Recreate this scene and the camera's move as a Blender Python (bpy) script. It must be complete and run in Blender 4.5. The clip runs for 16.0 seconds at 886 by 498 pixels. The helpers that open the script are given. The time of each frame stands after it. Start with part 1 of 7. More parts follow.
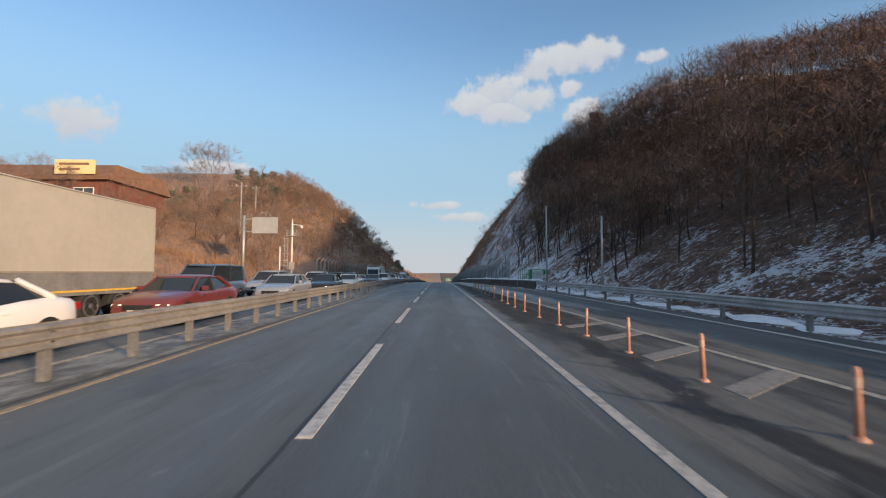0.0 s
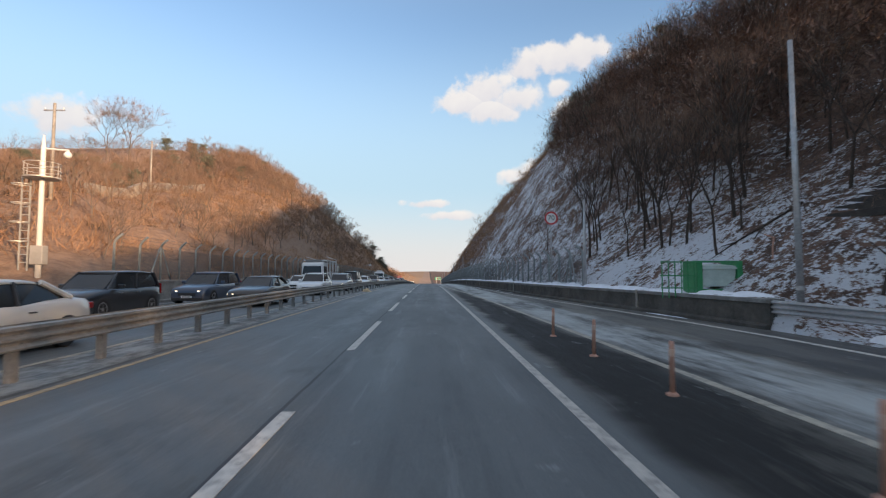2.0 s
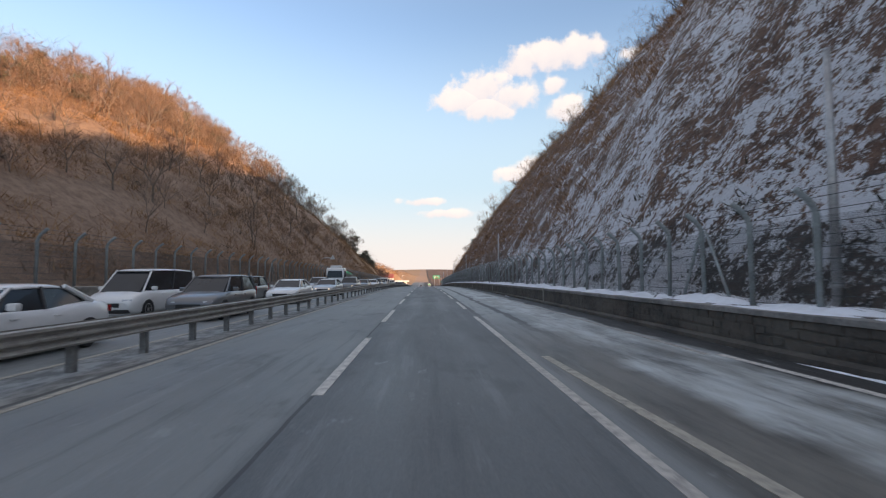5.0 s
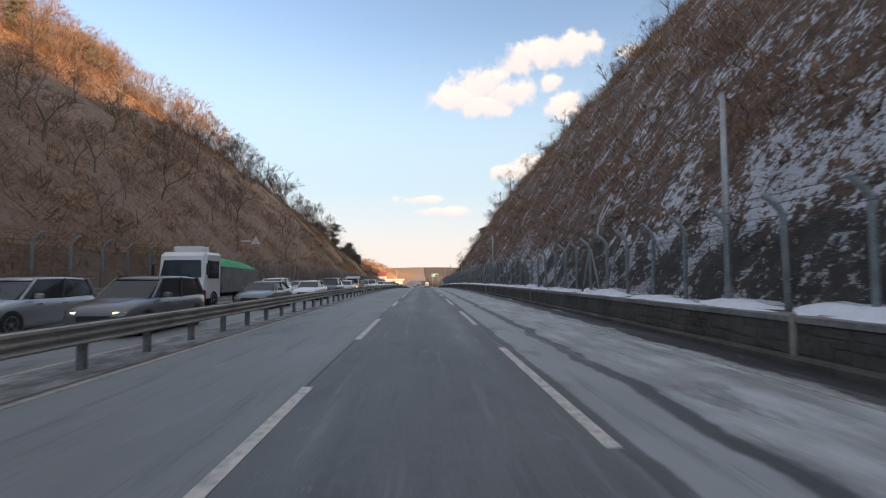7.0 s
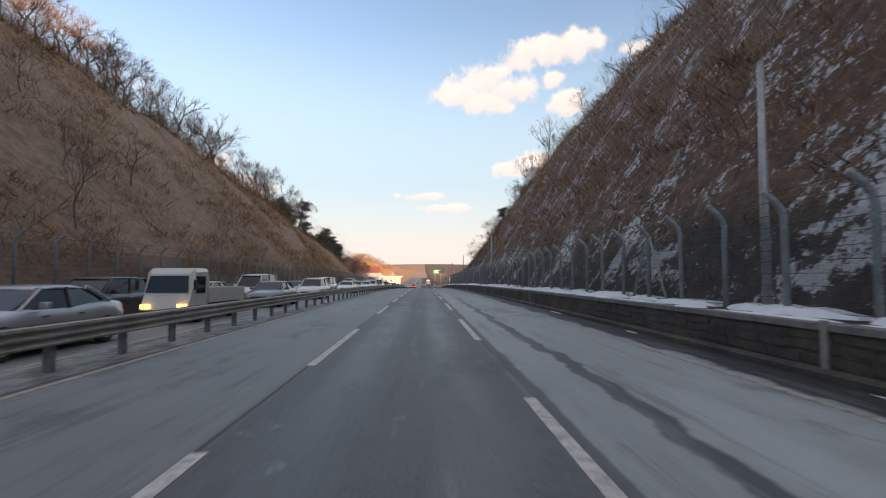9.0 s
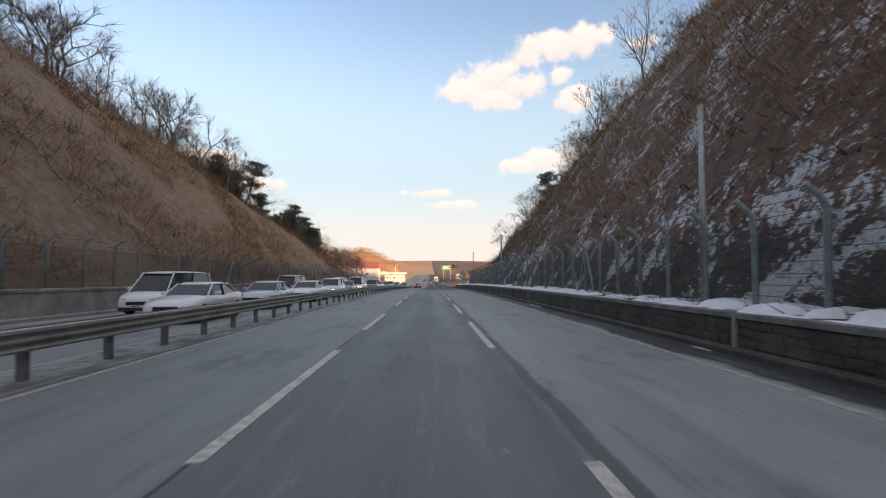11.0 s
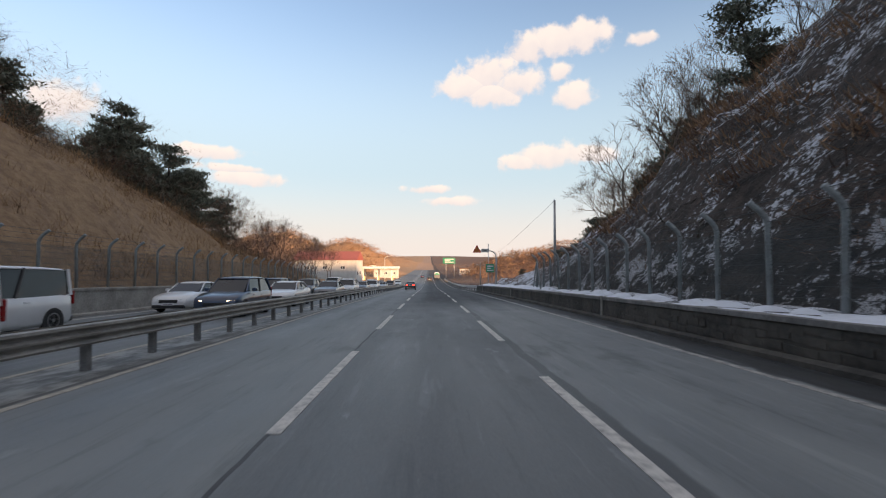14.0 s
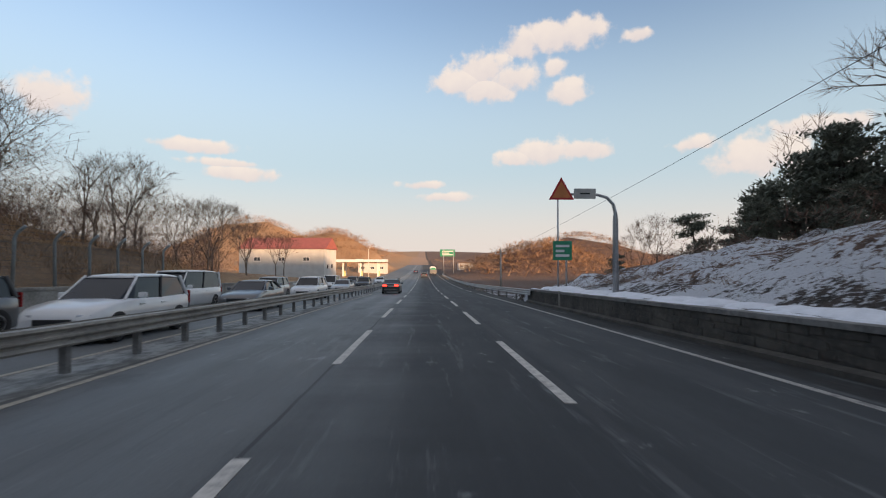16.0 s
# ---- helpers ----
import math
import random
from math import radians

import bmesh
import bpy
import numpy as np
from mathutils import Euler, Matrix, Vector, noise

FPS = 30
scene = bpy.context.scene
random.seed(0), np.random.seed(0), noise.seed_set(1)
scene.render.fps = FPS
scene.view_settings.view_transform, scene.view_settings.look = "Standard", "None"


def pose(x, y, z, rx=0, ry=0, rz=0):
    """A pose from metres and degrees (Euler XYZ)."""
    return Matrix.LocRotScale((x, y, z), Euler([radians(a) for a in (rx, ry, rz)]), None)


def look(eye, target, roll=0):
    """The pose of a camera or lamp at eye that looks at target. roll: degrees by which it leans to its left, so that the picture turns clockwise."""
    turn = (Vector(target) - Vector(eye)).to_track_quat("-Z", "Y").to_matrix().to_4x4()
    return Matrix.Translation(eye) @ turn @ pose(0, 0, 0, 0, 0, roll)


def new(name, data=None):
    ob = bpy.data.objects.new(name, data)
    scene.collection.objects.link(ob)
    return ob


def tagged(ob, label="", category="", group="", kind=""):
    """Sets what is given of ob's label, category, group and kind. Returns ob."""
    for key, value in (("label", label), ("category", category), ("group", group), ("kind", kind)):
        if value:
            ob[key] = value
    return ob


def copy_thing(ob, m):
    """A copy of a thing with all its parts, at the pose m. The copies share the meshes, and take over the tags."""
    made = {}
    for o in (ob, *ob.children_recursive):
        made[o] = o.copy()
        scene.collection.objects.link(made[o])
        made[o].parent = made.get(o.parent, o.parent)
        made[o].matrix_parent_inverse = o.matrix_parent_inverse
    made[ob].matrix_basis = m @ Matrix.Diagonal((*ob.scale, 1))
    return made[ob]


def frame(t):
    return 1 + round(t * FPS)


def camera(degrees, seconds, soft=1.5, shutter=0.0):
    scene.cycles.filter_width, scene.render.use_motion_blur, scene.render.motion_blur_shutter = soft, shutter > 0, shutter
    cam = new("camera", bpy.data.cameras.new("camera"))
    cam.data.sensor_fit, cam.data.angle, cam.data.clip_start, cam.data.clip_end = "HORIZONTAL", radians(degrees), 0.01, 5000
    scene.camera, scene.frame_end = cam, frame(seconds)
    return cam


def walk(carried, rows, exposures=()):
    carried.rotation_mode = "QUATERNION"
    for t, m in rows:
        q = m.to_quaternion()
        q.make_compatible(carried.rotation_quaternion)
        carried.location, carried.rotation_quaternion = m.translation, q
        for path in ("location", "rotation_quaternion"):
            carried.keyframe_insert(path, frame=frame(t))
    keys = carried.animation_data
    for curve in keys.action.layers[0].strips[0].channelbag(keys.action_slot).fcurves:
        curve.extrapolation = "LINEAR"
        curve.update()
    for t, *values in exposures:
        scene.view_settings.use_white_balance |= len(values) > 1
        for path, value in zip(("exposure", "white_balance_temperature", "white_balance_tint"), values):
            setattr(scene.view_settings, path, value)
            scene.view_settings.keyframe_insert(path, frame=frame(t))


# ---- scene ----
# ---------------------------------------------------------------- camera and path
from math import cos, pi, sin, tan, atan2, sqrt, exp

SLOPE_A, SLOPE_K, SLOPE_END = 0.013, 0.052 / 294, 345.0


def zr(y):
    """Height of the road along its length: a long crest curve."""
    if y < 0:
        return SLOPE_A * y
    e = min(y, SLOPE_END)
    z = SLOPE_A * e - 0.5 * SLOPE_K * e * e
    if y > SLOPE_END:
        z += (SLOPE_A - SLOPE_K * SLOPE_END) * 90 * (1 - exp(-(y - SLOPE_END) / 90))
    return z


EYE = 1.6
cam = camera(86.0, 16.0, soft=1.1, shutter=0.12)
# seconds, along the road, across the lane, yaw, pitch against the road, roll
PATH = [
    (0.0, 0.0, -0.35, -0.50, 2.65, -0.2),
    (0.5, 8.9, -0.22, -1.25, 2.68, -0.2),
    (1.0, 17.9, -0.12, -1.75, 2.72, -0.2),
    (1.5, 26.8, -0.02, -2.00, 2.75, 0.0),
    (2.0, 35.8, -0.06, -1.80, 2.81, 0.0),
    (2.5, 44.7, -0.10, -1.50, 2.88, 0.1),
    (3.0, 53.6, -0.26, -1.40, 2.94, 0.1),
    (3.5, 62.6, -0.28, -1.50, 3.00, 0.1),
    (4.0, 71.7, -0.31, -1.90, 3.04, 0.2),
    (5.2, 94.5, -0.24, -2.20, 3.14, 0.3),
    (6.5, 119.8, -0.17, -2.40, 3.24, 0.4),
    (7.0, 130.2, -0.05, -2.50, 3.28, 0.4),
    (7.5, 140.8, 0.08, -2.46, 3.30, 0.4),
    (8.0, 151.3, 0.17, -2.42, 3.31, 0.3),
    (8.5, 161.9, 0.25, -2.39, 3.33, 0.2),
    (9.0, 172.5, 0.33, -2.35, 3.35, 0.2),
    (10.2, 195.9, 0.34, -1.70, 3.36, 0.2),
    (11.5, 220.5, 0.30, -1.38, 3.37, 0.2),
    (12.0, 229.2, 0.09, -1.22, 3.38, 0.2),
    (12.5, 238.0, 0.05, -1.15, 3.38, 0.1),
    (13.0, 246.8, -0.01, -1.32, 3.39, 0.1),
    (13.5, 255.7, -0.06, -1.50, 3.39, 0.1),
    (14.0, 264.5, -0.12, -1.68, 3.40, 0.1),
    (14.5, 273.3, -0.18, -1.85, 3.40, 0.1),
    (15.0, 282.5, -0.16, -2.02, 3.35, 0.0),
    (15.5, 291.6, -0.15, -2.18, 3.30, 0.0),
    (16.0, 300.8, -0.13, -2.35, 3.25, 0.0),
]
rows = []
for t, y, x, yaw, pitch, roll in PATH:
    grade = math.degrees(atan2(zr(y + 2) - zr(y - 2), 4))
    rows.append((t, pose(x, y, zr(y) + EYE, 90 + pitch + grade, roll, yaw)))
walk(cam, rows, exposures=[(0.0, 0.74, 5850, 8), (1.5, 1.04, 6200, 11), (2.5, 1.17, 6600, 13), (4.0, 1.28, 6800, 16), (8.5, 1.36, 7150, 18), (12.0, 1.36, 7200, 19), (14.5, 1.21, 7200, 18), (15.5, 1.16, 7150, 18), (16.0, 1.02, 7100, 17)])

# ---------------------------------------------------------------- sky and sun
SUN_AZ = radians(135)     # from +y towards +x: behind and to the right
SUN_EL = radians(9.2)
world = bpy.data.worlds.new("sky")
scene.world = world
world.use_nodes = True
wt = world.node_tree
wt.nodes.clear()


def wn(kind, **props):
    n = wt.nodes.new(kind)
    for key, value in props.items():
        setattr(n, key, value)
    return n


sky = wn("ShaderNodeTexSky")
sky.sky_type = "NISHITA"
sky.sun_disc = False
sky.sun_elevation = SUN_EL
sky.sun_rotation = SUN_AZ
sky.altitude, sky.air_density, sky.dust_density, sky.ozone_density = 100, 1.0, 0.6, 1.6
bg = wn("ShaderNodeBackground")
bg.inputs["Strength"].default_value = 0.12
wo = wn("ShaderNodeOutputWorld")

# clouds: soft-edged banks at fixed directions (azimuth, elevation, half width, half height in degrees)
CLOUDS = [
    (7.3, 21.7, 3.4, 2.1), (4.4, 20.3, 3.4, 1.6), (10.7, 20.5, 3.6, 1.6), (7.5, 19.4, 3.7, 1.5), (18.2, 24.7, 3.2, 1.9), (15.2, 24.7, 3.4, 1.7), (12.1, 24.2, 2.5, 1.5),
    (15.8, 21.3, 1.5, 1.1), (17.2, 18.8, 2.3, 1.5), (24.9, 23.6, 1.7, 0.8), (41.5, 9.0, 3.0, 1.2), (14.3, 12.2, 4.3, 1.6), (18.8, 12.4, 3.4, 1.1), (11.1, 11.6, 2.7, 1.1),
    (0.0, 8.6, 2.9, 0.6), (2.6, 7.2, 3.4, 0.6), (-25.3, 11.8, 4.5, 0.7), (-22.4, 10.2, 3.7, 0.5), (-37.6, 14.9, 3.5, 2.0), (-46.5, 14.6, 3.2, 1.4), (30.5, 11.9, 2.1, 0.9),
    (35.9, 10.2, 4.5, 2.3), (40.7, 12.5, 4.2, 0.9), (-21.0, 9.3, 4.1, 0.8),
]
tc = wn("ShaderNodeTexCoord")
sep = wn("ShaderNodeSeparateXYZ")
wt.links.new(tc.outputs["Generated"], sep.inputs[0])


def wm(op, a, b=None, c=None, clamp=False):
    n = wn("ShaderNodeMath", operation=op, use_clamp=clamp)
    for slot, v in enumerate((a, b, c)):
        if v is None:
            continue
        if isinstance(v, (int, float)):
            n.inputs[slot].default_value = v
        else:
            wt.links.new(v, n.inputs[slot])
    return n.outputs[0]


az = wm("ARCTAN2", sep.outputs[0], sep.outputs[1])
el = wm("ARCSINE", sep.outputs[2])
warp = wn("ShaderNodeTexNoise", noise_dimensions="3D")
warp.inputs["Scale"].default_value = 30
warp.inputs["Detail"].default_value = 5
warp.inputs["Roughness"].default_value = 0.52
wt.links.new(tc.outputs["Generated"], warp.inputs["Vector"])
puff = wm("MULTIPLY", wm("SUBTRACT", warp.outputs["Fac"], 0.5), 2.0)
mask = None
lift = None
for ca, ce, cw, ch in CLOUDS:
    dx = wm("DIVIDE", wm("SUBTRACT", az, radians(ca)), radians(cw))
    dy = wm("DIVIDE", wm("SUBTRACT", el, radians(ce)), radians(ch))
    d = wm("SQRT", wm("ADD", wm("MULTIPLY", dx, dx), wm("MULTIPLY", dy, dy)))
    v = wm("SUBTRACT", 1.0, d)
    if mask is None:
        mask, lift = v, wm("MULTIPLY", dy, 1.0)
    else:
        lift_mix = wn("ShaderNodeMix", data_type="FLOAT")
        wt.links.new(wm("GREATER_THAN", v, mask), lift_mix.inputs[0])
        wt.links.new(lift, lift_mix.inputs[2])
        wt.links.new(dy, lift_mix.inputs[3])
        lift = lift_mix.outputs[0]
        mask = wm("SMOOTH_MAX", mask, v, 0.35)
cover = wn("ShaderNodeMapRange", interpolation_type="SMOOTHSTEP")
cover.inputs[1].default_value, cover.inputs[2].default_value = -0.18, 0.40
wt.links.new(wm("ADD", mask, puff), cover.inputs[0])
near_mask = wm("MULTIPLY", cover.outputs[0], wm("GREATER_THAN", mask, -0.9))
# thin haze of high cloud, pale blue and then cream towards the horizon
def veil(top, low):
    n = wn("ShaderNodeMapRange", interpolation_type="SMOOTHSTEP")
    n.inputs[1].default_value, n.inputs[2].default_value = radians(top), radians(low)
    wt.links.new(el, n.inputs[0])
    return n.outputs[0]


shade = wn("ShaderNodeMix", data_type="RGBA")
shade.inputs[6].default_value = (2.85, 2.75, 2.85, 1)
shade.inputs[7].default_value = (3.6, 3.4, 3.15, 1)
sh = wn("ShaderNodeMapRange")
sh.inputs[1].default_value, sh.inputs[2].default_value = -1.5, 0.7
wt.links.new(wm("ADD", lift, puff), sh.inputs[0])
wt.links.new(sh.outputs[0], shade.inputs[0])
hazemix = wn("ShaderNodeMix", data_type="RGBA")
hazemix.inputs[7].default_value = (3.15, 2.98, 2.82, 1)
wt.links.new(wm("MULTIPLY", veil(11, 0), 0.9), hazemix.inputs[0])
palemix = wn("ShaderNodeMix", data_type="RGBA")
palemix.inputs[7].default_value = (2.0, 2.72, 3.12, 1)
wt.links.new(wm("MULTIPLY", veil(30, 9), 0.88), palemix.inputs[0])
clear = wn("ShaderNodeMix", data_type="RGBA", blend_type="MULTIPLY")
clear.inputs[0].default_value = 1.0
clear.inputs[7].default_value = (1.16, 1.16, 1.18, 1)
wt.links.new(sky.outputs[0], clear.inputs[6])
wt.links.new(clear.outputs[2], palemix.inputs[6])
wt.links.new(palemix.outputs[2], hazemix.inputs[6])
# paler, brighter sky added overhead, out of view, to lift the ambient light
high = wn("ShaderNodeMapRange", interpolation_type="SMOOTHSTEP")
high.inputs[1].default_value, high.inputs[2].default_value = radians(27), radians(62)
wt.links.new(el, high.inputs[0])
overhead_fill = wn("ShaderNodeMix", data_type="RGBA")
overhead_fill.inputs[7].default_value = (2.7, 2.75, 2.85, 1)
wt.links.new(wm("MULTIPLY", high.outputs[0], wm("ADD", 0.45, wm("MULTIPLY", warp.outputs["Fac"], 0.5))), overhead_fill.inputs[0])
wt.links.new(hazemix.outputs[2], overhead_fill.inputs[6])
skymix = wn("ShaderNodeMix", data_type="RGBA")
wt.links.new(wm("MULTIPLY", near_mask, 0.92), skymix.inputs[0])
wt.links.new(overhead_fill.outputs[2], skymix.inputs[6])
wt.links.new(shade.outputs[2], skymix.inputs[7])
wt.links.new(skymix.outputs[2], bg.inputs["Color"])
wt.links.new(bg.outputs[0], wo.inputs["Surface"])

sun_data = bpy.data.lights.new("sun", "SUN")
sun_data.energy = 3.9
sun_data.angle = radians(0.6)
sun_data.color = (1.0, 0.64, 0.36)
sun = new("sun", sun_data)
to_sun = Vector((sin(SUN_AZ) * cos(SUN_EL), cos(SUN_AZ) * cos(SUN_EL), sin(SUN_EL)))
sun.matrix_world = look((60, -60, 80), Vector((60, -60, 80)) - to_sun)


# ---------------------------------------------------------------- materials
class Mat:
    """A node material under construction."""

    def __init__(self, name, rough=0.8, metal=0.0):
        self.m = bpy.data.materials.new(name)
        self.m.use_nodes = True
        self.t = self.m.node_tree
        self.b = self.t.nodes["Principled BSDF"]
        self.b.inputs["Roughness"].default_value = rough
        self.b.inputs["Metallic"].default_value = metal
        self.co = self.t.nodes.new("ShaderNodeTexCoord").outputs["Object"]

    def node(self, kind, **props):
        n = self.t.nodes.new(kind)
        for key, value in props.items():
            setattr(n, key, value)
        return n

    def link(self, a, b):
        self.t.links.new(a, b)

    def world(self):
        return self.node("ShaderNodeNewGeometry").outputs["Position"]

    def noise(self, scale, detail=4, rough=0.55, co=None, stretch=None):
        src = co or self.co
        if stretch:
            mp = self.node("ShaderNodeMapping")
            mp.inputs["Scale"].default_value = stretch
            self.link(src, mp.inputs["Vector"])
            src = mp.outputs[0]
        n = self.node("ShaderNodeTexNoise")
        n.inputs["Scale"].default_value = scale
        n.inputs["Detail"].default_value = detail
        n.inputs["Roughness"].default_value = rough
        self.link(src, n.inputs["Vector"])
        return n.outputs["Fac"]

    def math(self, op, a, b=0.0, clamp=False):
        n = self.node("ShaderNodeMath", operation=op, use_clamp=clamp)
        for slot, v in enumerate((a, b)):
            if isinstance(v, (int, float)):
                n.inputs[slot].default_value = v
            else:
                self.link(v, n.inputs[slot])
        return n.outputs[0]

    def band(self, v, lo, hi):
        n = self.node("ShaderNodeMapRange", interpolation_type="SMOOTHSTEP")
        n.inputs[1].default_value, n.inputs[2].default_value = lo, hi
        self.link(v, n.inputs[0])
        return n.outputs[0]

    def mix(self, fac, a, b):
        n = self.node("ShaderNodeMix", data_type="RGBA")
        if isinstance(fac, (int, float)):
            n.inputs[0].default_value = fac
        else:
            self.link(fac, n.inputs[0])
        for slot, v in ((6, a), (7, b)):
            if isinstance(v, tuple):
                n.inputs[slot].default_value = (*v, 1)
            else:
                self.link(v, n.inputs[slot])
        return n.outputs[2]

    def color(self, v):
        if isinstance(v, tuple):
            self.b.inputs["Base Color"].default_value = (*v, 1)
        else:
            self.link(v, self.b.inputs["Base Color"])
        return self

    def rough(self, v):
        self.link(v, self.b.inputs["Roughness"])
        return self

    def bump(self, v, strength=0.4, distance=0.02):
        n = self.node("ShaderNodeBump")
        n.inputs["Strength"].default_value = strength
        n.inputs["Distance"].default_value = distance
        self.link(v, n.inputs["Height"])
        self.link(n.outputs[0], self.b.inputs["Normal"])
        return self


def plain(name, color, rough=0.7, metal=0.0, vary=0.25, scale=3.0, bump=0.0):
    """A surface with two scales of mottling."""
    k = Mat(name, rough, metal)
    f = k.math("ADD", k.math("MULTIPLY", k.noise(scale), 0.6), k.math("MULTIPLY", k.noise(scale * 9, 3), 0.4))
    lo = tuple(c * (1 - vary) for c in color)
    hi = tuple(min(1, c * (1 + vary)) for c in color)
    k.color(k.mix(k.band(f, 0.3, 0.7), lo, hi))
    if bump:
        k.bump(k.noise(scale * 12, 3), bump, 0.01)
    return k.m


def asphalt_material():
    k = Mat("asphalt", 0.85)
    w = k.world()
    s = k.node("ShaderNodeSeparateXYZ")
    k.link(w, s.inputs[0])
    x, y = s.outputs[0], s.outputs[1]
    grain = k.noise(38, 4, 0.7, w)
    mid = k.noise(1.1, 6, 0.66, w, (1, 0.3, 1))
    big = k.noise(0.16, 5, 0.6, w, (1, 0.5, 1))
    wander = k.math("SUBTRACT", k.noise(0.5, 5, 0.6, w, (0.2, 1, 1)), 0.5)

    ragged = k.math("ADD", x, k.math("MULTIPLY", wander, 1.2))

    def inside(v, a, b, soft=0.25):
        return k.math("MULTIPLY", k.band(v, a - soft, a + soft), k.math("SUBTRACT", 1.0, k.band(v, b - soft, b + soft)))

    def seam(centre, sway, half):
        d = k.math("ABSOLUTE", k.math("ADD", k.math("SUBTRACT", x, centre), k.math("MULTIPLY", wander, sway)))
        return k.math("SUBTRACT", 1.0, k.band(d, half * 0.5, half))

    base = k.mix(k.band(mid, 0.3, 0.72), (0.078, 0.080, 0.084), (0.145, 0.145, 0.145))
    # surfacing is darker before and after the cutting
    dark = k.math("MAXIMUM", k.math("SUBTRACT", 1.0, k.band(y, 62, 105)), k.band(y, 252, 296))
    base = k.mix(k.math("MULTIPLY", dark, 0.75), base, (0.072, 0.074, 0.079))
    # the outer lanes are bleached, the middle one is darker
    pale = k.math("SUBTRACT", 1.0, inside(x, -1.8, 1.75, 0.15))
    base = k.mix(k.math("MULTIPLY", pale, k.math("SUBTRACT", 0.55, k.math("MULTIPLY", dark, 0.40))), base, (0.28, 0.277, 0.27))
    middle = k.math("MULTIPLY", inside(x, -1.75, 1.72, 0.12), k.math("SUBTRACT", 1.0, dark))
    base = k.mix(k.math("MULTIPLY", middle, 0.5), base, (0.066, 0.070, 0.076))
    base = k.mix(k.math("MULTIPLY", k.band(big, 0.45, 0.68), k.math("SUBTRACT", 0.5, k.math("ADD", k.math("MULTIPLY", dark, 0.28), k.math("MULTIPLY", middle, 0.28)))), base, (0.26, 0.256, 0.25))
    base = k.mix(k.math("MULTIPLY", k.math("SUBTRACT", 1.0, k.band(big, 0.3, 0.44)), 0.45), base, (0.11, 0.11, 0.113))
    # wheel paths and an oil line in each lane
    lane = k.math("ABSOLUTE", k.math("SINE", k.math("MULTIPLY", k.math("ADD", x, 1.72), pi * 2 / 3.44)))
    tracks = k.math("MULTIPLY", k.band(lane, 0.45, 1.0), k.band(k.noise(0.4, 5, 0.6, w, (1, 0.1, 1)), 0.36, 0.62))
    base = k.mix(k.math("MULTIPLY", tracks, 0.4), base, (0.105, 0.107, 0.112))
    oil = k.math("MULTIPLY", seam(-0.05, 0.4, 0.20), k.band(k.noise(0.6, 5, 0.65, w, (1, 0.15, 1)), 0.38, 0.6))
    base = k.mix(k.math("MULTIPLY", oil, 0.5), base, (0.085, 0.087, 0.092))
    base = k.mix(k.math("MULTIPLY", k.band(grain, 0.35, 0.75), k.math("SUBTRACT", 0.35, k.math("MULTIPLY", dark, 0.15))), base, (0.27, 0.267, 0.26))
    # newer, darker surfacing at the far end of the cutting
    newer = k.math("MULTIPLY", k.band(y, 287, 303), k.band(k.math("ADD", x, k.math("MULTIPLY", wander, 3.0)), -2.5, 0.6))
    base = k.mix(k.math("MULTIPLY", newer, 0.92), base, (0.038, 0.040, 0.044))
    # tar joint beside the lane line, a wandering crack in the outer lane
    base = k.mix(k.math("MULTIPLY", seam(-1.76, 0.10, 0.034), 0.9), base, (0.035, 0.035, 0.037))
    # the outer lane is bleached to an even pale grey through the cutting
    bleach = k.math("MULTIPLY", inside(ragged, 1.95, 5.45, 0.12), k.math("MULTIPLY", k.band(y, 96, 116), k.math("SUBTRACT", 1.0, k.band(y, 195, 250))))
    base = k.mix(k.math("MULTIPLY", bleach, 0.78), base, k.mix(k.band(mid, 0.3, 0.7), (0.29, 0.292, 0.29), (0.37, 0.372, 0.37)))
    crack = k.math("MULTIPLY", seam(3.0, 0.8, 0.2), k.math("MULTIPLY", k.band(y, 96, 110), k.math("SUBTRACT", 1.0, k.band(y, 195, 225))))
    base = k.mix(k.math("MULTIPLY", crack, 0.88), base, (0.06, 0.062, 0.066))
    joint = k.math("MULTIPLY", seam(1.86, 0.2, 0.14), k.band(y, 100, 112))
    base = k.mix(k.math("MULTIPLY", joint, 0.75), base, (0.06, 0.06, 0.063))
    # grit, mud and slush beyond the edge line
    slush_n = k.noise(0.9, 7, 0.66, w, (1, 0.22, 1))
    early = k.math("SUBTRACT", 1.0, k.band(y, 92, 112))
    dirt = k.mix(k.band(slush_n, 0.36, 0.58), (0.036, 0.032, 0.029), (0.165, 0.145, 0.125))
    base = k.mix(k.math("MULTIPLY", k.math("MULTIPLY", k.band(x, 1.8, 2.2), early), 0.92), base, dirt)
    # a ragged trail of meltwater across the hatched gore
    trail = k.math("MULTIPLY", seam(2.9, 2.6, 0.34), k.math("MULTIPLY", k.band(slush_n, 0.66, 0.5), k.math("SUBTRACT", 1.0, k.band(y, 14, 30))))
    base = k.mix(k.math("MULTIPLY", trail, 0.9), base, (0.012, 0.011, 0.011))
    # the merging lane draws the wet verge and the salted strip inwards
    edge_x = k.node("ShaderNodeMapRange")
    for slot, v in enumerate((20.0, 70.0, 4.7, 3.15)):
        edge_x.inputs[slot + 1].default_value = v
    k.link(y, edge_x.inputs[0])
    beyond = k.math("SUBTRACT", ragged, edge_x.outputs[0])
    wet = k.math("MULTIPLY", k.math("MULTIPLY", k.band(ragged, 1.95, 2.35), k.math("SUBTRACT", 1.0, k.band(beyond, -0.3, 0.2))), k.math("MULTIPLY", k.band(y, 4, 20), k.math("SUBTRACT", 1.0, k.band(y, 72, 88))))
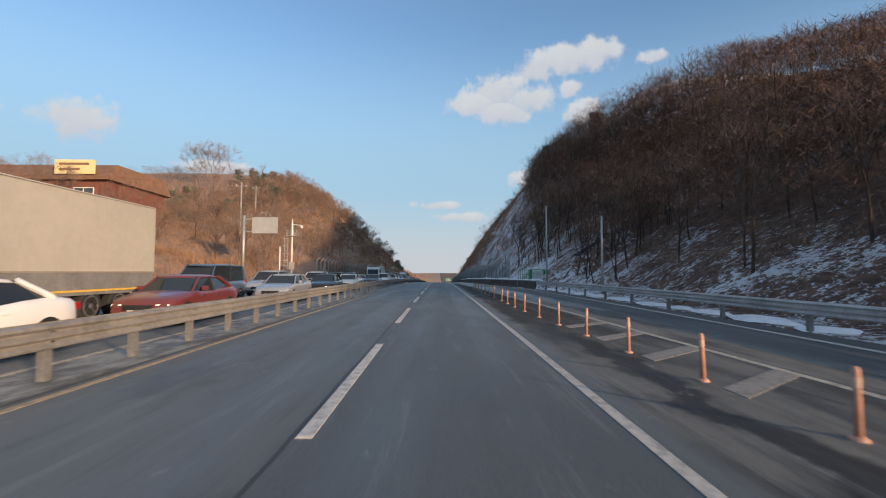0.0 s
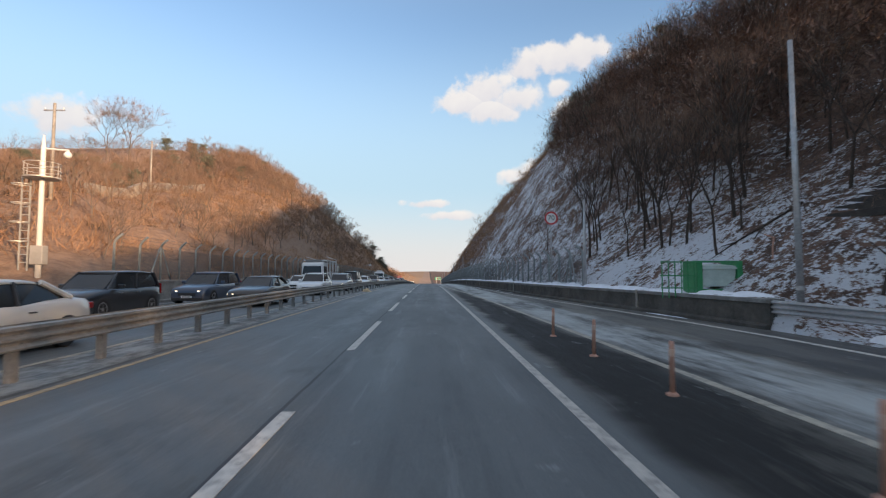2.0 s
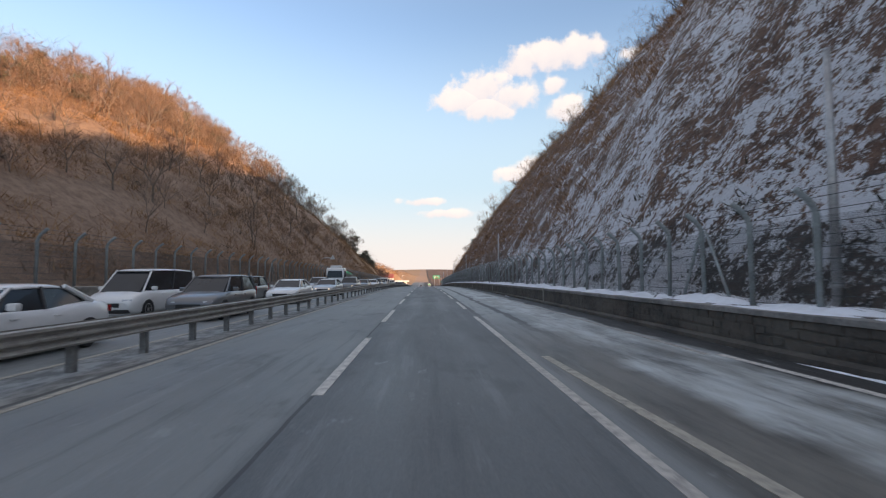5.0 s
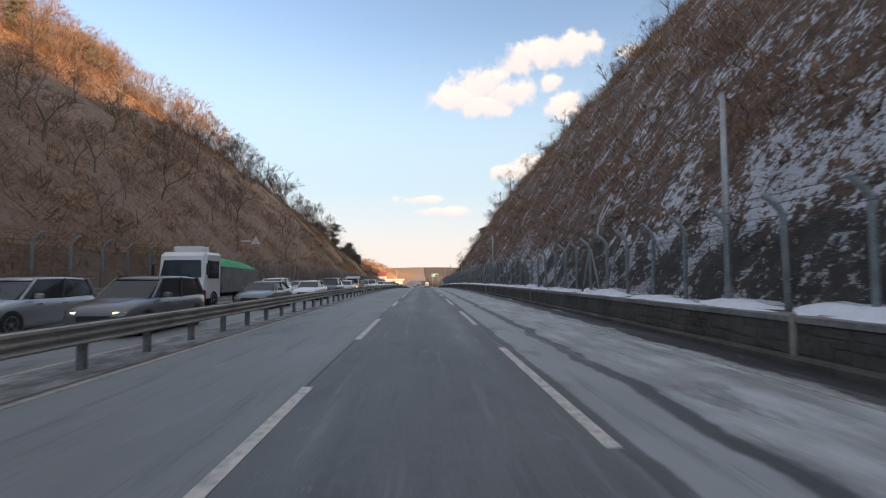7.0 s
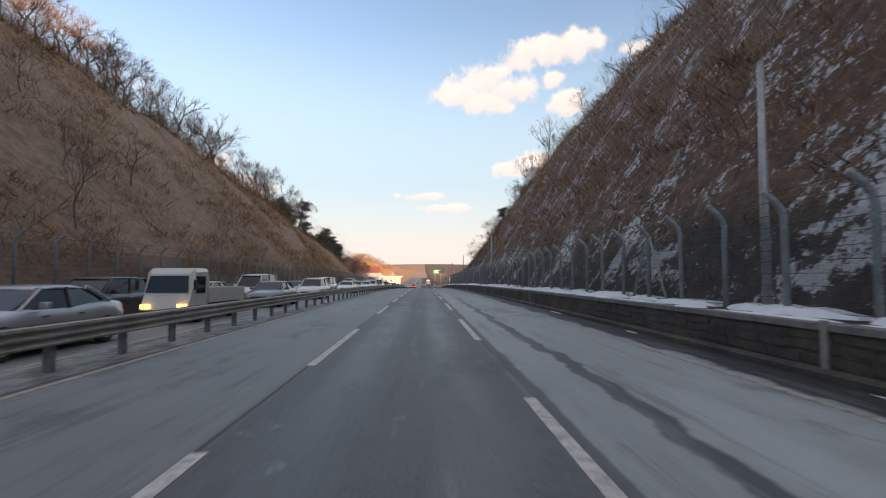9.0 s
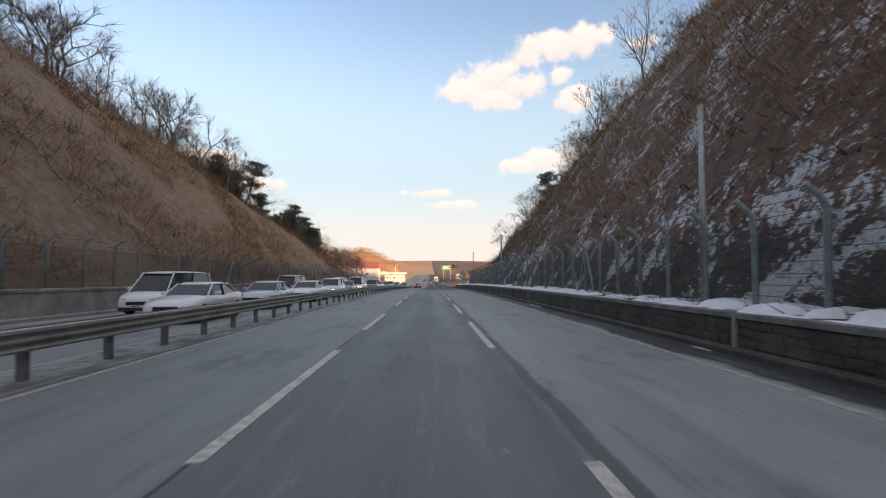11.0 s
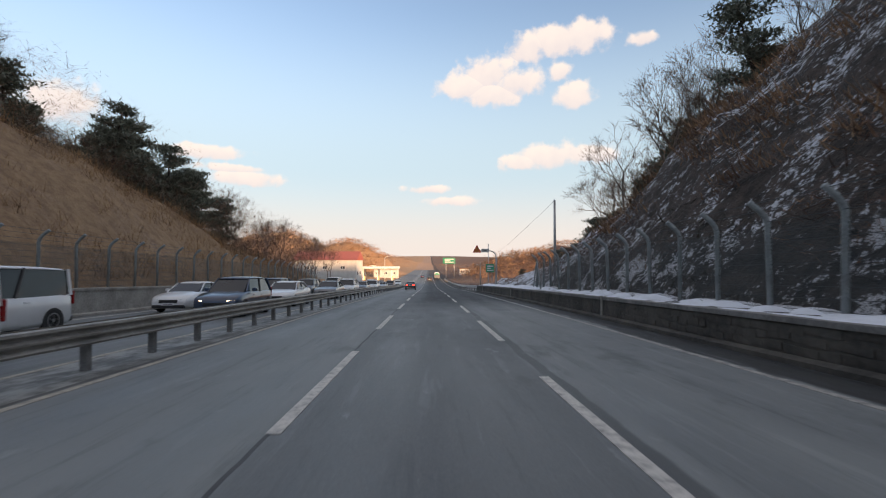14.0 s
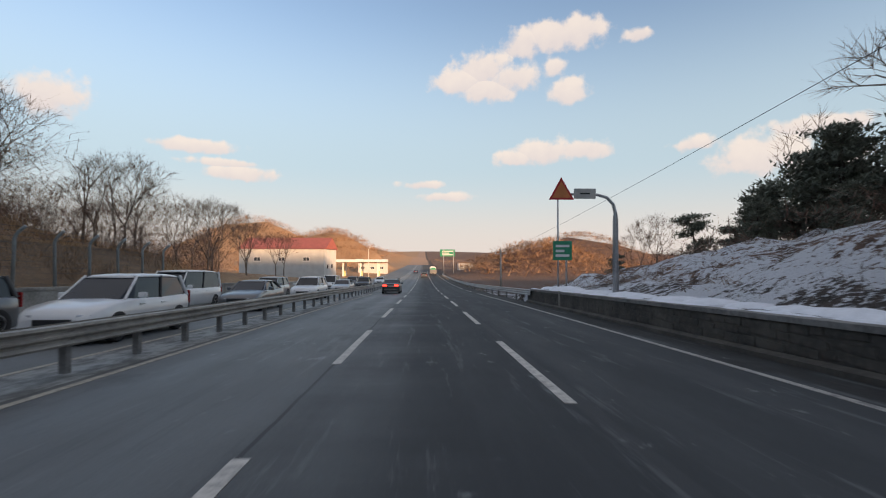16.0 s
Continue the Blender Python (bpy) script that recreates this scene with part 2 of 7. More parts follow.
    base = k.mix(k.math("MULTIPLY", wet, k.math("ADD", 0.62, k.math("MULTIPLY", k.band(slush_n, 0.66, 0.56), 0.36))), base, (0.010, 0.0095, 0.0095))
    ramp_lane = k.math("MULTIPLY", k.band(ragged, 6.4, 6.9), k.math("SUBTRACT", 1.0, k.band(y, 40, 60)))
    base = k.mix(k.math("MULTIPLY", ramp_lane, 0.7), base, (0.075, 0.075, 0.08))
    bandx = inside(beyond, 0.2, 2.3, 0.25)
    along = k.math("MULTIPLY", k.band(y, 10, 45), k.math("SUBTRACT", 1.0, k.band(y, 150, 192)))
    white = k.math("MULTIPLY", k.math("MULTIPLY", bandx, along), k.band(slush_n, 0.30, 0.54))
    base = k.mix(k.math("MULTIPLY", white, k.math("ADD", 0.68, k.math("MULTIPLY", k.band(y, 55, 105), 0.2))), base, k.mix(k.band(mid, 0.35, 0.65), (0.30, 0.29, 0.275), (0.54, 0.54, 0.54)))
    edge = k.math("MULTIPLY", k.math("MULTIPLY", k.band(ragged, 5.5, 5.62), k.band(y, 60, 90)), k.band(k.noise(0.8, 5, 0.6, w, (1, 0.3, 1)), 0.12, 0.32))
    base = k.mix(k.math("MULTIPLY", edge, 0.95), base, (0.02, 0.019, 0.019))
    # streaks of grime and salt dragged along the outer lane
    drag = k.noise(2.6, 6, 0.72, w, (1, 0.07, 1))
    outer = k.math("MULTIPLY", k.band(x, 1.85, 2.3), k.math("MULTIPLY", k.band(y, 90, 120), k.math("SUBTRACT", 1.0, k.band(y, 262, 290))))
    base = k.mix(k.math("MULTIPLY", k.math("MULTIPLY", outer, k.band(drag, 0.56, 0.68)), 0.28), base, (0.075, 0.074, 0.074))
    base = k.mix(k.math("MULTIPLY", k.math("MULTIPLY", outer, k.band(drag, 0.44, 0.34)), 0.2), base, (0.40, 0.39, 0.375))
    # gritty strip under the central rail
    strip_x = inside(x, -6.95, -5.42, 0.08)
    base = k.mix(k.math("MULTIPLY", strip_x, 0.75), base, k.mix(k.band(k.noise(2.5, 6, 0.7, w, (1, 0.5, 1)), 0.38, 0.62), (0.10, 0.094, 0.088), (0.40, 0.38, 0.36)))
    base = k.mix(k.math("MULTIPLY", seam(-5.47, 0.06, 0.07), 0.8), base, (0.05, 0.048, 0.046))
    # dark irregular stains where water and oil have soaked in
    stain = k.math("MULTIPLY", k.band(k.noise(0.55, 7, 0.68, w, (1, 0.45, 1)), 0.55, 0.65), 0.42)
    base = k.mix(stain, base, (0.05, 0.053, 0.055))
    # fine lengthwise wear, and short scabs and scars in the surface
    wear = k.noise(3.4, 6, 0.7, w, (1, 0.06, 1))
    base = k.mix(k.math("MULTIPLY", k.band(wear, 0.52, 0.68), 0.35), base, (0.055, 0.058, 0.062))
    base = k.mix(k.math("MULTIPLY", k.band(wear, 0.45, 0.32), 0.22), base, (0.30, 0.30, 0.30))
    scab = k.band(k.noise(1.7, 7, 0.75, w, (1, 0.5, 1)), 0.62, 0.68)
    base = k.mix(k.math("MULTIPLY", scab, 0.45), base, (0.30, 0.30, 0.295))
    tinge = k.node("ShaderNodeMix", data_type="RGBA", blend_type="MULTIPLY")
    tinge.inputs[0].default_value = 1.0
    tinge.inputs[7].default_value = (0.91, 0.99, 1.0, 1)
    k.link(base, tinge.inputs[6])
    k.color(tinge.outputs[2])
    k.rough(k.math("SUBTRACT", k.math("ADD", k.math("ADD", 0.6, k.math("MULTIPLY", k.math("MAXIMUM", newer, wet), 0.3)), k.math("MULTIPLY", k.band(mid, 0.35, 0.65), 0.1)), k.math("MULTIPLY", tracks, 0.12)))
    k.bump(k.math("ADD", grain, k.math("MULTIPLY", mid, 0.5)), 0.35, 0.012)
    return k.m


def hill_material():
    """Winter ground: leaf litter and dry grass, snow lying on the shaded side."""
    k = Mat("winter_ground", 0.95)
    w = k.world()
    s = k.node("ShaderNodeSeparateXYZ")
    k.link(w, s.inputs[0])
    x, y = s.outputs[0], s.outputs[1]
    n1 = k.noise(0.35, 6, 0.65, w)
    n2 = k.noise(2.6, 7, 0.74, w)
    n3 = k.noise(11, 3, 0.6, w)
    n4 = k.noise(1.5, 7, 0.72, w)
    n5 = k.noise(8.5, 5, 0.7, w)
    litter = k.mix(k.band(n4, 0.3, 0.7), (0.235, 0.155, 0.11), (0.44, 0.30, 0.21))
    straw = k.mix(k.band(n4, 0.3, 0.7), (0.25, 0.15, 0.085), (0.45, 0.29, 0.16))
    grassy = k.math("MULTIPLY", k.band(y, 225, 290), k.math("SUBTRACT", 1.0, k.band(x, -17, -14)))
    col = k.mix(k.math("MULTIPLY", grassy, k.band(n1, 0.2, 0.5)), litter, straw)
    col = k.mix(k.math("MULTIPLY", k.band(n3, 0.45, 0.75), 0.5), col, (0.29, 0.18, 0.11))
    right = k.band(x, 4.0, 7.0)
    # darker brown ground on the right slope, darkest towards both ends
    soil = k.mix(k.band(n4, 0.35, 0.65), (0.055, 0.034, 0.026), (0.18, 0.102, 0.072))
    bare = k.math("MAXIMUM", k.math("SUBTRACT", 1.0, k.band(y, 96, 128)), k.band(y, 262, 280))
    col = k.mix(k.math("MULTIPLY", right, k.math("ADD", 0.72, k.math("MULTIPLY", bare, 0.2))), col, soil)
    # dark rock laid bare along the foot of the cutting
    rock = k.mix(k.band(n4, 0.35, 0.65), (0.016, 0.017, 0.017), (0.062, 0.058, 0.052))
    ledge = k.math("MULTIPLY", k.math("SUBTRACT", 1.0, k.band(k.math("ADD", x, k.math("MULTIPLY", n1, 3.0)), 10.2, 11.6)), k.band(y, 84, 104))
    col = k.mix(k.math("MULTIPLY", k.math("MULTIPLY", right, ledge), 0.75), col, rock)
    # the last slope of the cutting is mixed towards the rock colour
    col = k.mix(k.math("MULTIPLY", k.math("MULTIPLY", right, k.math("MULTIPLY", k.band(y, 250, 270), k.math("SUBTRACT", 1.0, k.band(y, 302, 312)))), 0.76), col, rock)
    amount = k.node("ShaderNodeValToRGB")
    k.link(k.math("DIVIDE", y, 400.0), amount.inputs[0])
    ramp = amount.color_ramp
    stops = [(0.0, 0.468), (0.13, 0.486), (0.2, 0.497), (0.3, 0.5), (0.36, 0.474), (0.44, 0.457), (0.6, 0.452), (0.73, 0.46), (0.79, 0.532), (0.9, 0.42)]
    while len(ramp.elements) < len(stops):
        ramp.elements.new(0.5)
    for e, (p, v) in zip(ramp.elements, stops):
        e.position, e.color = p, (v, v, v, 1)
    snow_n = k.math("ADD", k.math("ADD", k.math("MULTIPLY", n2, 0.42), k.math("MULTIPLY", n5, 0.28)), k.math("MULTIPLY", n1, 0.30))
    far = k.math("SUBTRACT", 1.0, k.band(y, 345, 380))
    foot = k.math("MULTIPLY", k.math("SUBTRACT", 1.0, k.band(x, 8.4, 10.6)), k.math("SUBTRACT", 0.03, k.math("MULTIPLY", k.band(y, 84, 100), k.math("SUBTRACT", 0.035, k.math("MULTIPLY", k.band(n1, 0.5, 0.6), 0.065)))))
    bank = k.math("MULTIPLY", k.math("MULTIPLY", k.band(y, 18, 34), k.math("SUBTRACT", 1.0, k.band(y, 60, 72))), k.math("SUBTRACT", 1.0, k.band(x, 11.8, 14.2)))
    foot = k.math("ADD", foot, k.math("MULTIPLY", bank, 0.035))
    # little snow reaches the ground under the closed crowns of the wood
    closed = k.math("MULTIPLY", k.band(x, 15, 25), k.math("SUBTRACT", 1.0, k.band(y, 66, 84)))
    foot = k.math("SUBTRACT", foot, k.math("MULTIPLY", closed, 0.06))
    sn = k.math("SUBTRACT", k.math("ADD", k.math("ADD", snow_n, foot), amount.outputs[0]), 1.0)
    snow = k.math("MULTIPLY", k.math("MULTIPLY", right, far), k.band(sn, -0.014, 0.022))
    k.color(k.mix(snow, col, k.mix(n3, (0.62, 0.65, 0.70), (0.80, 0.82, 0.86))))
    k.bump(k.math("ADD", k.math("ADD", n2, n5), k.math("MULTIPLY", n3, 0.4)), 0.9, 0.2)
    return k.m


M_ASPHALT = asphalt_material()
M_HILL = hill_material()


def paint_material(name, color, worn=0.45):
    k = Mat(name, 0.7)
    w = k.world()
    f = k.band(k.noise(7, 6, 0.75, w), 0.30, 0.62)
    k.color(k.mix(k.math("ADD", k.math("MULTIPLY", f, worn), 1 - worn), (0.12, 0.12, 0.12), color))
    return k.m


M_WHITE_LINE = paint_material("white_line_paint", (0.60, 0.575, 0.525), 0.7)
M_YELLOW_LINE = paint_material("yellow_line_paint", (0.44, 0.34, 0.20), 0.75)
M_EDGE_GRIMY = paint_material("grimy_edge_paint", (0.50, 0.47, 0.425), 0.75)
M_EDGE_WORN = paint_material("worn_edge_paint", (0.40, 0.385, 0.35), 0.95)
M_GOREBAR = paint_material("worn_gore_paint", (0.27, 0.25, 0.225), 0.95)
# worn paint; on the yellow lines its grey-beige stands for shade
M_PALE_LINE = paint_material("faded_shade_toned_paint", (0.42, 0.39, 0.32), 0.75)
M_GALV = plain("galvanised_steel", (0.42, 0.42, 0.42), 0.5, 0.55, 0.28, 1.4, 0.1)
M_RAIL = plain("weathered_rail_steel", (0.31, 0.29, 0.26), 0.55, 0.45, 0.3, 0.9, 0.1)
M_POST = plain("grey_post_paint", (0.19, 0.19, 0.185), 0.6, 0.2, 0.3, 2.0, 0.05)
M_FENCE = plain("blue_grey_fence_steel", (0.28, 0.31, 0.31), 0.55, 0.15, 0.3, 2.0, 0.05)
M_WIRE = plain("dull_wire", (0.10, 0.11, 0.115), 0.6, 0.5, 0.2, 5)
M_CONC = plain("weathered_concrete", (0.30, 0.28, 0.25), 0.9, 0, 0.35, 1.2, 0.35)
M_SNOW = plain("old_snow", (0.74, 0.77, 0.82), 0.9, 0, 0.1, 3.0, 0.4)
M_ORANGE = plain("faded_orange_plastic", (0.46, 0.25, 0.18), 0.55, 0, 0.2, 6)
M_DARK = plain("dark_rubber", (0.02, 0.02, 0.02), 0.75, 0, 0.2, 6)
M_BARK = plain("dark_bark", (0.052, 0.038, 0.03), 0.95, 0, 0.4, 4, 0.5)
M_TWIG = plain("brown_twigs", (0.20, 0.132, 0.095), 0.95, 0, 0.4, 0.4)
M_PALEBARK = plain("grey_bark", (0.16, 0.125, 0.10), 0.95, 0, 0.35, 4, 0.5)
M_NEEDLE = plain("pine_needles", (0.125, 0.135, 0.10), 0.8, 0, 0.45, 0.8)


# ---------------------------------------------------------------- mesh helpers
def link_mesh(name, verts, faces, material, parent=None, label="", smooth=False):
    me = bpy.data.meshes.new(name)
    me.from_pydata([tuple(v) for v in verts], [], [tuple(f) for f in faces])
    me.materials.append(material)
    if smooth:
        me.polygons.foreach_set("use_smooth", [True] * len(me.polygons))
    me.update()
    ob = new(name, me)
    if parent is not None:
        ob.parent = parent
    if label:
        ob["label"] = label
    return ob


def part(name, bm, material, parent=None, label="", smooth=False):
    """Links a bmesh as one mesh object under a thing or a part."""
    bmesh.ops.recalc_face_normals(bm, faces=bm.faces)
    me = bpy.data.meshes.new(name)
    bm.to_mesh(me)
    bm.free()
    me.materials.append(material)
    if smooth:
        me.polygons.foreach_set("use_smooth", [True] * len(me.polygons))
    ob = new(name, me)
    if parent is not None:
        ob.parent = parent
    if label:
        ob["label"] = label
    return ob


def box(bm, x0, x1, y0, y1, z0, z1, bevel=0.0):
    r = bmesh.ops.create_cube(bm, size=1)
    vs = r["verts"]
    for v in vs:
        v.co = Vector(((x0 + x1) / 2 + v.co.x * (x1 - x0), (y0 + y1) / 2 + v.co.y * (y1 - y0), (z0 + z1) / 2 + v.co.z * (z1 - z0)))
    if bevel:
        es = list({e for v in vs for e in v.link_edges})
        bmesh.ops.bevel(bm, geom=es, offset=bevel, segments=2, affect="EDGES", profile=0.6)
    return vs


def tube(bm, pts, radii, sides=8, cap=True):
    """A swept round bar through pts."""
    rings = []
    for i, p in enumerate(pts):
        p = Vector(p)
        a = Vector(pts[max(i - 1, 0)])
        b = Vector(pts[min(i + 1, len(pts) - 1)])
        d = (b - a).normalized()
        u = d.cross(Vector((0, 1, 0)) if abs(d.y) < 0.9 else Vector((1, 0, 0))).normalized()
        w = d.cross(u)
        r = radii[i] if isinstance(radii, (list, tuple)) else radii
        rings.append([bm.verts.new(p + (u * cos(2 * pi * j / sides) + w * sin(2 * pi * j / sides)) * r) for j in range(sides)])
    for a, b in zip(rings, rings[1:]):
        for j in range(sides):
            bm.faces.new((a[j], a[(j + 1) % sides], b[(j + 1) % sides], b[j]))
    if cap:
        bm.faces.new(rings[0][::-1])
        bm.faces.new(rings[-1])


def sweep(profile, stations, closed=True):
    """Verts and faces of a profile of (x, z) carried along stations of (x, y, z)."""
    verts, faces, n = [], [], len(profile)
    for sx, sy, sz in stations:
        verts += [(sx + px, sy, sz + pz) for px, pz in profile]
    for i in range(len(stations) - 1):
        for j in range(n if closed else n - 1):
            a, b = i * n + j, i * n + (j + 1) % n
            faces.append((a, b, b + n, a + n))
    if closed:
        faces.append(tuple(range(n))[::-1])
        faces.append(tuple((len(stations) - 1) * n + j for j in range(n)))
    return verts, faces


def thing(name, x, y, z, label, category, group="", turn=0.0, lean=0.0):
    ob = new(name)
    ob.matrix_basis = pose(x, y, z, 0, lean, turn)
    ob.empty_display_size = 0.2
    return tagged(ob, label, category, group)


def span(a, b, step):
    n = max(1, round((b - a) / step))
    return [a + (b - a) * i / n for i in range(n + 1)]


# ---------------------------------------------------------------- lie of the land
def xr(y):
    """Edge of the paved road on the right."""
    return float(np.interp(y, [-60, 49, 71, 100, 400], [9.5, 9.5, 7.4, 6.5, 6.5]))


XL = -15.0                # foot of the wall on the far side
HC_R = ([-60, -10, 10, 30, 50, 75, 95, 130, 160, 200, 245, 265, 280, 295, 304, 311, 318, 331, 350],
        [1, 1.5, 3, 8, 14, 22, 29, 38, 37, 35, 31, 27.5, 23, 17, 9.5, 4.5, 3.4, 2.4, -1.5])
TAN_R = ([0, 60, 85, 105, 250, 290, 304, 316, 330], [0.55, 0.75, 1.3, 1.7, 1.65, 1.25, 0.75, 0.34, 0.28])
BK_R = ([-10, 20, 45, 75, 140, 165, 200, 230], [0, 7, 11.5, 11, 19, 13, 5, 0])
HC_L = ([-60, 20, 60, 100, 140, 175, 205, 240, 275, 300, 318, 350], [2, 4, 7, 11, 21, 32, 37.5, 31, 20.5, 12.5, 6.5, 1.5])
TAN_L = ([0, 60, 100, 140, 250, 300, 330], [0.22, 0.36, 0.6, 1.0, 1.2, 1.1, 0.5])
BK_L = ([0, 60, 100, 140, 195, 240, 280], [3, 3, 2, 2, 8, 6, 0])


def sstep(t):
    t = max(0.0, min(1.0, t))
    return t * t * (3 - 2 * t)


def rise(u, slope, top):
    """A bank that climbs at a slope and rounds off at its top."""
    if u <= 0:
        return 0.0
    top = max(top, 0.3)
    r = u * slope / top
    return top * (r ** -4 + 1) ** -0.25 if r > 1e-3 else u * slope


def land(x, y):
    """Height of the ground."""
    base = zr(y)
    if XL - 0.3 < x < xr(y) + 0.2 and y < 360:
        return base - 0.12
    n = noise.noise((x * 0.11, y * 0.11, 3.0)) * 1.1 + noise.noise((x * 0.33, y * 0.33, 8.0)) * 0.5
    if x > 0:
        e = x - xr(y)
        walled = sstep((y - 47) / 3)
        step = 0.86 * walled if y < 330 else 0.86 * (1 - sstep((y - 330) / 10))
        u = e - (2.6 - 1.1 * walled)
        top = float(np.interp(y, *HC_R))
        h = step + rise(u, float(np.interp(y, *TAN_R)), top) if top > 0.3 else step * 0.5 + top * sstep(e / 10)
        h += float(np.interp(y, *BK_R)) * sstep((u - top * 0.5) / 38)
        h += n * sstep((u - 0.2) / 6) * min(1.0, max(h, 0) / 6)
        rugged = sstep((y - 82) / 20) * sstep((u + 0.3) / 3)
        h += rugged * (noise.fractal((x * 0.5, y * 0.45, h * 0.35), 0.8, 2.1, 4) * 0.55)
    else:
        e = XL - x
        walled = sstep((y - 57) / 3)
        step = 1.18 * walled
        u = e - 1.8
        top = float(np.interp(y, *HC_L))
        h = step + rise(u, float(np.interp(y, *TAN_L)), top)
        h += float(np.interp(y, *BK_L)) * sstep((u - 22) / 42)
        h += n * sstep((u - 0.2) / 6) * min(1.0, max(h, 0) / 6)
    # further off the valley opens, with wooded hills behind
    f = sstep((y - 340) / 120)
    if f > 0:
        hills = 0.0
        for hx, hy, rx, ry, hh in FAR_HILLS:
            q = ((x - hx) / rx) ** 2 + ((y - hy) / ry) ** 2
            if q < 9:
                hills += hh * exp(-q * 1.6)
        h = h * (1 - f) + hills * f
        if y < 760:
            e = abs(x + 5) - 12
            h = -0.12 if e < 0 else h * sstep(e / 10)
    return base + h


FAR_HILLS = [
    (-52, 575, 36, 50, 20), (50, 500, 30, 36, 12), (105, 620, 50, 70, 22), (-120, 640, 60, 80, 34),
    (60, 1500, 300, 160, 10), (-260, 1700, 320, 160, 32), (420, 1600, 300, 200, 34), (-90, 950, 90, 90, 22), (0, 2600, 900, 300, 34), (160, 1350, 120, 100, 18), (-50, 1250, 90, 80, 9), (330, 1200, 130, 110, 26), (20, 1800, 160, 120, 18),
]


def ground():
    xs = sorted(set([-900, -600, -420, -300, -220, -170, -135, -110, -95, -82] + [-74 + 2.5 * i for i in range(20)]
                    + [-26, -24.2, -22.4, -20.8, -19.4, -18.2, -17.2, -16.6, -16.0, -15.5, -15.2, -10, -5, 0, 4]))
    right_offsets = [0.1, 0.35, 0.7, 1.2, 1.5, 2.0, 2.7, 3.5, 4.4, 5.4, 6.5, 7.7, 9, 10.4, 12, 13.6, 15.4, 17.4, 19.6, 22, 25, 28, 32, 37, 43,
                     50, 58, 70, 90, 120, 170, 240, 340, 520, 900]
    ys = span(-70, 350, 1.6) + span(360, 700, 12) + span(740, 1300, 40) + [1400, 1500, 1650, 1800, 2000, 2300, 2600, 3000, 3600]
    verts, faces = [], []
    n = len(xs) + len(right_offsets)
    for y in ys:
        for x in xs + [xr(y) + o for o in right_offsets]:
            verts.append((x, y, land(x, y)))
    for i in range(len(ys) - 1):
        for j in range(n - 1):
            a = i * n + j
            faces.append((a, a + 1, a + 1 + n, a + n))
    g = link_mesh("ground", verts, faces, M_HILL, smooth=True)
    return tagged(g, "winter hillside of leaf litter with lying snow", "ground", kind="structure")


ground()


def road():
    verts, faces = [], []
    ys = span(-70, 340, 4) + span(346, 755, 12)
    xs = [XL - 0.2, -12, -9, -6, -3, 0, 1.7, 3.5]
    n = len(xs) + 2
    for y in ys:
        right = xr(y) + 0.1
        for x in xs + [5.2, right]:
            verts.append((x, y, zr(y)))
    for i in range(len(ys) - 1):
        for j in range(n - 1):
            a = i * n + j
            faces.append((a, a + 1, a + 1 + n, a + n))
    ob = link_mesh("road", verts, faces, M_ASPHALT, smooth=True)
    return tagged(ob, "worn grey asphalt highway with wheel tracks and slush", "road", kind="structure")


road()


# ---------------------------------------------------------------- markings
def strip(x0, x1, ya, yb, lift, step=4.0):
    """A low slab of paint that follows the road; x0 and x1 are numbers or functions of y."""
    fx0 = x0 if callable(x0) else (lambda y: x0)
    fx1 = x1 if callable(x1) else (lambda y: x1)
    verts, faces = [], []
    ys = span(ya, yb, step)
    for y in ys:
        z = zr(y) + lift
        a, b = fx0(y), fx1(y)
        verts += [(a, y, z - lift - 0.01), (a, y, z), (b, y, z), (b, y, z - lift - 0.01)]
    for i in range(len(ys) - 1):
        for j in range(3):
            k = i * 4 + j
            faces.append((k, k + 1, k + 5, k + 4))
    faces += [(0, 1, 2, 3), tuple(len(verts) - 4 + j for j in (3, 2, 1, 0))]
    return verts, faces


markings = tagged(new("road_markings"), "worn white and yellow painted road lines", "road marking", kind="structure")


def lane_half(y):
    return float(np.interp(y, [0, 60, 130], [1.63, 1.67, 1.72]))


def LANE_L(y):
    return -lane_half(y)


def LANE_R(y):
    return lane_half(y)


def line(name, x, width, ya, yb, material, lift=0.006, step=4.0):
    fx = x if callable(x) else (lambda y: x)
    v, f = strip(lambda y: fx(y) - width / 2, lambda y: fx(y) + width / 2, ya, yb, lift, step)
    return link_mesh(name, v, f, material, markings)


line("yellow_edge_line", -5.25, 0.12, -70, 64, M_YELLOW_LINE)
# the yellow line goes on in a duller colour, as shade greys it
line("pale_edge_line", -5.3, 0.13, 64, 600, M_PALE_LINE)
line("yellow_far_line", -6.95, 0.13, -70, 600, M_PALE_LINE)
line("edge_line", LANE_R, 0.145, -70, 104, M_EDGE_GRIMY)
line("edge_line", lambda y: xr(y) - 1.15, 0.14, 100, 560, M_EDGE_WORN)
line("gore_line", lambda y: float(np.interp(y, [-70, 0, 12, 40, 70, 100], [6.2, 5.6, 5.1, 4.1, 3.4, 2.1])), 0.16, -70, 100, M_PALE_LINE)
line("ramp_edge_line", lambda y: xr(y) - 0.9, 0.16, -70, 100, M_WHITE_LINE)
line("far_edge_line", -14.1, 0.16, -70, 500, M_WHITE_LINE)
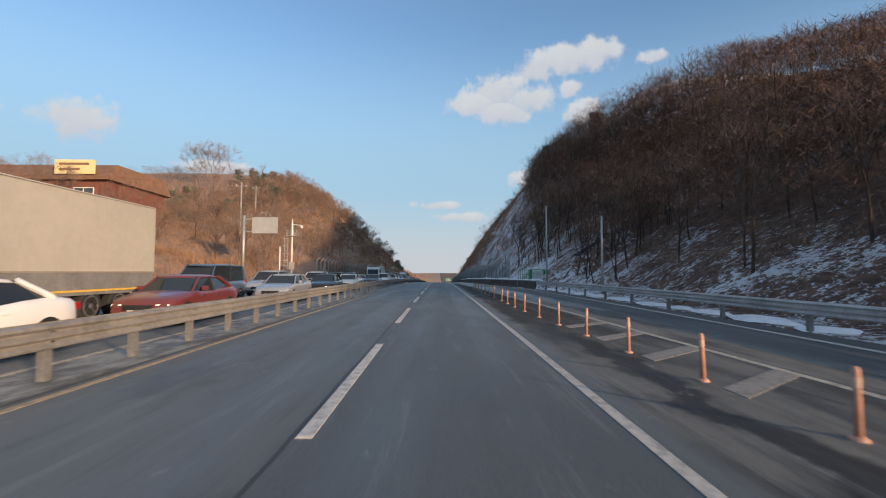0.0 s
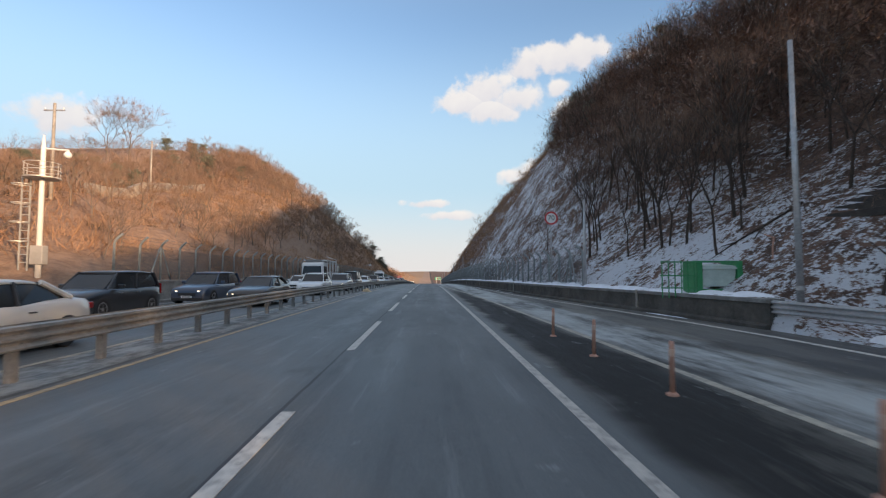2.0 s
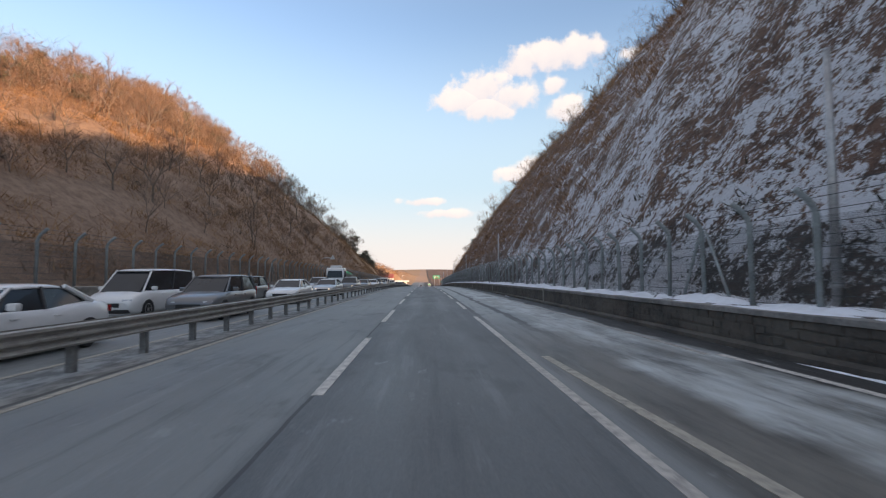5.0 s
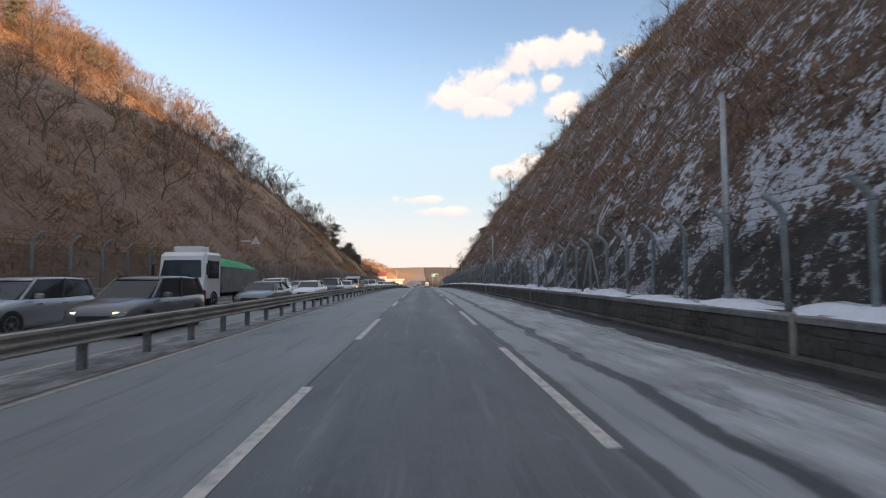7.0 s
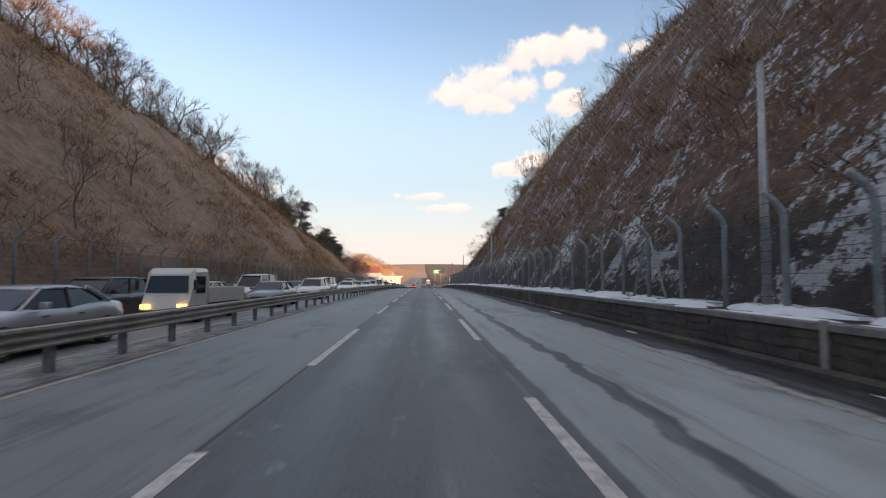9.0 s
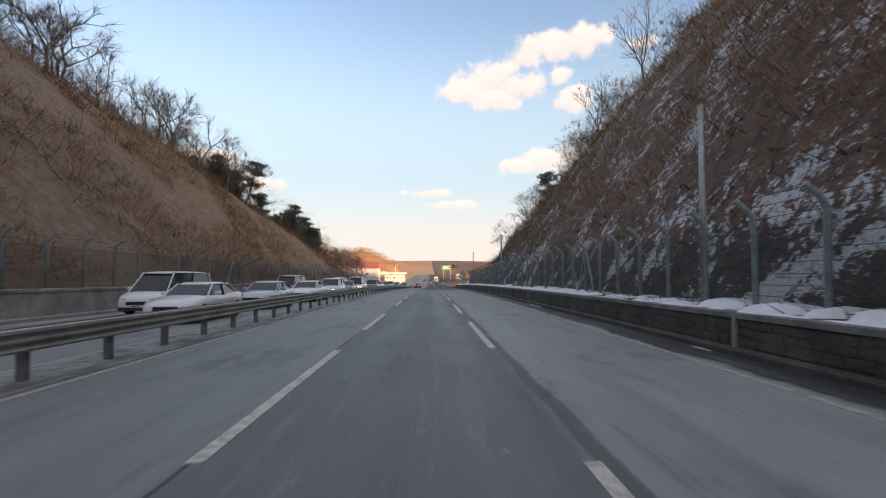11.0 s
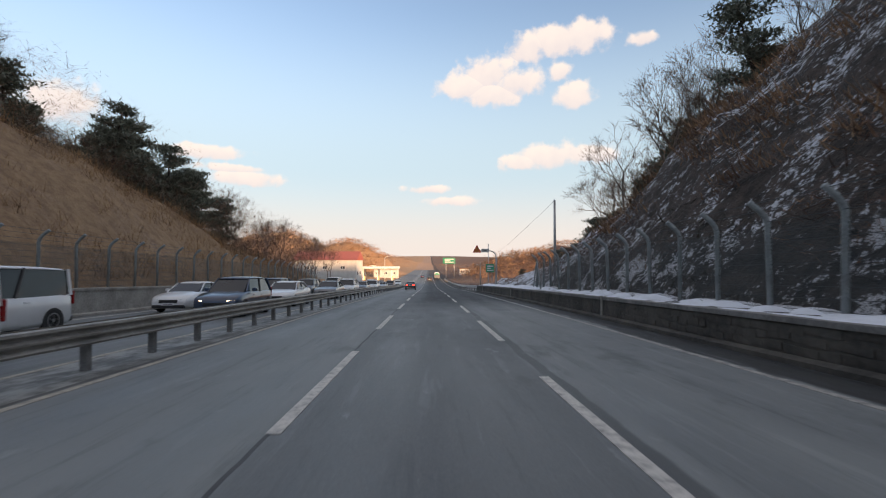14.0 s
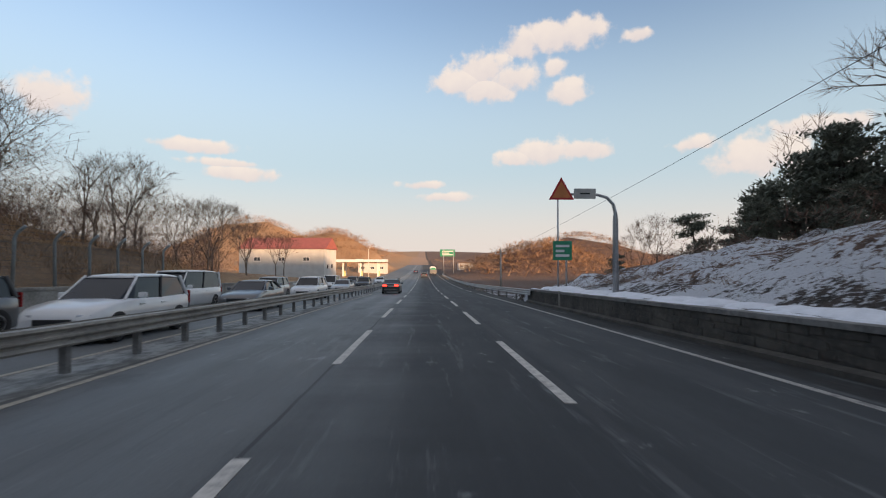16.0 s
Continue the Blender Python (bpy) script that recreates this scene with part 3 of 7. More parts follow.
DASH_L = [(4.65 + 10.28 * i, 5.9) for i in range(-6, 11)] + [(118.3, 6.4), (130.9, 6.4), (142.6, 6.2), (157.3, 5.2), (170.6, 6.4), (181.3, 6.2), (193.9, 6.4)] + [(205.0, 6.4), (215.5, 6.4), (226.0, 6.5), (239.4, 6.2)] + [(249.4 + 10.03 * i, 5.5) for i in range(30)]
DASH_R = [(103.0, 6.2), (113.8, 6.2), (124.6, 6.3), (134.6, 6.3), (146.0, 6.4), (158.0, 8.0), (172.4, 6.4), (184.6, 6.2), (196.4, 6.2), (209.2, 6.2), (222.0, 6.4), (233.0, 7.0)] + [(246.3 + 10.07 * i, 5.7) for i in range(30)]
for a, length in DASH_L:
    line("lane_dash", LANE_L, 0.16, a, a + length, M_WHITE_LINE, 0.008, 3.5)
for a, length in DASH_R:
    line("lane_dash", LANE_R, 0.16, a, a + length, M_WHITE_LINE, 0.008, 3.5)
for a, length in DASH_L[:40]:
    line("far_lane_dash", -10.45, 0.15, a + 3, a + length + 1, M_WHITE_LINE, 0.006, 3.5)


# ---------------------------------------------------------------- central guard rail
W_BEAM = [(0.0, -0.165), (0.055, -0.145), (0.065, -0.12), (0.01, -0.07), (0.01, -0.04), (0.065, 0.0), (0.065, 0.03), (0.01, 0.07), (0.01, 0.10),
          (0.065, 0.145), (0.055, 0.19), (0.0, 0.21), (-0.006, 0.21), (0.0, 0.10), (0.0, 0.07), (0.05, 0.03), (0.05, 0.0), (0.0, -0.04), (0.0, -0.07), (0.05, -0.12), (0.04, -0.145), (-0.006, -0.165)]


def guard_rail(name, x_of, ya, yb, step, sides, material, label, height=0.62):
    rail = thing(name, 0, 0, 0, label, "guard rail")
    rail["kind"] = "structure"
    for side in sides:
        prof = [(side * (px + 0.10), height + pz) for px, pz in W_BEAM]
        v, f = sweep(prof if side > 0 else prof[::-1], [(x_of(y), y, zr(y)) for y in span(ya, yb, 4)])
        link_mesh("beam", v, f, material, rail)
    bm = bmesh.new()
    box(bm, -0.06, 0.06, -0.065, 0.065, -0.1, height + 0.17)
    first = part("post", bm, M_POST, rail)
    bm = bmesh.new()
    box(bm, -0.11, 0.11, -0.05, 0.05, height - 0.12, height + 0.1)
    spacer = part("spacer", bm, M_POST, rail)
    for i, y in enumerate(span(ya + 1, yb - 1, step)):
        for src in (first, spacer):
            o = src if i == 0 else src.copy()
            if i:
                scene.collection.objects.link(o)
            o.location = (x_of(y), y, zr(y))
    return rail


guard_rail("median_guard_rail", lambda y: float(np.interp(y, [40, 58, 84, 104], [-6.05, -6.55, -6.55, -6.1])), -40, 420, 2.0, (1, -1), M_RAIL, "weathered steel median guard rail on square posts")
guard_rail("ramp_guard_rail", lambda y: 9.8, -60, 50, 4.0, (-1,), M_GALV, "galvanised roadside guard rail beside the ramp")
guard_rail("valley_guard_rail", lambda y: 6.6, 330, 470, 4.0, (-1,), M_GALV, "galvanised roadside guard rail past the cutting")


# ---------------------------------------------------------------- retaining walls
def stone_wall_material():
    """Cast blocks with a rough quarry face, dark, with upright streaks."""
    k = Mat("stone_faced_concrete", 0.9)
    w = k.world()
    n1, n2 = k.noise(0.8, 5, 0.6, w), k.noise(9, 5, 0.7, w)
    col = k.mix(k.band(n1, 0.3, 0.7), (0.042, 0.038, 0.034), (0.10, 0.09, 0.076))
    col = k.mix(k.math("MULTIPLY", k.band(n2, 0.4, 0.7), 0.35), col, (0.15, 0.135, 0.115))
    streak = k.band(k.noise(1.5, 4, 0.6, w, (1, 1, 0.12)), 0.52, 0.7)
    col = k.mix(k.math("MULTIPLY", streak, 0.6), col, (0.06, 0.056, 0.05))
    k.color(col)
    k.bump(k.math("ADD", n2, n1), 0.7, 0.03)
    return k.m


M_STONE = stone_wall_material()
M_COPING = plain("grimy_coping_concrete", (0.19, 0.185, 0.175), 0.9, 0, 0.4, 1.6, 0.35)


def wall(name, x_of, side, ya, yb, height, label, material):
    """A low wall with a projecting coping; side points to the road."""
    core = [(0.0, -0.2), (0.0, height - 0.12), (-side * 0.42, height - 0.12), (-side * 0.42, -0.2)]
    v, f = sweep(core, [(x_of(y), y, zr(y)) for y in span(ya, yb, 3)])
    ob = tagged(link_mesh(name, v, f, material), label, "wall", kind="structure")
    cop = [(side * 0.05, height - 0.12), (side * 0.05, height - 0.015), (side * 0.03, height), (-side * 0.44, height), (-side * 0.44, height - 0.12)]
    v, f = sweep(cop, [(x_of(y), y, zr(y)) for y in span(ya, yb, 3)])
    link_mesh("coping", v, f, M_COPING if side < 0 else M_CONC, ob)
    toe = [(side * 0.16, -0.1), (side * 0.16, 0.10), (side * 0.02, 0.16), (0.0, -0.1)]
    v, f = sweep(toe, [(x_of(y), y, zr(y)) for y in span(ya, yb, 3)])
    link_mesh("footing", v, f, M_STONE if side < 0 else M_CONC, ob)
    return ob


WALL_R = lambda y: xr(y) + 0.1
wall_right = wall("wall_right", WALL_R, -1, 49, 331, 0.86, "low stone-faced concrete retaining wall under a fence", M_STONE)
wall_far = wall("wall_far", lambda y: XL, 1, 58, 420, 1.22, "low concrete retaining wall beside the far lanes", M_CONC)

# rough-faced courses on the wall by the lane
rng = random.Random(7)
stone_meshes = []
for k in range(8):
    bm = bmesh.new()
    length, high = rng.uniform(0.26, 0.85), 0.19
    high *= rng.uniform(0.9, 1.02)
    vs = box(bm, -0.02, 0.05, -length / 2, length / 2, -high / 2, high / 2)
    for v in vs:
        if v.co.x < 0:
            v.co.x -= rng.uniform(0.0, 0.022)
            v.co.y *= 0.975
            v.co.z *= 0.955
            v.co.z += rng.uniform(-0.03, 0.03)
    bmesh.ops.recalc_face_normals(bm, faces=bm.faces)
    me = bpy.data.meshes.new("stone")
    bm.to_mesh(me)
    bm.free()
    me.materials.append(M_STONE)
    stone_meshes.append((me, length))


def stones():
    """Single stones where the camera passes nearest; the rest is one joined run."""
    verts, faces = [], []
    made = 0
    wave = lambda y, row: 0.022 * sin(y * 1.7 + row * 2.1) + 0.014 * sin(y * 4.3 + row)
    for row, z in enumerate((0.27, 0.46, 0.645)):
        y = 63 + row * 0.4
        while y < 330:
            me, length = stone_meshes[rng.randrange(8)]
            yc = y + length / 2
            slope = (xr(yc + 0.5) - xr(yc - 0.5))
            if 262 <= yc < 330 and made < 290:
                o = new("stone", me)
                o.parent = wall_right
                o.location = (WALL_R(yc) + 0.014, yc, zr(yc) + z + wave(yc, row))
                made += 1
            else:
                k = len(verts)
                for v in me.vertices:
                    verts.append((WALL_R(yc) + 0.014 + v.co.x + slope * v.co.y, yc + v.co.y, zr(yc + v.co.y) + z + wave(yc, row) + v.co.z))
                faces += [tuple(k + i for i in p.vertices) for p in me.polygons]
            y += length + rng.uniform(0.004, 0.014)
    rest = link_mesh("stone_courses", verts, faces, M_STONE, wall_right)
    rest["kind"] = "stuff"


# panel joints in the wall
bm = bmesh.new()
box(bm, -0.035, 0.02, -0.06, 0.06, 0.0, 0.9)
joint = part("pilaster", bm, M_CONC, wall_right)
for i, y in enumerate(span(56, 324, 20)):
    o = joint if i == 0 else joint.copy()
    if i:
        scene.collection.objects.link(o)
    o.location = (WALL_R(y) - 0.03, y, zr(y))

# snow lying on the coping and drifted along the foot of the wall
def snow_ridge(name, x_of, ya, yb, z, width, high, seed, gap, label):
    r = random.Random(seed)
    verts, faces = [], []
    y = ya
    while y < yb:
        length = r.uniform(0.8, 4.5)
        n = max(3, int(length / 0.35))
        w, h = width * r.uniform(0.5, 1.0), high * r.uniform(0.5, 1.1)
        base = len(verts)
        for i in range(n + 1):
            t = i / n
            s = max(0.08, sin(pi * t) ** 0.6) * r.uniform(0.75, 1.15)
            yy = y + length * t
            for px, pz in ((-0.5, 0), (-0.32, 0.75), (0.0, 1.0), (0.34, 0.7), (0.5, 0)):
                verts.append((x_of(yy) + px * w * s, yy, zr(yy) + z + pz * h * s - 0.01))
        for i in range(n):
            for j in range(4):
                a = base + i * 5 + j
                faces.append((a, a + 1, a + 6, a + 5))
        y += length * r.uniform(0.9, 1.0 + gap)
    ob = link_mesh(name, verts, faces, M_SNOW, smooth=True)
    return tagged(ob, label, "snow", kind="stuff")


snow_ridge("coping_snow", lambda y: xr(y) + 0.38, 50, 330, 0.855, 0.62, 0.07, 3, 0.0, "thin crust of old snow on the wall top")
snow_ridge("verge_snow", lambda y: xr(y) + 1.1, 50, 330, 0.86, 1.75, 0.24, 4, 0.0, "bank of old snow behind the wall")
snow_ridge("gutter_snow", lambda y: xr(y) - 0.16, 52, 262, 0.0, 0.13, 0.04, 5, 14.0, "dirty snow remnants in the gutter")
snow_ridge("ramp_snow", lambda y: 10.5, -30, 49, 0.0, 1.6, 0.2, 6, 0.2, "snow lying behind the ramp guard rail")


# ---------------------------------------------------------------- fences
def net_material():
    k = Mat("wire_net", 0.6, 0.4)
    k.color((0.085, 0.10, 0.105))
    w = k.world()
    s = k.node("ShaderNodeSeparateXYZ")
    k.link(w, s.inputs[0])
    a = k.math("ADD", s.outputs[1], s.outputs[2])
    b = k.math("SUBTRACT", s.outputs[1], s.outputs[2])
    hit = None
    for v in (a, b):
        fr = k.math("ABSOLUTE", k.math("SUBTRACT", k.math("FRACT", k.math("MULTIPLY", v, 12.0)), 0.5))
        on = k.math("LESS_THAN", fr, 0.055)
        hit = on if hit is None else k.math("MAXIMUM", hit, on)
    tr = k.node("ShaderNodeBsdfTransparent")
    mx = k.node("ShaderNodeMixShader")
    k.link(hit, mx.inputs[0])
    k.link(tr.outputs[0], mx.inputs[1])
    k.link(k.b.outputs[0], mx.inputs[2])
    k.link(mx.outputs[0], k.t.nodes["Material Output"].inputs["Surface"])
    return k.m


M_NET = net_material()


def fence(name, x_of, base, ya, yb, step, side, label, high=2.15, braces=()):
    """Posts with tops bent to the road, wires and net between them."""
    f = thing(name, 0, 0, 0, label, "fence")
    f["kind"] = "structure"
    bm = bmesh.new()
    tube(bm, [(0, 0, -0.3), (0, 0, high - 0.35), (side * 0.05, 0, high - 0.2), (side * 0.16, 0, high - 0.06), (side * 0.40, 0, high + 0.14)], 0.07, 6)
    first = part("post", bm, M_FENCE, f, smooth=True)
    bm = bmesh.new()
    for s in (-1, 1):
        tube(bm, [(0, s * 1.25, -0.2), (0, s * 0.12, high - 0.35)], 0.045, 6)
    brace = part("brace", bm, M_FENCE, f, smooth=True)
    r = random.Random(int(ya))
    placed = 0
    for i, y in enumerate(span(ya, yb, step)):
        o = first if i == 0 else first.copy()
        if i:
            scene.collection.objects.link(o)
        o.location = (x_of(y), y, zr(y) + base)
        o.rotation_euler = (radians(r.uniform(-1.2, 1.2)), radians(r.uniform(-1.5, 1.5)), 0)
        if any(abs(y - b) < step / 2 for b in braces):
            o = brace if placed == 0 else brace.copy()
            if placed:
                scene.collection.objects.link(o)
            o.location = (x_of(y), y, zr(y) + base)
            placed += 1
    ys = span(ya, yb, 3.0)
    for i in range(9):
        z = base + 0.12 + i * 0.235
        dx = 0.0 if z < base + high - 0.3 else side * 0.05
        w = 0.006
        v, fc = sweep([(-w + dx, z - w), (w + dx, z - w), (w + dx, z + w), (-w + dx, z + w)], [(x_of(y), y, zr(y)) for y in ys])
        link_mesh("wire", v, fc, M_WIRE, f)
    for dx, z in ((0.14, base + high - 0.05), (0.34, base + high + 0.1)):
        v, fc = sweep([(side * dx - 0.006, z - 0.006), (side * dx + 0.006, z - 0.006), (side * dx + 0.006, z + 0.006), (side * dx - 0.006, z + 0.006)],
                      [(x_of(y), y, zr(y)) for y in ys])
        link_mesh("barbed_wire", v, fc, M_WIRE, f)
    v, fc = sweep([(-0.002, base), (-0.002, base + high - 0.4), (0.002, base + high - 0.4), (0.002, base)], [(x_of(y), y, zr(y)) for y in ys])
    link_mesh("net", v, fc, M_NET, f)
    return f


fence("fence_right", lambda y: xr(y) + 0.95, 0.82, 63.5, 297.7, 1.9, -1, "blue-grey steel post fence with bent tops on the wall",
      2.3, (66, 104, 151, 187, 233, 297))
fence("fence_far", lambda y: XL - 0.75, 1.18, 60, 330, 2.1, 1, "grey steel post fence with bent tops beside the far lanes", 2.25, (64, 140, 190, 250))


# ---------------------------------------------------------------- poles
def lamp_pole(x, y, high, base):
    """A slim tapered steel pole with a cap and a flange."""
    p = thing("roadside_pole", x, y, base, "slim grey galvanised steel pole behind the fence", "pole", "poles along the cutting")
    bm = bmesh.new()
    tube(bm, [(0, 0, -0.4), (0, 0, high * 0.5), (0, 0, high)], [0.10, 0.085, 0.065], 12)
    part("shaft", bm, M_GALV, p, smooth=True)
    bm = bmesh.new()
    tube(bm, [(0, 0, high), (0, 0, high + 0.05)], [0.075, 0.06], 12)
    part("cap", bm, M_GALV, p)
    bm = bmesh.new()
    tube(bm, [(0, 0, 0.3), (0, 0, 0.42)], 0.12, 12)
    part("collar", bm, M_GALV, p)
    return p


for x, y, high in ((11.2, 33.5, 5.6), (10.9, 49.5, 7.8), (9.0, 63.0, 5.0), (8.1, 100, 5.2), (7.75, 142, 5.4), (7.75, 182.5, 5.4), (7.75, 224, 5.4), (7.75, 261, 5.4), (7.75, 294, 5.6)):
    lamp_pole(x, y, high, land(x, y))


# ---------------------------------------------------------------- vegetation
def brush_material(name, dark, pale):
    """Dry stems whose colour drifts from clump to clump."""
    k = Mat(name, 0.95)
    w = k.world()
    isl = k.node("ShaderNodeNewGeometry").outputs["Random Per Island"]
    f = k.math("ADD", k.math("MULTIPLY", k.noise(0.22, 5, 0.6, w), 0.65), k.math("MULTIPLY", isl, 0.35))
    # noise patches darkened: shade of the gaps between bushes, put into the colour
    gap_shade = k.band(k.noise(0.5, 4, 0.6, w), 0.36, 0.5)
    k.color(k.mix(gap_shade, tuple(c * 0.75 for c in dark), k.mix(k.band(f, 0.3, 0.7), dark, pale)))
    return k.m


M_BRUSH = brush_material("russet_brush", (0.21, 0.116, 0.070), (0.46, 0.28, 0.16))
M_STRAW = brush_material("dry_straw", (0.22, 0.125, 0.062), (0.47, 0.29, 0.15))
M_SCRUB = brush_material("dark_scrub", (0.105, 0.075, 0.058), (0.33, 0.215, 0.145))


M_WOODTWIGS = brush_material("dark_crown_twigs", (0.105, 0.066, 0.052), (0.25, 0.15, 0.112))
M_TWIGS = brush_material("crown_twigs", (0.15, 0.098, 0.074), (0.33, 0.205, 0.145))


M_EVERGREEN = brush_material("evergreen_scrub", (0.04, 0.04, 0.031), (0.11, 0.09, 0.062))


class Grown:
    """Collects tapered stems and twigs."""

    def __init__(self):
        self.v, self.f = [], []
        self.tv, self.tf = [], []

    def stem(self, a, b, ra, rb, sides):
        d = (b - a).normalized()
        u = d.orthogonal().normalized()
        w = d.cross(u)
        k = len(self.v)
        for p, r in ((a, ra), (b, rb)):
            for j in range(sides):
                q = 2 * pi * j / sides
                self.v.append(p + (u * cos(q) + w * sin(q)) * r)
        for j in range(sides):
            self.f.append((k + j, k + (j + 1) % sides, k + sides + (j + 1) % sides, k + sides + j))

    def twig(self, a, b, width, r):
        side = (b - a).cross(Vector((r.uniform(-1, 1), r.uniform(-1, 1), r.uniform(-1, 1)))).normalized() * width
        k = len(self.tv)
        self.tv += [a - side, a + side, b]
        self.tf.append((k, k + 1, k + 2))


def fork(g, r, p, d, length, rad, depth, last, spread, twigs):
    """One bough and, from its end, the thinner ones that it forks into."""
    pieces = 3 if depth == 0 else 2 if depth < 3 else 1
    for i in range(pieces):
        d = (d + Vector((r.uniform(-1, 1), r.uniform(-1, 1), r.uniform(-0.3, 0.7))) * (0.07 if depth == 0 else 0.16)).normalized()
        q = p + d * (length / pieces)
        if depth < last:
            g.stem(p, q, rad * (1 - 0.3 * i / pieces), rad * (1 - 0.3 * (i + 1) / pieces), 5 if depth == 0 else 3)
        else:
            g.twig(p, q, rad * 1.3, r)
        if depth > 0 and r.random() < 0.2 and depth < last:
            turn = (d + Vector((r.uniform(-1, 1), r.uniform(-1, 1), r.uniform(-0.3, 0.5))) * 0.9).normalized()
            fork(g, r, p.lerp(q, 0.6), turn, length * 0.55, rad * 0.45, min(depth + 2, last), last, spread, twigs)
        p = q
    if depth == last:
        for _ in range(twigs):
            e = (d + Vector((r.uniform(-1, 1), r.uniform(-1, 1), r.uniform(-0.6, 0.9))) * 0.85).normalized()
            s = p - d * length * r.uniform(0, 0.8)
            g.twig(s, s + e * r.uniform(0.3, 0.75), 0.007, r)
        return
    n = 3 if r.random() < (0.55 if depth < 2 else 0.3) else 2
    a = r.uniform(0, 2 * pi)
    for k in range(n):
        b = a + 2 * pi * k / n + r.uniform(-0.5, 0.5)
        u = d.orthogonal().normalized()
        side = u * cos(b) + d.cross(u) * sin(b)
        e = (d + side * spread * r.uniform(0.6, 1.25) + Vector((0, 0, 0.12))).normalized()
        fork(g, r, p, e, length * r.uniform(0.66, 0.86) * (0.8 if depth == 0 else 1), max(rad * 0.7 * (0.66 if n == 2 else 0.58) / 0.7, 0.006), depth + 1, last, spread, twigs)


def bare_tree(seed, high, rad, bark, bole=0.33, spread=0.5, last=5, twigs=5):
    """A leafless tree: trunk forking into boughs, and its crown of twigs."""
    r = random.Random(seed)
    g = Grown()
    fork(g, r, Vector((0, 0, -0.5)), Vector((r.uniform(-0.12, 0.12), r.uniform(-0.12, 0.12), 1)).normalized(), high * bole, rad, 0, last, spread, twigs)
    top = max(v.z for v in g.tv)
    for v in g.v + g.tv:
        v *= high / top
    t = new("bare_tree")
    link_mesh("trunk", g.v, g.f, bark, t, smooth=True)
    link_mesh("crown", g.tv, g.tf, M_TWIG, t)
    return t


def needle_tree(seed, high):
    """A pine with a bent trunk and flat pads of needles on its limbs."""
    r = random.Random(seed)
    g = Grown()
    p, d = Vector((0, 0, -0.5)), Vector((r.uniform(-0.1, 0.1), r.uniform(-0.1, 0.1), 1)).normalized()
    n = 9
    for i in range(n):
        d = (d + Vector((r.uniform(-1, 1), r.uniform(-1, 1), 0.5)) * 0.08).normalized()
        q = p + d * (high / n)
        g.stem(p, q, 0.17 * (1 - i / n) + 0.03, 0.17 * (1 - (i + 1) / n) + 0.02, 6)
        if i >= 2:
            for _ in range(4 if i < 7 else 5):
                a = r.uniform(0, 2 * pi)
                reach = high * r.uniform(0.18, 0.36) * (1.2 - 0.75 * i / n)
                e = Vector((cos(a), sin(a), r.uniform(-0.05, 0.35))).normalized()
                s = p.lerp(q, r.random())
                tip = s + e * reach
                g.stem(s, tip, 0.035, 0.012, 3)
                for pad in range(4):
                    c = s.lerp(tip, 0.4 + 0.2 * pad) + Vector((r.uniform(-0.3, 0.3), r.uniform(-0.3, 0.3), r.uniform(0, 0.25)))
                    for _ in range(22):
                        o = Vector((r.gauss(0, 0.34), r.gauss(0, 0.34), r.gauss(0.02, 0.12)))
                        w = Vector((r.uniform(-1, 1), r.uniform(-1, 1), r.uniform(0.1, 1.0))).normalized()
                        g.twig(c + o, c + o + w * r.uniform(0.24, 0.46), 0.07, r)
        p = q
    t = new("pine_tree")
    link_mesh("trunk", g.v, g.f, M_BARK, t, smooth=True)
    link_mesh("crown", g.tv, g.tf, M_NEEDLE, t)
    return t


TALL = [bare_tree(11 + i, h, rad, M_BARK, 0.42, 0.42) for i, (h, rad) in enumerate(((11, 0.15), (10, 0.13), (12, 0.17), (9, 0.11), (10.5, 0.12)))]
SLIM = [bare_tree(31 + i, h, rad, M_PALEBARK, 0.3, 0.46) for i, (h, rad) in enumerate(((6.5, 0.07), (7.5, 0.09), (5.5, 0.06), (8.5, 0.10)))]
CROWNED = [bare_tree(71 + i, h, rad, M_PALEBARK, 0.25, 0.6, 6, 4) for i, (h, rad) in enumerate(((7.5, 0.075), (8.5, 0.085), (6.5, 0.065)))]
ROUND_DEEP = [bare_tree(171 + i, h, rad, M_PALEBARK, 0.22, 0.66, 4, 12) for i, (h, rad) in enumerate(((6.5, 0.075), (7.5, 0.09), (5.5, 0.06)))]
TALL_DEEP = [bare_tree(81 + i, h, rad, M_BARK, 0.45, 0.42, 4, 4) for i, (h, rad) in enumerate(((11, 0.14), (10, 0.12), (12, 0.16), (9, 0.10)))]
SLIM_DEEP = [bare_tree(91 + i, h, rad, M_PALEBARK, 0.3, 0.5, 3, 11) for i, (h, rad) in enumerate(((6.5, 0.07), (7.5, 0.09), (5.5, 0.06), (8.5, 0.10)))]
PINES = [needle_tree(51 + i, h) for i, h in enumerate((6.5, 7.5, 5.5))]
DEEP = {a.name: TALL_DEEP[i % 4] for i, a in enumerate(TALL)}
DEEP.update({a.name: SLIM_DEEP[i % 4] for i, a in enumerate(SLIM)})
used = set()
rest = {}


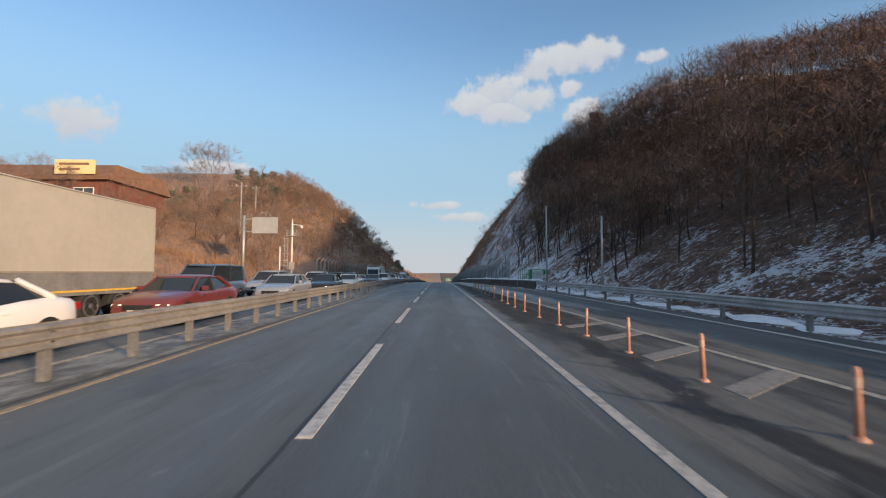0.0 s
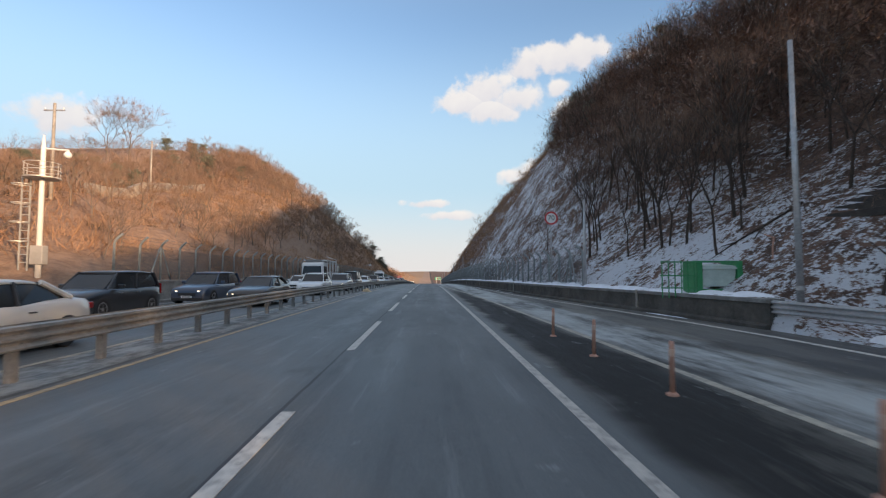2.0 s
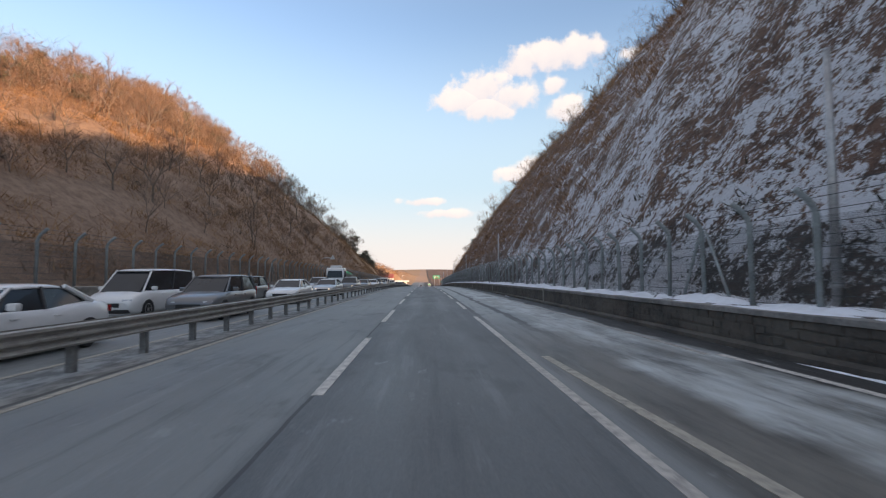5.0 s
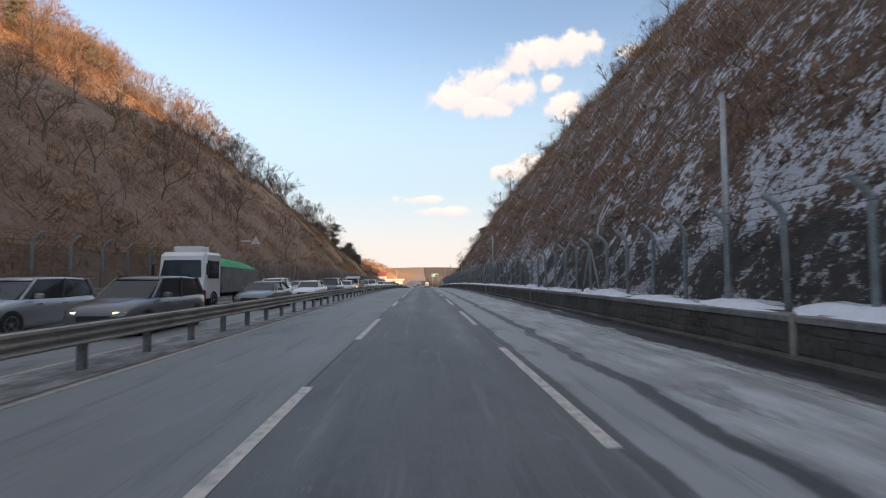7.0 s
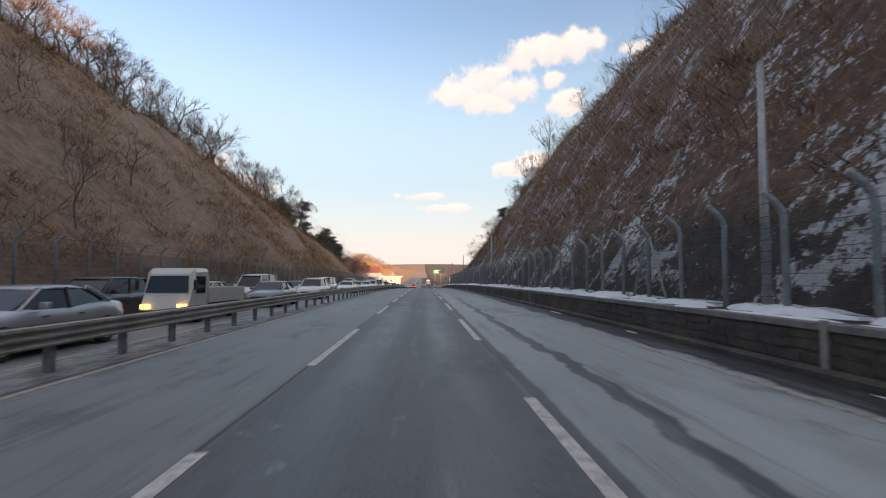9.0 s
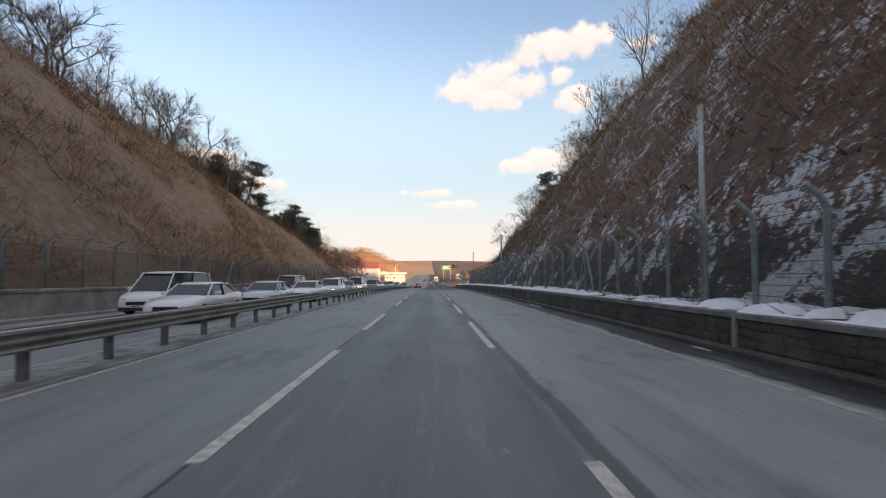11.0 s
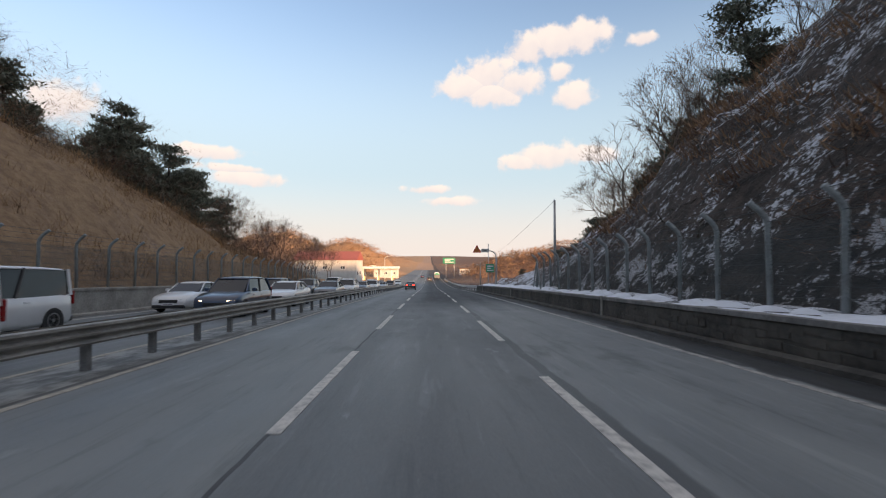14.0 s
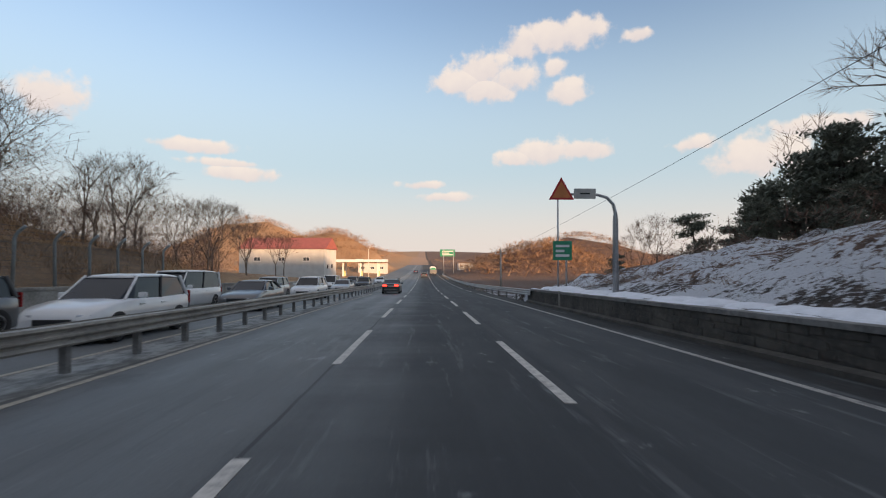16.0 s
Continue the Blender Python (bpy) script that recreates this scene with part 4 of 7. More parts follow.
def plant(kind, x, y, scale, r, label, group, sink=0.1, single=True):
    """Sets a tree; those deep in a wood are gathered to be joined."""
    if not single:
        kind = [DEEP.get(k.name, k) for k in kind]
    src = r.choice(kind)
    m = pose(x, y, land(x, y) - sink, r.uniform(-5, 5), r.uniform(-5, 5), r.uniform(0, 360))
    if not single:
        rest.setdefault(group, []).append((src, m @ Matrix.Scale(scale, 4)))
        return
    if src.name not in used:
        used.add(src.name)
        src.matrix_basis = m
        src.scale = (scale,) * 3
        ob = src
    else:
        keep = tuple(src.scale)
        src.scale = (scale,) * 3
        ob = copy_thing(src, m)
        src.scale = keep
    tagged(ob, label, "tree", group)


def join_rest():
    """One object of stuff for each wood."""
    for group, items in rest.items():
        vs, polys, mats, base = [], [], [], 0
        slots = []
        for src, m in items:
            for ch in src.children:
                me = ch.data
                co = np.empty(len(me.vertices) * 3)
                me.vertices.foreach_get("co", co)
                co = co.reshape(-1, 3)
                mm = np.array(m)
                vs.append(co @ mm[:3, :3].T + mm[:3, 3])
                if me.materials[0] not in slots:
                    slots.append(me.materials[0])
                k = slots.index(me.materials[0])
                for p in me.polygons:
                    polys.append(tuple(base + i for i in p.vertices))
                    mats.append(k)
                base += len(co)
        me = bpy.data.meshes.new("wood")
        me.from_pydata(np.concatenate(vs).tolist(), [], polys)
        for mt in slots:
            me.materials.append(mt)
        me.polygons.foreach_set("material_index", mats)
        me.update()
        tagged(new("leafless_wood", me), "leafless winter wood of " + group, "wood", kind="stuff")


r = random.Random(99)
# wood on the snowy slope beside the ramp
for i in range(370):
    y = r.uniform(6, 96) if i > 36 else r.uniform(40, 80)
    u = (r.uniform(0.6, 9) if i < 37 else r.uniform(0.6, 16) if i < 120 else r.uniform(8, 52)) + (3 if y < 20 else 0)
    x = xr(y) + 2.6 + u
    if y > 78 and u < 9:
        continue
    plant(TALL, x, y, r.uniform(0.5, 0.8), r, "bare dark-barked tree standing in snow on the slope", "snowy slope trees", single=i < 75)
# wood that closes the snowy rock face above
for i in range(130):
    y = r.uniform(66, 138)
    slope, top = float(np.interp(y, *TAN_R)), float(np.interp(y, *HC_R))
    low = 8.5 + max(0.0, y - 80) * 0.4
    u = r.uniform(low, max(low + 4, top + 6)) / slope
    plant(TALL, xr(y) + 1.8 + u, y, r.uniform(0.45, 0.7), r, "bare dark-barked tree above the snowy rock face", "trees above the rock face", single=i < 12)
# crest of the cutting on the right
for i in range(200):
    y = r.uniform(92, 310)
    top = float(np.interp(y, *HC_R))
    u = top / float(np.interp(y, *TAN_R)) + r.uniform(1.0, 14)
    plant(ROUND_DEEP + SLIM[:1] if y < 240 else SLIM + CROWNED, xr(y) + 1.5 + u, y, r.uniform(0.7, 1.05) if y > 185 else r.uniform(0.5, 0.85), r, "slender leafless tree on the crest of the cutting", "cutting crest trees", single=y > 240)
# brushwood on the sunny hill
for i in range(330):
    y = r.uniform(50, 215)
    u = r.uniform(3, 50)
    plant(SLIM if u < 7 else SLIM[:1] + ROUND_DEEP * 2, XL - 1.8 - u, y, r.uniform(0.5, 0.9), r, "small bare tree in russet brush on the hillside", "sunny hill trees", single=u < 7)
for i in range(240):
    y = r.uniform(150, 312)
    top = float(np.interp(y, *HC_L))
    u = top / float(np.interp(y, *TAN_L)) + (r.uniform(-5, 16) if y < 290 else r.uniform(6, 18))
    plant(ROUND_DEEP + SLIM[:1] if y < 285 else SLIM + CROWNED, XL - 1.8 - u, y, r.uniform(0.85, 1.25) if y < 220 else r.uniform(1.05, 1.5) if y < 300 else r.uniform(0.65, 1.0), r, "grey leafless tree along the crest of the hill", "left crest trees", single=y > 285)
for i in range(120):
    y = r.uniform(322, 450)
    x = XL - r.uniform(5, 40)
    if x > -0.42 * (y - 300) and y > 335 or -44 < x and 392 < y < 420:
        continue
    plant(SLIM + CROWNED * 2 if i < 50 else SLIM, x, y, r.uniform(0.7, 1.1), r, "grey leafless tree in the valley beside the far lanes", "valley trees", single=i < 40)
for i in range(68):
    y = r.uniform(284, 331) if i < 54 else r.uniform(306, 321)
    top = float(np.interp(y, *HC_L))
    back = r.uniform(-5, 12) if y < 308 else r.uniform(-2, 13)
    plant(PINES, min(XL - 5 - top - back, -29 - back * 0.4 if y > 318 else 0), y, r.uniform(0.75, 1.15), r, "dark green pine above the straw-coloured slope", "pines on the left crest")
for i in range(120):
    plant(ROUND_DEEP, -r.uniform(36, 98), r.uniform(56, 195), r.uniform(0.55, 1.0), r, "bushy bare tree on the ridge of the sunny hill", "ridge trees", single=False)
for _ in range(40):
    y = r.uniform(75, 215)
    plant(PINES, -r.uniform(46, 76), y, r.uniform(0.6, 0.9), r, "small pine on the sunlit ridge", "pines on the ridge")
for x, y, s in ((23, 296, 1.1), (26, 299, 1.2), (28, 293, 1.2), (24, 303, 1.0), (31, 300, 1.2), (18, 326, 0.5), (20.5, 330, 0.6), (22, 325, 0.9), (25, 330, 0.95), (20.5, 335, 0.75), (28, 326, 1.0), (31, 331, 1.0), (24, 337, 0.8), (34, 325, 1.0), (19.5, 322, 0.5), (21.5, 324, 0.8), (21.5, 328, 1.1), (23.5, 322, 1.1), (26, 324, 1.2), (29, 322, 1.2), (19.5, 328, 0.55), (22.5, 331, 1.0), (27.5, 330, 1.2), (22, 306, 1.1), (23.5, 308, 1.3), (21, 310, 1.0), (24.5, 304, 1.2), (19.5, 312, 0.8), (25, 311, 1.3),
                (26, 319, 0.9), (30, 318, 0.9), (13.5, 334, 0.35), (12.5, 338, 0.3)):
    plant(PINES, x, y, s, r, "dark spreading pine above a snowy bank", "pines by the end of the cutting", 0.8)
for x, y, s in ((16.5, 304, 0.8), (18.5, 308, 0.95), (20, 303, 0.9), (15.5, 307, 0.7), (22, 313, 0.9), (28, 310, 1.0), (16, 333, 0.4), (18, 340, 0.5), (33, 314, 1.0), (24, 321, 1.0), (27, 333, 1.1)):
    plant(CROWNED, x, y, s * 1.35, r, "leafless spreading tree above a snowy bank", "trees by the end of the cutting", 0.3)
for x, y, s in ((24, 306, 1.3), (25.5, 308.5, 1.5), (22.5, 310, 1.3), (28, 306, 1.4), (30, 303, 1.3)):
    plant(PINES, x, y, s, r, "dark spreading pine above a snowy bank", "pines by the end of the cutting", 0.8)
for i in range(34):
    plant(ROUND_DEEP, r.uniform(19, 38), r.uniform(300, 320), r.uniform(0.9, 1.4), r, "leafless brushwood behind the trees", "brush behind the end trees", single=False)
for i in range(30):
    y = r.uniform(256, 305)
    u = float(np.interp(y, *HC_R)) / float(np.interp(y, *TAN_R)) + r.uniform(-3, 5)
    plant(SLIM + CROWNED * 2, xr(y) + 1.5 + u, y, r.uniform(0.95, 1.4), r, "tall leafless tree at the end of the cutting", "trees by the end of the cutting", 0.3)
for x, y, s in ((-23, 338, 1.0), (-27, 343, 1.05), (-22, 350, 1.1), (-25, 358, 1.15), (-24, 366, 1.0), (-27, 374, 1.1), (-25, 382, 1.0), (-30, 352, 1.3), (-32, 364, 1.3), (-30, 334, 1.3), (-26, 390, 1.1), (-33, 378, 1.3)):
    plant(CROWNED, x, y, s, r, "wide-crowned grey leafless tree beside the far lanes", "valley trees", 0.3)
for x, y in ((-33, 49), (-37, 46), (-41, 48), (-35, 52), (-46, 47)):
    plant(CROWNED, x, y, 1.0, r, "bare tree on the bank beside the far lanes", "trees by the sign", 0.3)
plant(CROWNED, -74, 154, 2.7, r, "wide-crowned leafless tree on the sunny hill", "sunny hill trees", 0.3)
plant(CROWNED, -82, 158, 2.5, r, "wide-crowned leafless tree on the sunny hill", "sunny hill trees", 0.3)
for x, y, s in ((27, 118, 0.8), (29, 128, 0.7), (21.5, 96, 0.6), (33, 100, 0.9)):
    plant(PINES, x, y, s, r, "dark pine leaning over the rock face", "pines over the rock face", 0.3)
for x, y, s in ((-33, 70, 0.5), (-37, 78, 0.55), (-44, 92, 0.6), (-31, 60, 0.5)):
    plant(TALL, x, y, s, r, "bare tree on the bank beside the far lanes", "trees by the sign", 0.3)
join_rest()
for t in TALL_DEEP + SLIM_DEEP + ROUND_DEEP:
    for ch in list(t.children):
        bpy.data.objects.remove(ch)
    bpy.data.objects.remove(t)


def stuff(name, material, spots, blades, high, width, spread, seed, label, category, droop=0.0, wild=0.45):
    """Clumps of dry stems, one joined mesh; a wild clump points all ways."""
    rnd = np.random.RandomState(seed)
    base = np.array(spots, dtype=np.float64)
    n = len(base) * blades
    root = np.repeat(base, blades, axis=0) + np.c_[rnd.normal(0, spread, (n, 2)), np.full(n, -0.1)]
    hgt = high * rnd.uniform(0.45, 1.15, n) * np.repeat(rnd.uniform(0.6, 1.2, len(base)), blades)
    lean = rnd.normal(0, wild, (n, 2)) * hgt[:, None]
    if wild > 0.8:
        hgt = hgt * rnd.uniform(-0.35, 1.0, n)
    if droop:
        lean[:, 0] += droop * hgt
    ang = rnd.uniform(0, 2 * np.pi, n)
    wv = np.c_[np.cos(ang), np.sin(ang), np.zeros(n)] * (width * rnd.uniform(0.6, 1.3, n))[:, None]
    tip = root + np.c_[lean, hgt]
    verts = np.stack([root - wv, root + wv, tip], axis=1).reshape(-1, 3)
    me = bpy.data.meshes.new(name)
    me.vertices.add(n * 3)
    me.vertices.foreach_set("co", verts.ravel())
    me.loops.add(n * 3)
    me.loops.foreach_set("vertex_index", np.arange(n * 3))
    me.polygons.add(n)
    me.polygons.foreach_set("loop_start", np.arange(n) * 3)
    me.polygons.foreach_set("loop_total", np.full(n, 3))
    me.materials.append(material)
    me.update()
    me.validate()
    return tagged(new(name, me), label, category, kind="stuff")


def raised(spots, lo, hi, seed):
    q = random.Random(seed)
    return [(x, y, z + q.uniform(lo, hi)) for x, y, z in spots]


def spots_left(n, ya, yb, near, far, seed):
    q = random.Random(seed)
    out = []
    for _ in range(n):
        y = q.uniform(ya, yb)
        u = near + (far - near) * q.random() ** 1.2
        if noise.noise((u * 0.2, y * 0.2, 5.0)) < -0.12:
            continue
        x = XL - 1.4 - u
        out.append((x, y, land(x, y)))
    return out


def crest_spots(side, n, ya, yb, seed):
    q = random.Random(seed)
    out = []
    for _ in range(n):
        y = q.uniform(ya, yb)
        top = float(np.interp(y, *(HC_R if side > 0 else HC_L)))
        u = top / float(np.interp(y, *(TAN_R if side > 0 else TAN_L))) + q.uniform(1.0 if side > 0 else -5, 14)
        x = xr(y) + 1.5 + u if side > 0 else XL - 1.8 - u
        if noise.noise((x * 0.2, y * 0.2, 2.0)) > -0.2:
            out.append((x, y, land(x, y)))
    return out


def spots_right(n, ya, yb, near, far, seed, cut=-0.1, scale=0.35):
    q = random.Random(seed)
    out = []
    for _ in range(n):
        y = q.uniform(ya, yb)
        x = xr(y) + 1.9 + near + (far - near) * q.random() ** 1.1
        z = land(x, y)
        if noise.noise((x * scale, y * scale * 0.7, z * scale)) < cut:
            continue
        out.append((x, y, z))
    return out


stuff("hill_brush", M_BRUSH, spots_left(12500, 40, 275, 1.0, 50, 1), 14, 2.1, 0.022, 0.5, 1, "russet winter brush covering the sunny hillside", "brush", wild=0.82)
stuff("hill_evergreen", M_EVERGREEN, spots_left(420, 70, 260, 2, 44, 41), 40, 1.26, 0.03, 0.7, 41, "dark evergreen bushes among the russet brush", "bushes", wild=0.90)
stuff("slope_scrub", M_STRAW, spots_left(7500, 110, 280, 0.8, 40, 2), 10, 0.75, 0.028, 0.4, 2, "tussocks of dry grass on the shaded slope", "grass", 0.3, 0.7)
stuff("slope_straw", M_STRAW, spots_left(6000, 254, 345, 0.8, 30, 3), 12, 0.75, 0.02, 0.4, 3, "straw-coloured dry grass on the slope", "grass")
stuff("verge_scrub", M_BRUSH, spots_left(1600, -40, 70, 0.2, 16, 4), 13, 1.3, 0.02, 0.5, 4, "russet brush on the bank beside the far lanes", "brush")
stuff("rock_scrub", M_BRUSH, spots_right(7500, 86, 305, 0.3, 26, 5, -0.02), 10, 0.36, 0.03, 0.26, 5, "dark dry scrub clinging to the snowy cutting", "scrub", -0.5, 0.9)
stuff("rock_straw", M_BRUSH, spots_right(11500, 124, 302, 2.6, 28, 6, -0.16), 10, 0.55, 0.034, 0.45, 6, "russet dry grass hanging on the cutting", "grass", -0.7)
stuff("wood_undergrowth", M_SCRUB, spots_right(3600, 2, 92, 3.6, 30, 7, 0.02), 12, 1.0, 0.016, 0.5, 7, "thin leafless undergrowth in the snowy wood", "undergrowth")
stuff("foot_scrub", M_EVERGREEN, spots_right(1500, 96, 300, -0.7, 2.4, 9, 0.05, 0.4), 16, 0.4, 0.035, 0.3, 9, "dark evergreen scrub behind the fence", "scrub", -0.3, 0.9)
stuff("bank_scrub", M_SCRUB, spots_right(2200, 300, 350, 0.4, 24, 8, 0.0), 11, 0.4, 0.022, 0.3, 8, "low scrub poking through the snowy bank", "scrub", 0.0, 0.9)
stuff("end_scrub", M_WOODTWIGS, spots_right(2600, 266, 308, 0.6, 24, 71, -0.1), 12, 0.6, 0.026, 0.35, 71, "dark scrub on the last slope of the cutting", "scrub", -0.2, 0.9)
stuff("bank_thicket", M_WOODTWIGS, raised([(x, y, land(x, y)) for x, y in ((r.uniform(16, 36), r.uniform(307, 342)) for _ in range(900))], 0.0, 1.3, 72), 16, 0.9, 0.024, 0.6, 72, "dark thicket along the top of the snowy bank", "thicket", 0.0, 0.95)

stuff("wood_canopy", M_WOODTWIGS, raised(spots_right(8800, 4, 92, 5.5, 50, 21, -0.45, 0.12), 2.0, 6.5, 1), 16, 0.98, 0.04, 0.9, 21, "brown haze of twigs in the crowns of the snowy wood", "twigs", wild=0.95)
stuff("ridge_canopy", M_TWIGS, raised([(x, y, land(x, y)) for x, y in ((r.uniform(-120, -36), r.uniform(55, 225)) for _ in range(4600))], 0.2, 3.2, 5), 16, 1.2, 0.025, 0.9, 31, "twiggy thicket along the sunlit ridge", "twigs", wild=0.95)
stuff("valley_canopy", M_TWIGS, raised([(x, y, land(x, y)) for x, y in ((XL - 3 - 40 * r.random(), r.uniform(318, 396)) for _ in range(4400)) if x < -0.42 * (y - 300) or y < 332], 0.0, 5.5, 6), 18, 1.12, 0.02, 0.8, 32, "dark leafless thicket beside the far lanes", "thicket", wild=0.95)
stuff("crest_canopy", M_TWIGS, raised(crest_spots(1, 4200, 92, 306, 22), 1.0, 7.5, 2), 18, 0.83, 0.012, 0.8, 22, "fine twigs of the trees along the cutting", "twigs", wild=0.95)
stuff("left_canopy", M_TWIGS, raised(crest_spots(-1, 5400, 120, 335, 23), 0.8, 6.5, 3), 18, 0.83, 0.014, 0.8, 23, "fine twigs of the trees along the hill crest", "twigs", wild=0.95)

stuff("end_canopy", M_TWIGS, raised(crest_spots(1, 1100, 250, 306, 24), 1.5, 9.5, 4), 18, 0.68, 0.008, 0.9, 24, "fine twigs of tall trees at the end of the cutting", "twigs", wild=0.95)


def above_face(n, seed, lift):
    """Spots in the wood that closes the rock face above."""
    q = random.Random(seed)
    out = []
    for _ in range(n):
        y = q.uniform(62, 138)
        slope, top = float(np.interp(y, *TAN_R)), float(np.interp(y, *HC_R))
        low = 8.0 + max(0.0, y - 80) * 0.4
        x = xr(y) + 1.6 + q.uniform(low, max(low + 4, top + 8)) / slope
        out.append((x, y, land(x, y) + q.uniform(0, lift)))
    return out


stuff("face_thicket", M_SCRUB, above_face(2600, 61, 0.6), 13, 1.12, 0.035, 0.6, 61, "dark leafless thicket above the snowy rock face", "thicket", wild=0.90)
stuff("face_canopy", M_WOODTWIGS, above_face(2600, 62, 5.0), 15, 0.90, 0.042, 0.8, 62, "brown haze of twigs above the snowy rock face", "twigs", wild=0.95)
stuff("crest_thicket", M_SCRUB, raised(crest_spots(-1, 4200, 190, 335, 63), 0.0, 1.6, 63), 16, 1.36, 0.02, 0.6, 63, "dark leafless thicket along the crest of the left hill", "thicket", wild=0.90)


def far_wood():
    """Wooded hills beyond the valley, as one thicket."""
    q = random.Random(17)
    out = []
    for hx, hy, rx, ry, hh in FAR_HILLS[:4] + [FAR_HILLS[7]]:
        for _ in range(1300):
            x, y = hx + q.gauss(0, rx * 0.75), hy + q.gauss(0, ry * 0.75)
            if abs(x + 5) < 22:
                continue
            out.append((x, y, land(x, y)))
    return stuff("far_wood", M_BRUSH, [(x, y, z + q.uniform(0, 3.0)) for x, y, z in out], 16, 2.21, 0.13, 2.0, 12, "sunlit russet wood on the hills beyond the valley", "wood", wild=0.90)


far_wood()


# ---------------------------------------------------------------- vehicles
def paint(name, color, rough=0.28, metal=0.0):
    k = Mat(name, rough, metal)
    w = k.world()
    f = k.band(k.noise(1.3, 5, 0.6), 0.35, 0.7)
    dirt = tuple(0.7 * c + 0.3 * d for c, d in zip(color, (0.20, 0.19, 0.17)))
    s = k.node("ShaderNodeSeparateXYZ")
    k.link(k.co, s.inputs[0])
    low = k.math("SUBTRACT", 1.0, k.band(s.outputs[2], 0.25, 0.75))
    k.color(k.mix(k.math("MULTIPLY", low, k.math("ADD", k.math("MULTIPLY", f, 0.5), 0.3)), k.mix(f, color, tuple(c * 0.93 for c in color)), dirt))
    k.b.inputs["Coat Weight"].default_value = 0.6
    k.b.inputs["Coat Roughness"].default_value = 0.12
    return k.m


def glow(name, color, strength):
    k = Mat(name, 0.2)
    k.color(color)
    k.b.inputs["Emission Color"].default_value = (*color, 1)
    k.b.inputs["Emission Strength"].default_value = strength
    return k.m


PAINT = {
    "white": paint("white_car_paint", (0.74, 0.74, 0.73)), "pearl": paint("pearl_car_paint", (0.60, 0.58, 0.53)),
    "silver": paint("silver_car_paint", (0.42, 0.43, 0.44), 0.3, 0.5), "grey": paint("grey_car_paint", (0.15, 0.155, 0.16), 0.3, 0.4),
    "black": paint("black_car_paint", (0.012, 0.012, 0.014)), "navy": paint("dark_blue_car_paint", (0.025, 0.045, 0.085)),
    "red": paint("dark_red_car_paint", (0.14, 0.028, 0.026)), "blue": paint("blue_car_paint", (0.06, 0.10, 0.16)),
}
gl = Mat("tinted_glass", 0.06)
gl.color(gl.mix(gl.noise(1.2), (0.012, 0.015, 0.018), (0.03, 0.036, 0.042)))
gl.b.inputs["Specular IOR Level"].default_value = 0.38
M_GLASS = gl.m
M_CHROME = plain("chrome_trim", (0.62, 0.62, 0.62), 0.18, 1.0, 0.05)
M_TYRE = plain("tyre_rubber", (0.022, 0.022, 0.022), 0.85, 0, 0.2, 8, 0.2)
M_RIM = plain("alloy_rim", (0.45, 0.45, 0.46), 0.35, 0.8, 0.15, 8)
M_TRIM = plain("black_plastic_trim", (0.02, 0.02, 0.021), 0.55, 0, 0.2, 5)
M_PLATE = plain("plate_white", (0.68, 0.68, 0.66), 0.5, 0, 0.05)
M_PLATEBAR = plain("plate_bar", (0.05, 0.05, 0.06), 0.6, 0, 0.1)
M_LAMP = plain("clear_lamp", (0.62, 0.64, 0.66), 0.12, 0.3, 0.1, 6)
M_LAMP_ON = glow("lit_headlamp", (1.0, 0.82, 0.52), 1.6)
M_AMBER_ON = glow("lit_marker", (1.0, 0.55, 0.12), 1.6)
M_TAIL = plain("red_tail_lens", (0.30, 0.012, 0.012), 0.15, 0, 0.15, 6)
M_TAIL_ON = glow("lit_tail_lamp", (1.0, 0.05, 0.03), 2.2)

# length, width, height, ground clearance, wheel radius; profiles are (share of the length from the tail, height)
STYLES = {
    "sedan": dict(L=4.85, W=1.86, H=1.45, r=0.33, deck=[(0.0, 0.78), (0.02, 1.0), (0.15, 1.06), (0.45, 0.98), (0.70, 0.97), (0.82, 0.90), (0.94, 0.78), (0.985, 0.68), (1.0, 0.54)], base=(0.12, 0.74), roof=(0.29, 0.56)),
    "suv": dict(L=4.65, W=1.9, H=1.68, r=0.36, deck=[(0.0, 0.90), (0.02, 1.08), (0.3, 1.07), (0.68, 1.05), (0.78, 1.01), (0.92, 0.90), (0.98, 0.78), (1.0, 0.60)], base=(0.015, 0.75), roof=(0.09, 0.56)),
    "hatch": dict(L=4.0, W=1.72, H=1.5, r=0.31, deck=[(0.0, 0.85), (0.03, 1.05), (0.4, 1.0), (0.74, 0.98), (0.95, 0.82), (1.0, 0.62)], base=(0.02, 0.78), roof=(0.14, 0.58)),
    "van": dict(L=5.1, W=1.93, H=1.95, r=0.35, deck=[(0.0, 0.95), (0.01, 1.12), (0.5, 1.1), (0.80, 1.08), (0.90, 0.98), (0.97, 0.84), (1.0, 0.62)], base=(0.008, 0.87), roof=(0.03, 0.68)),
}


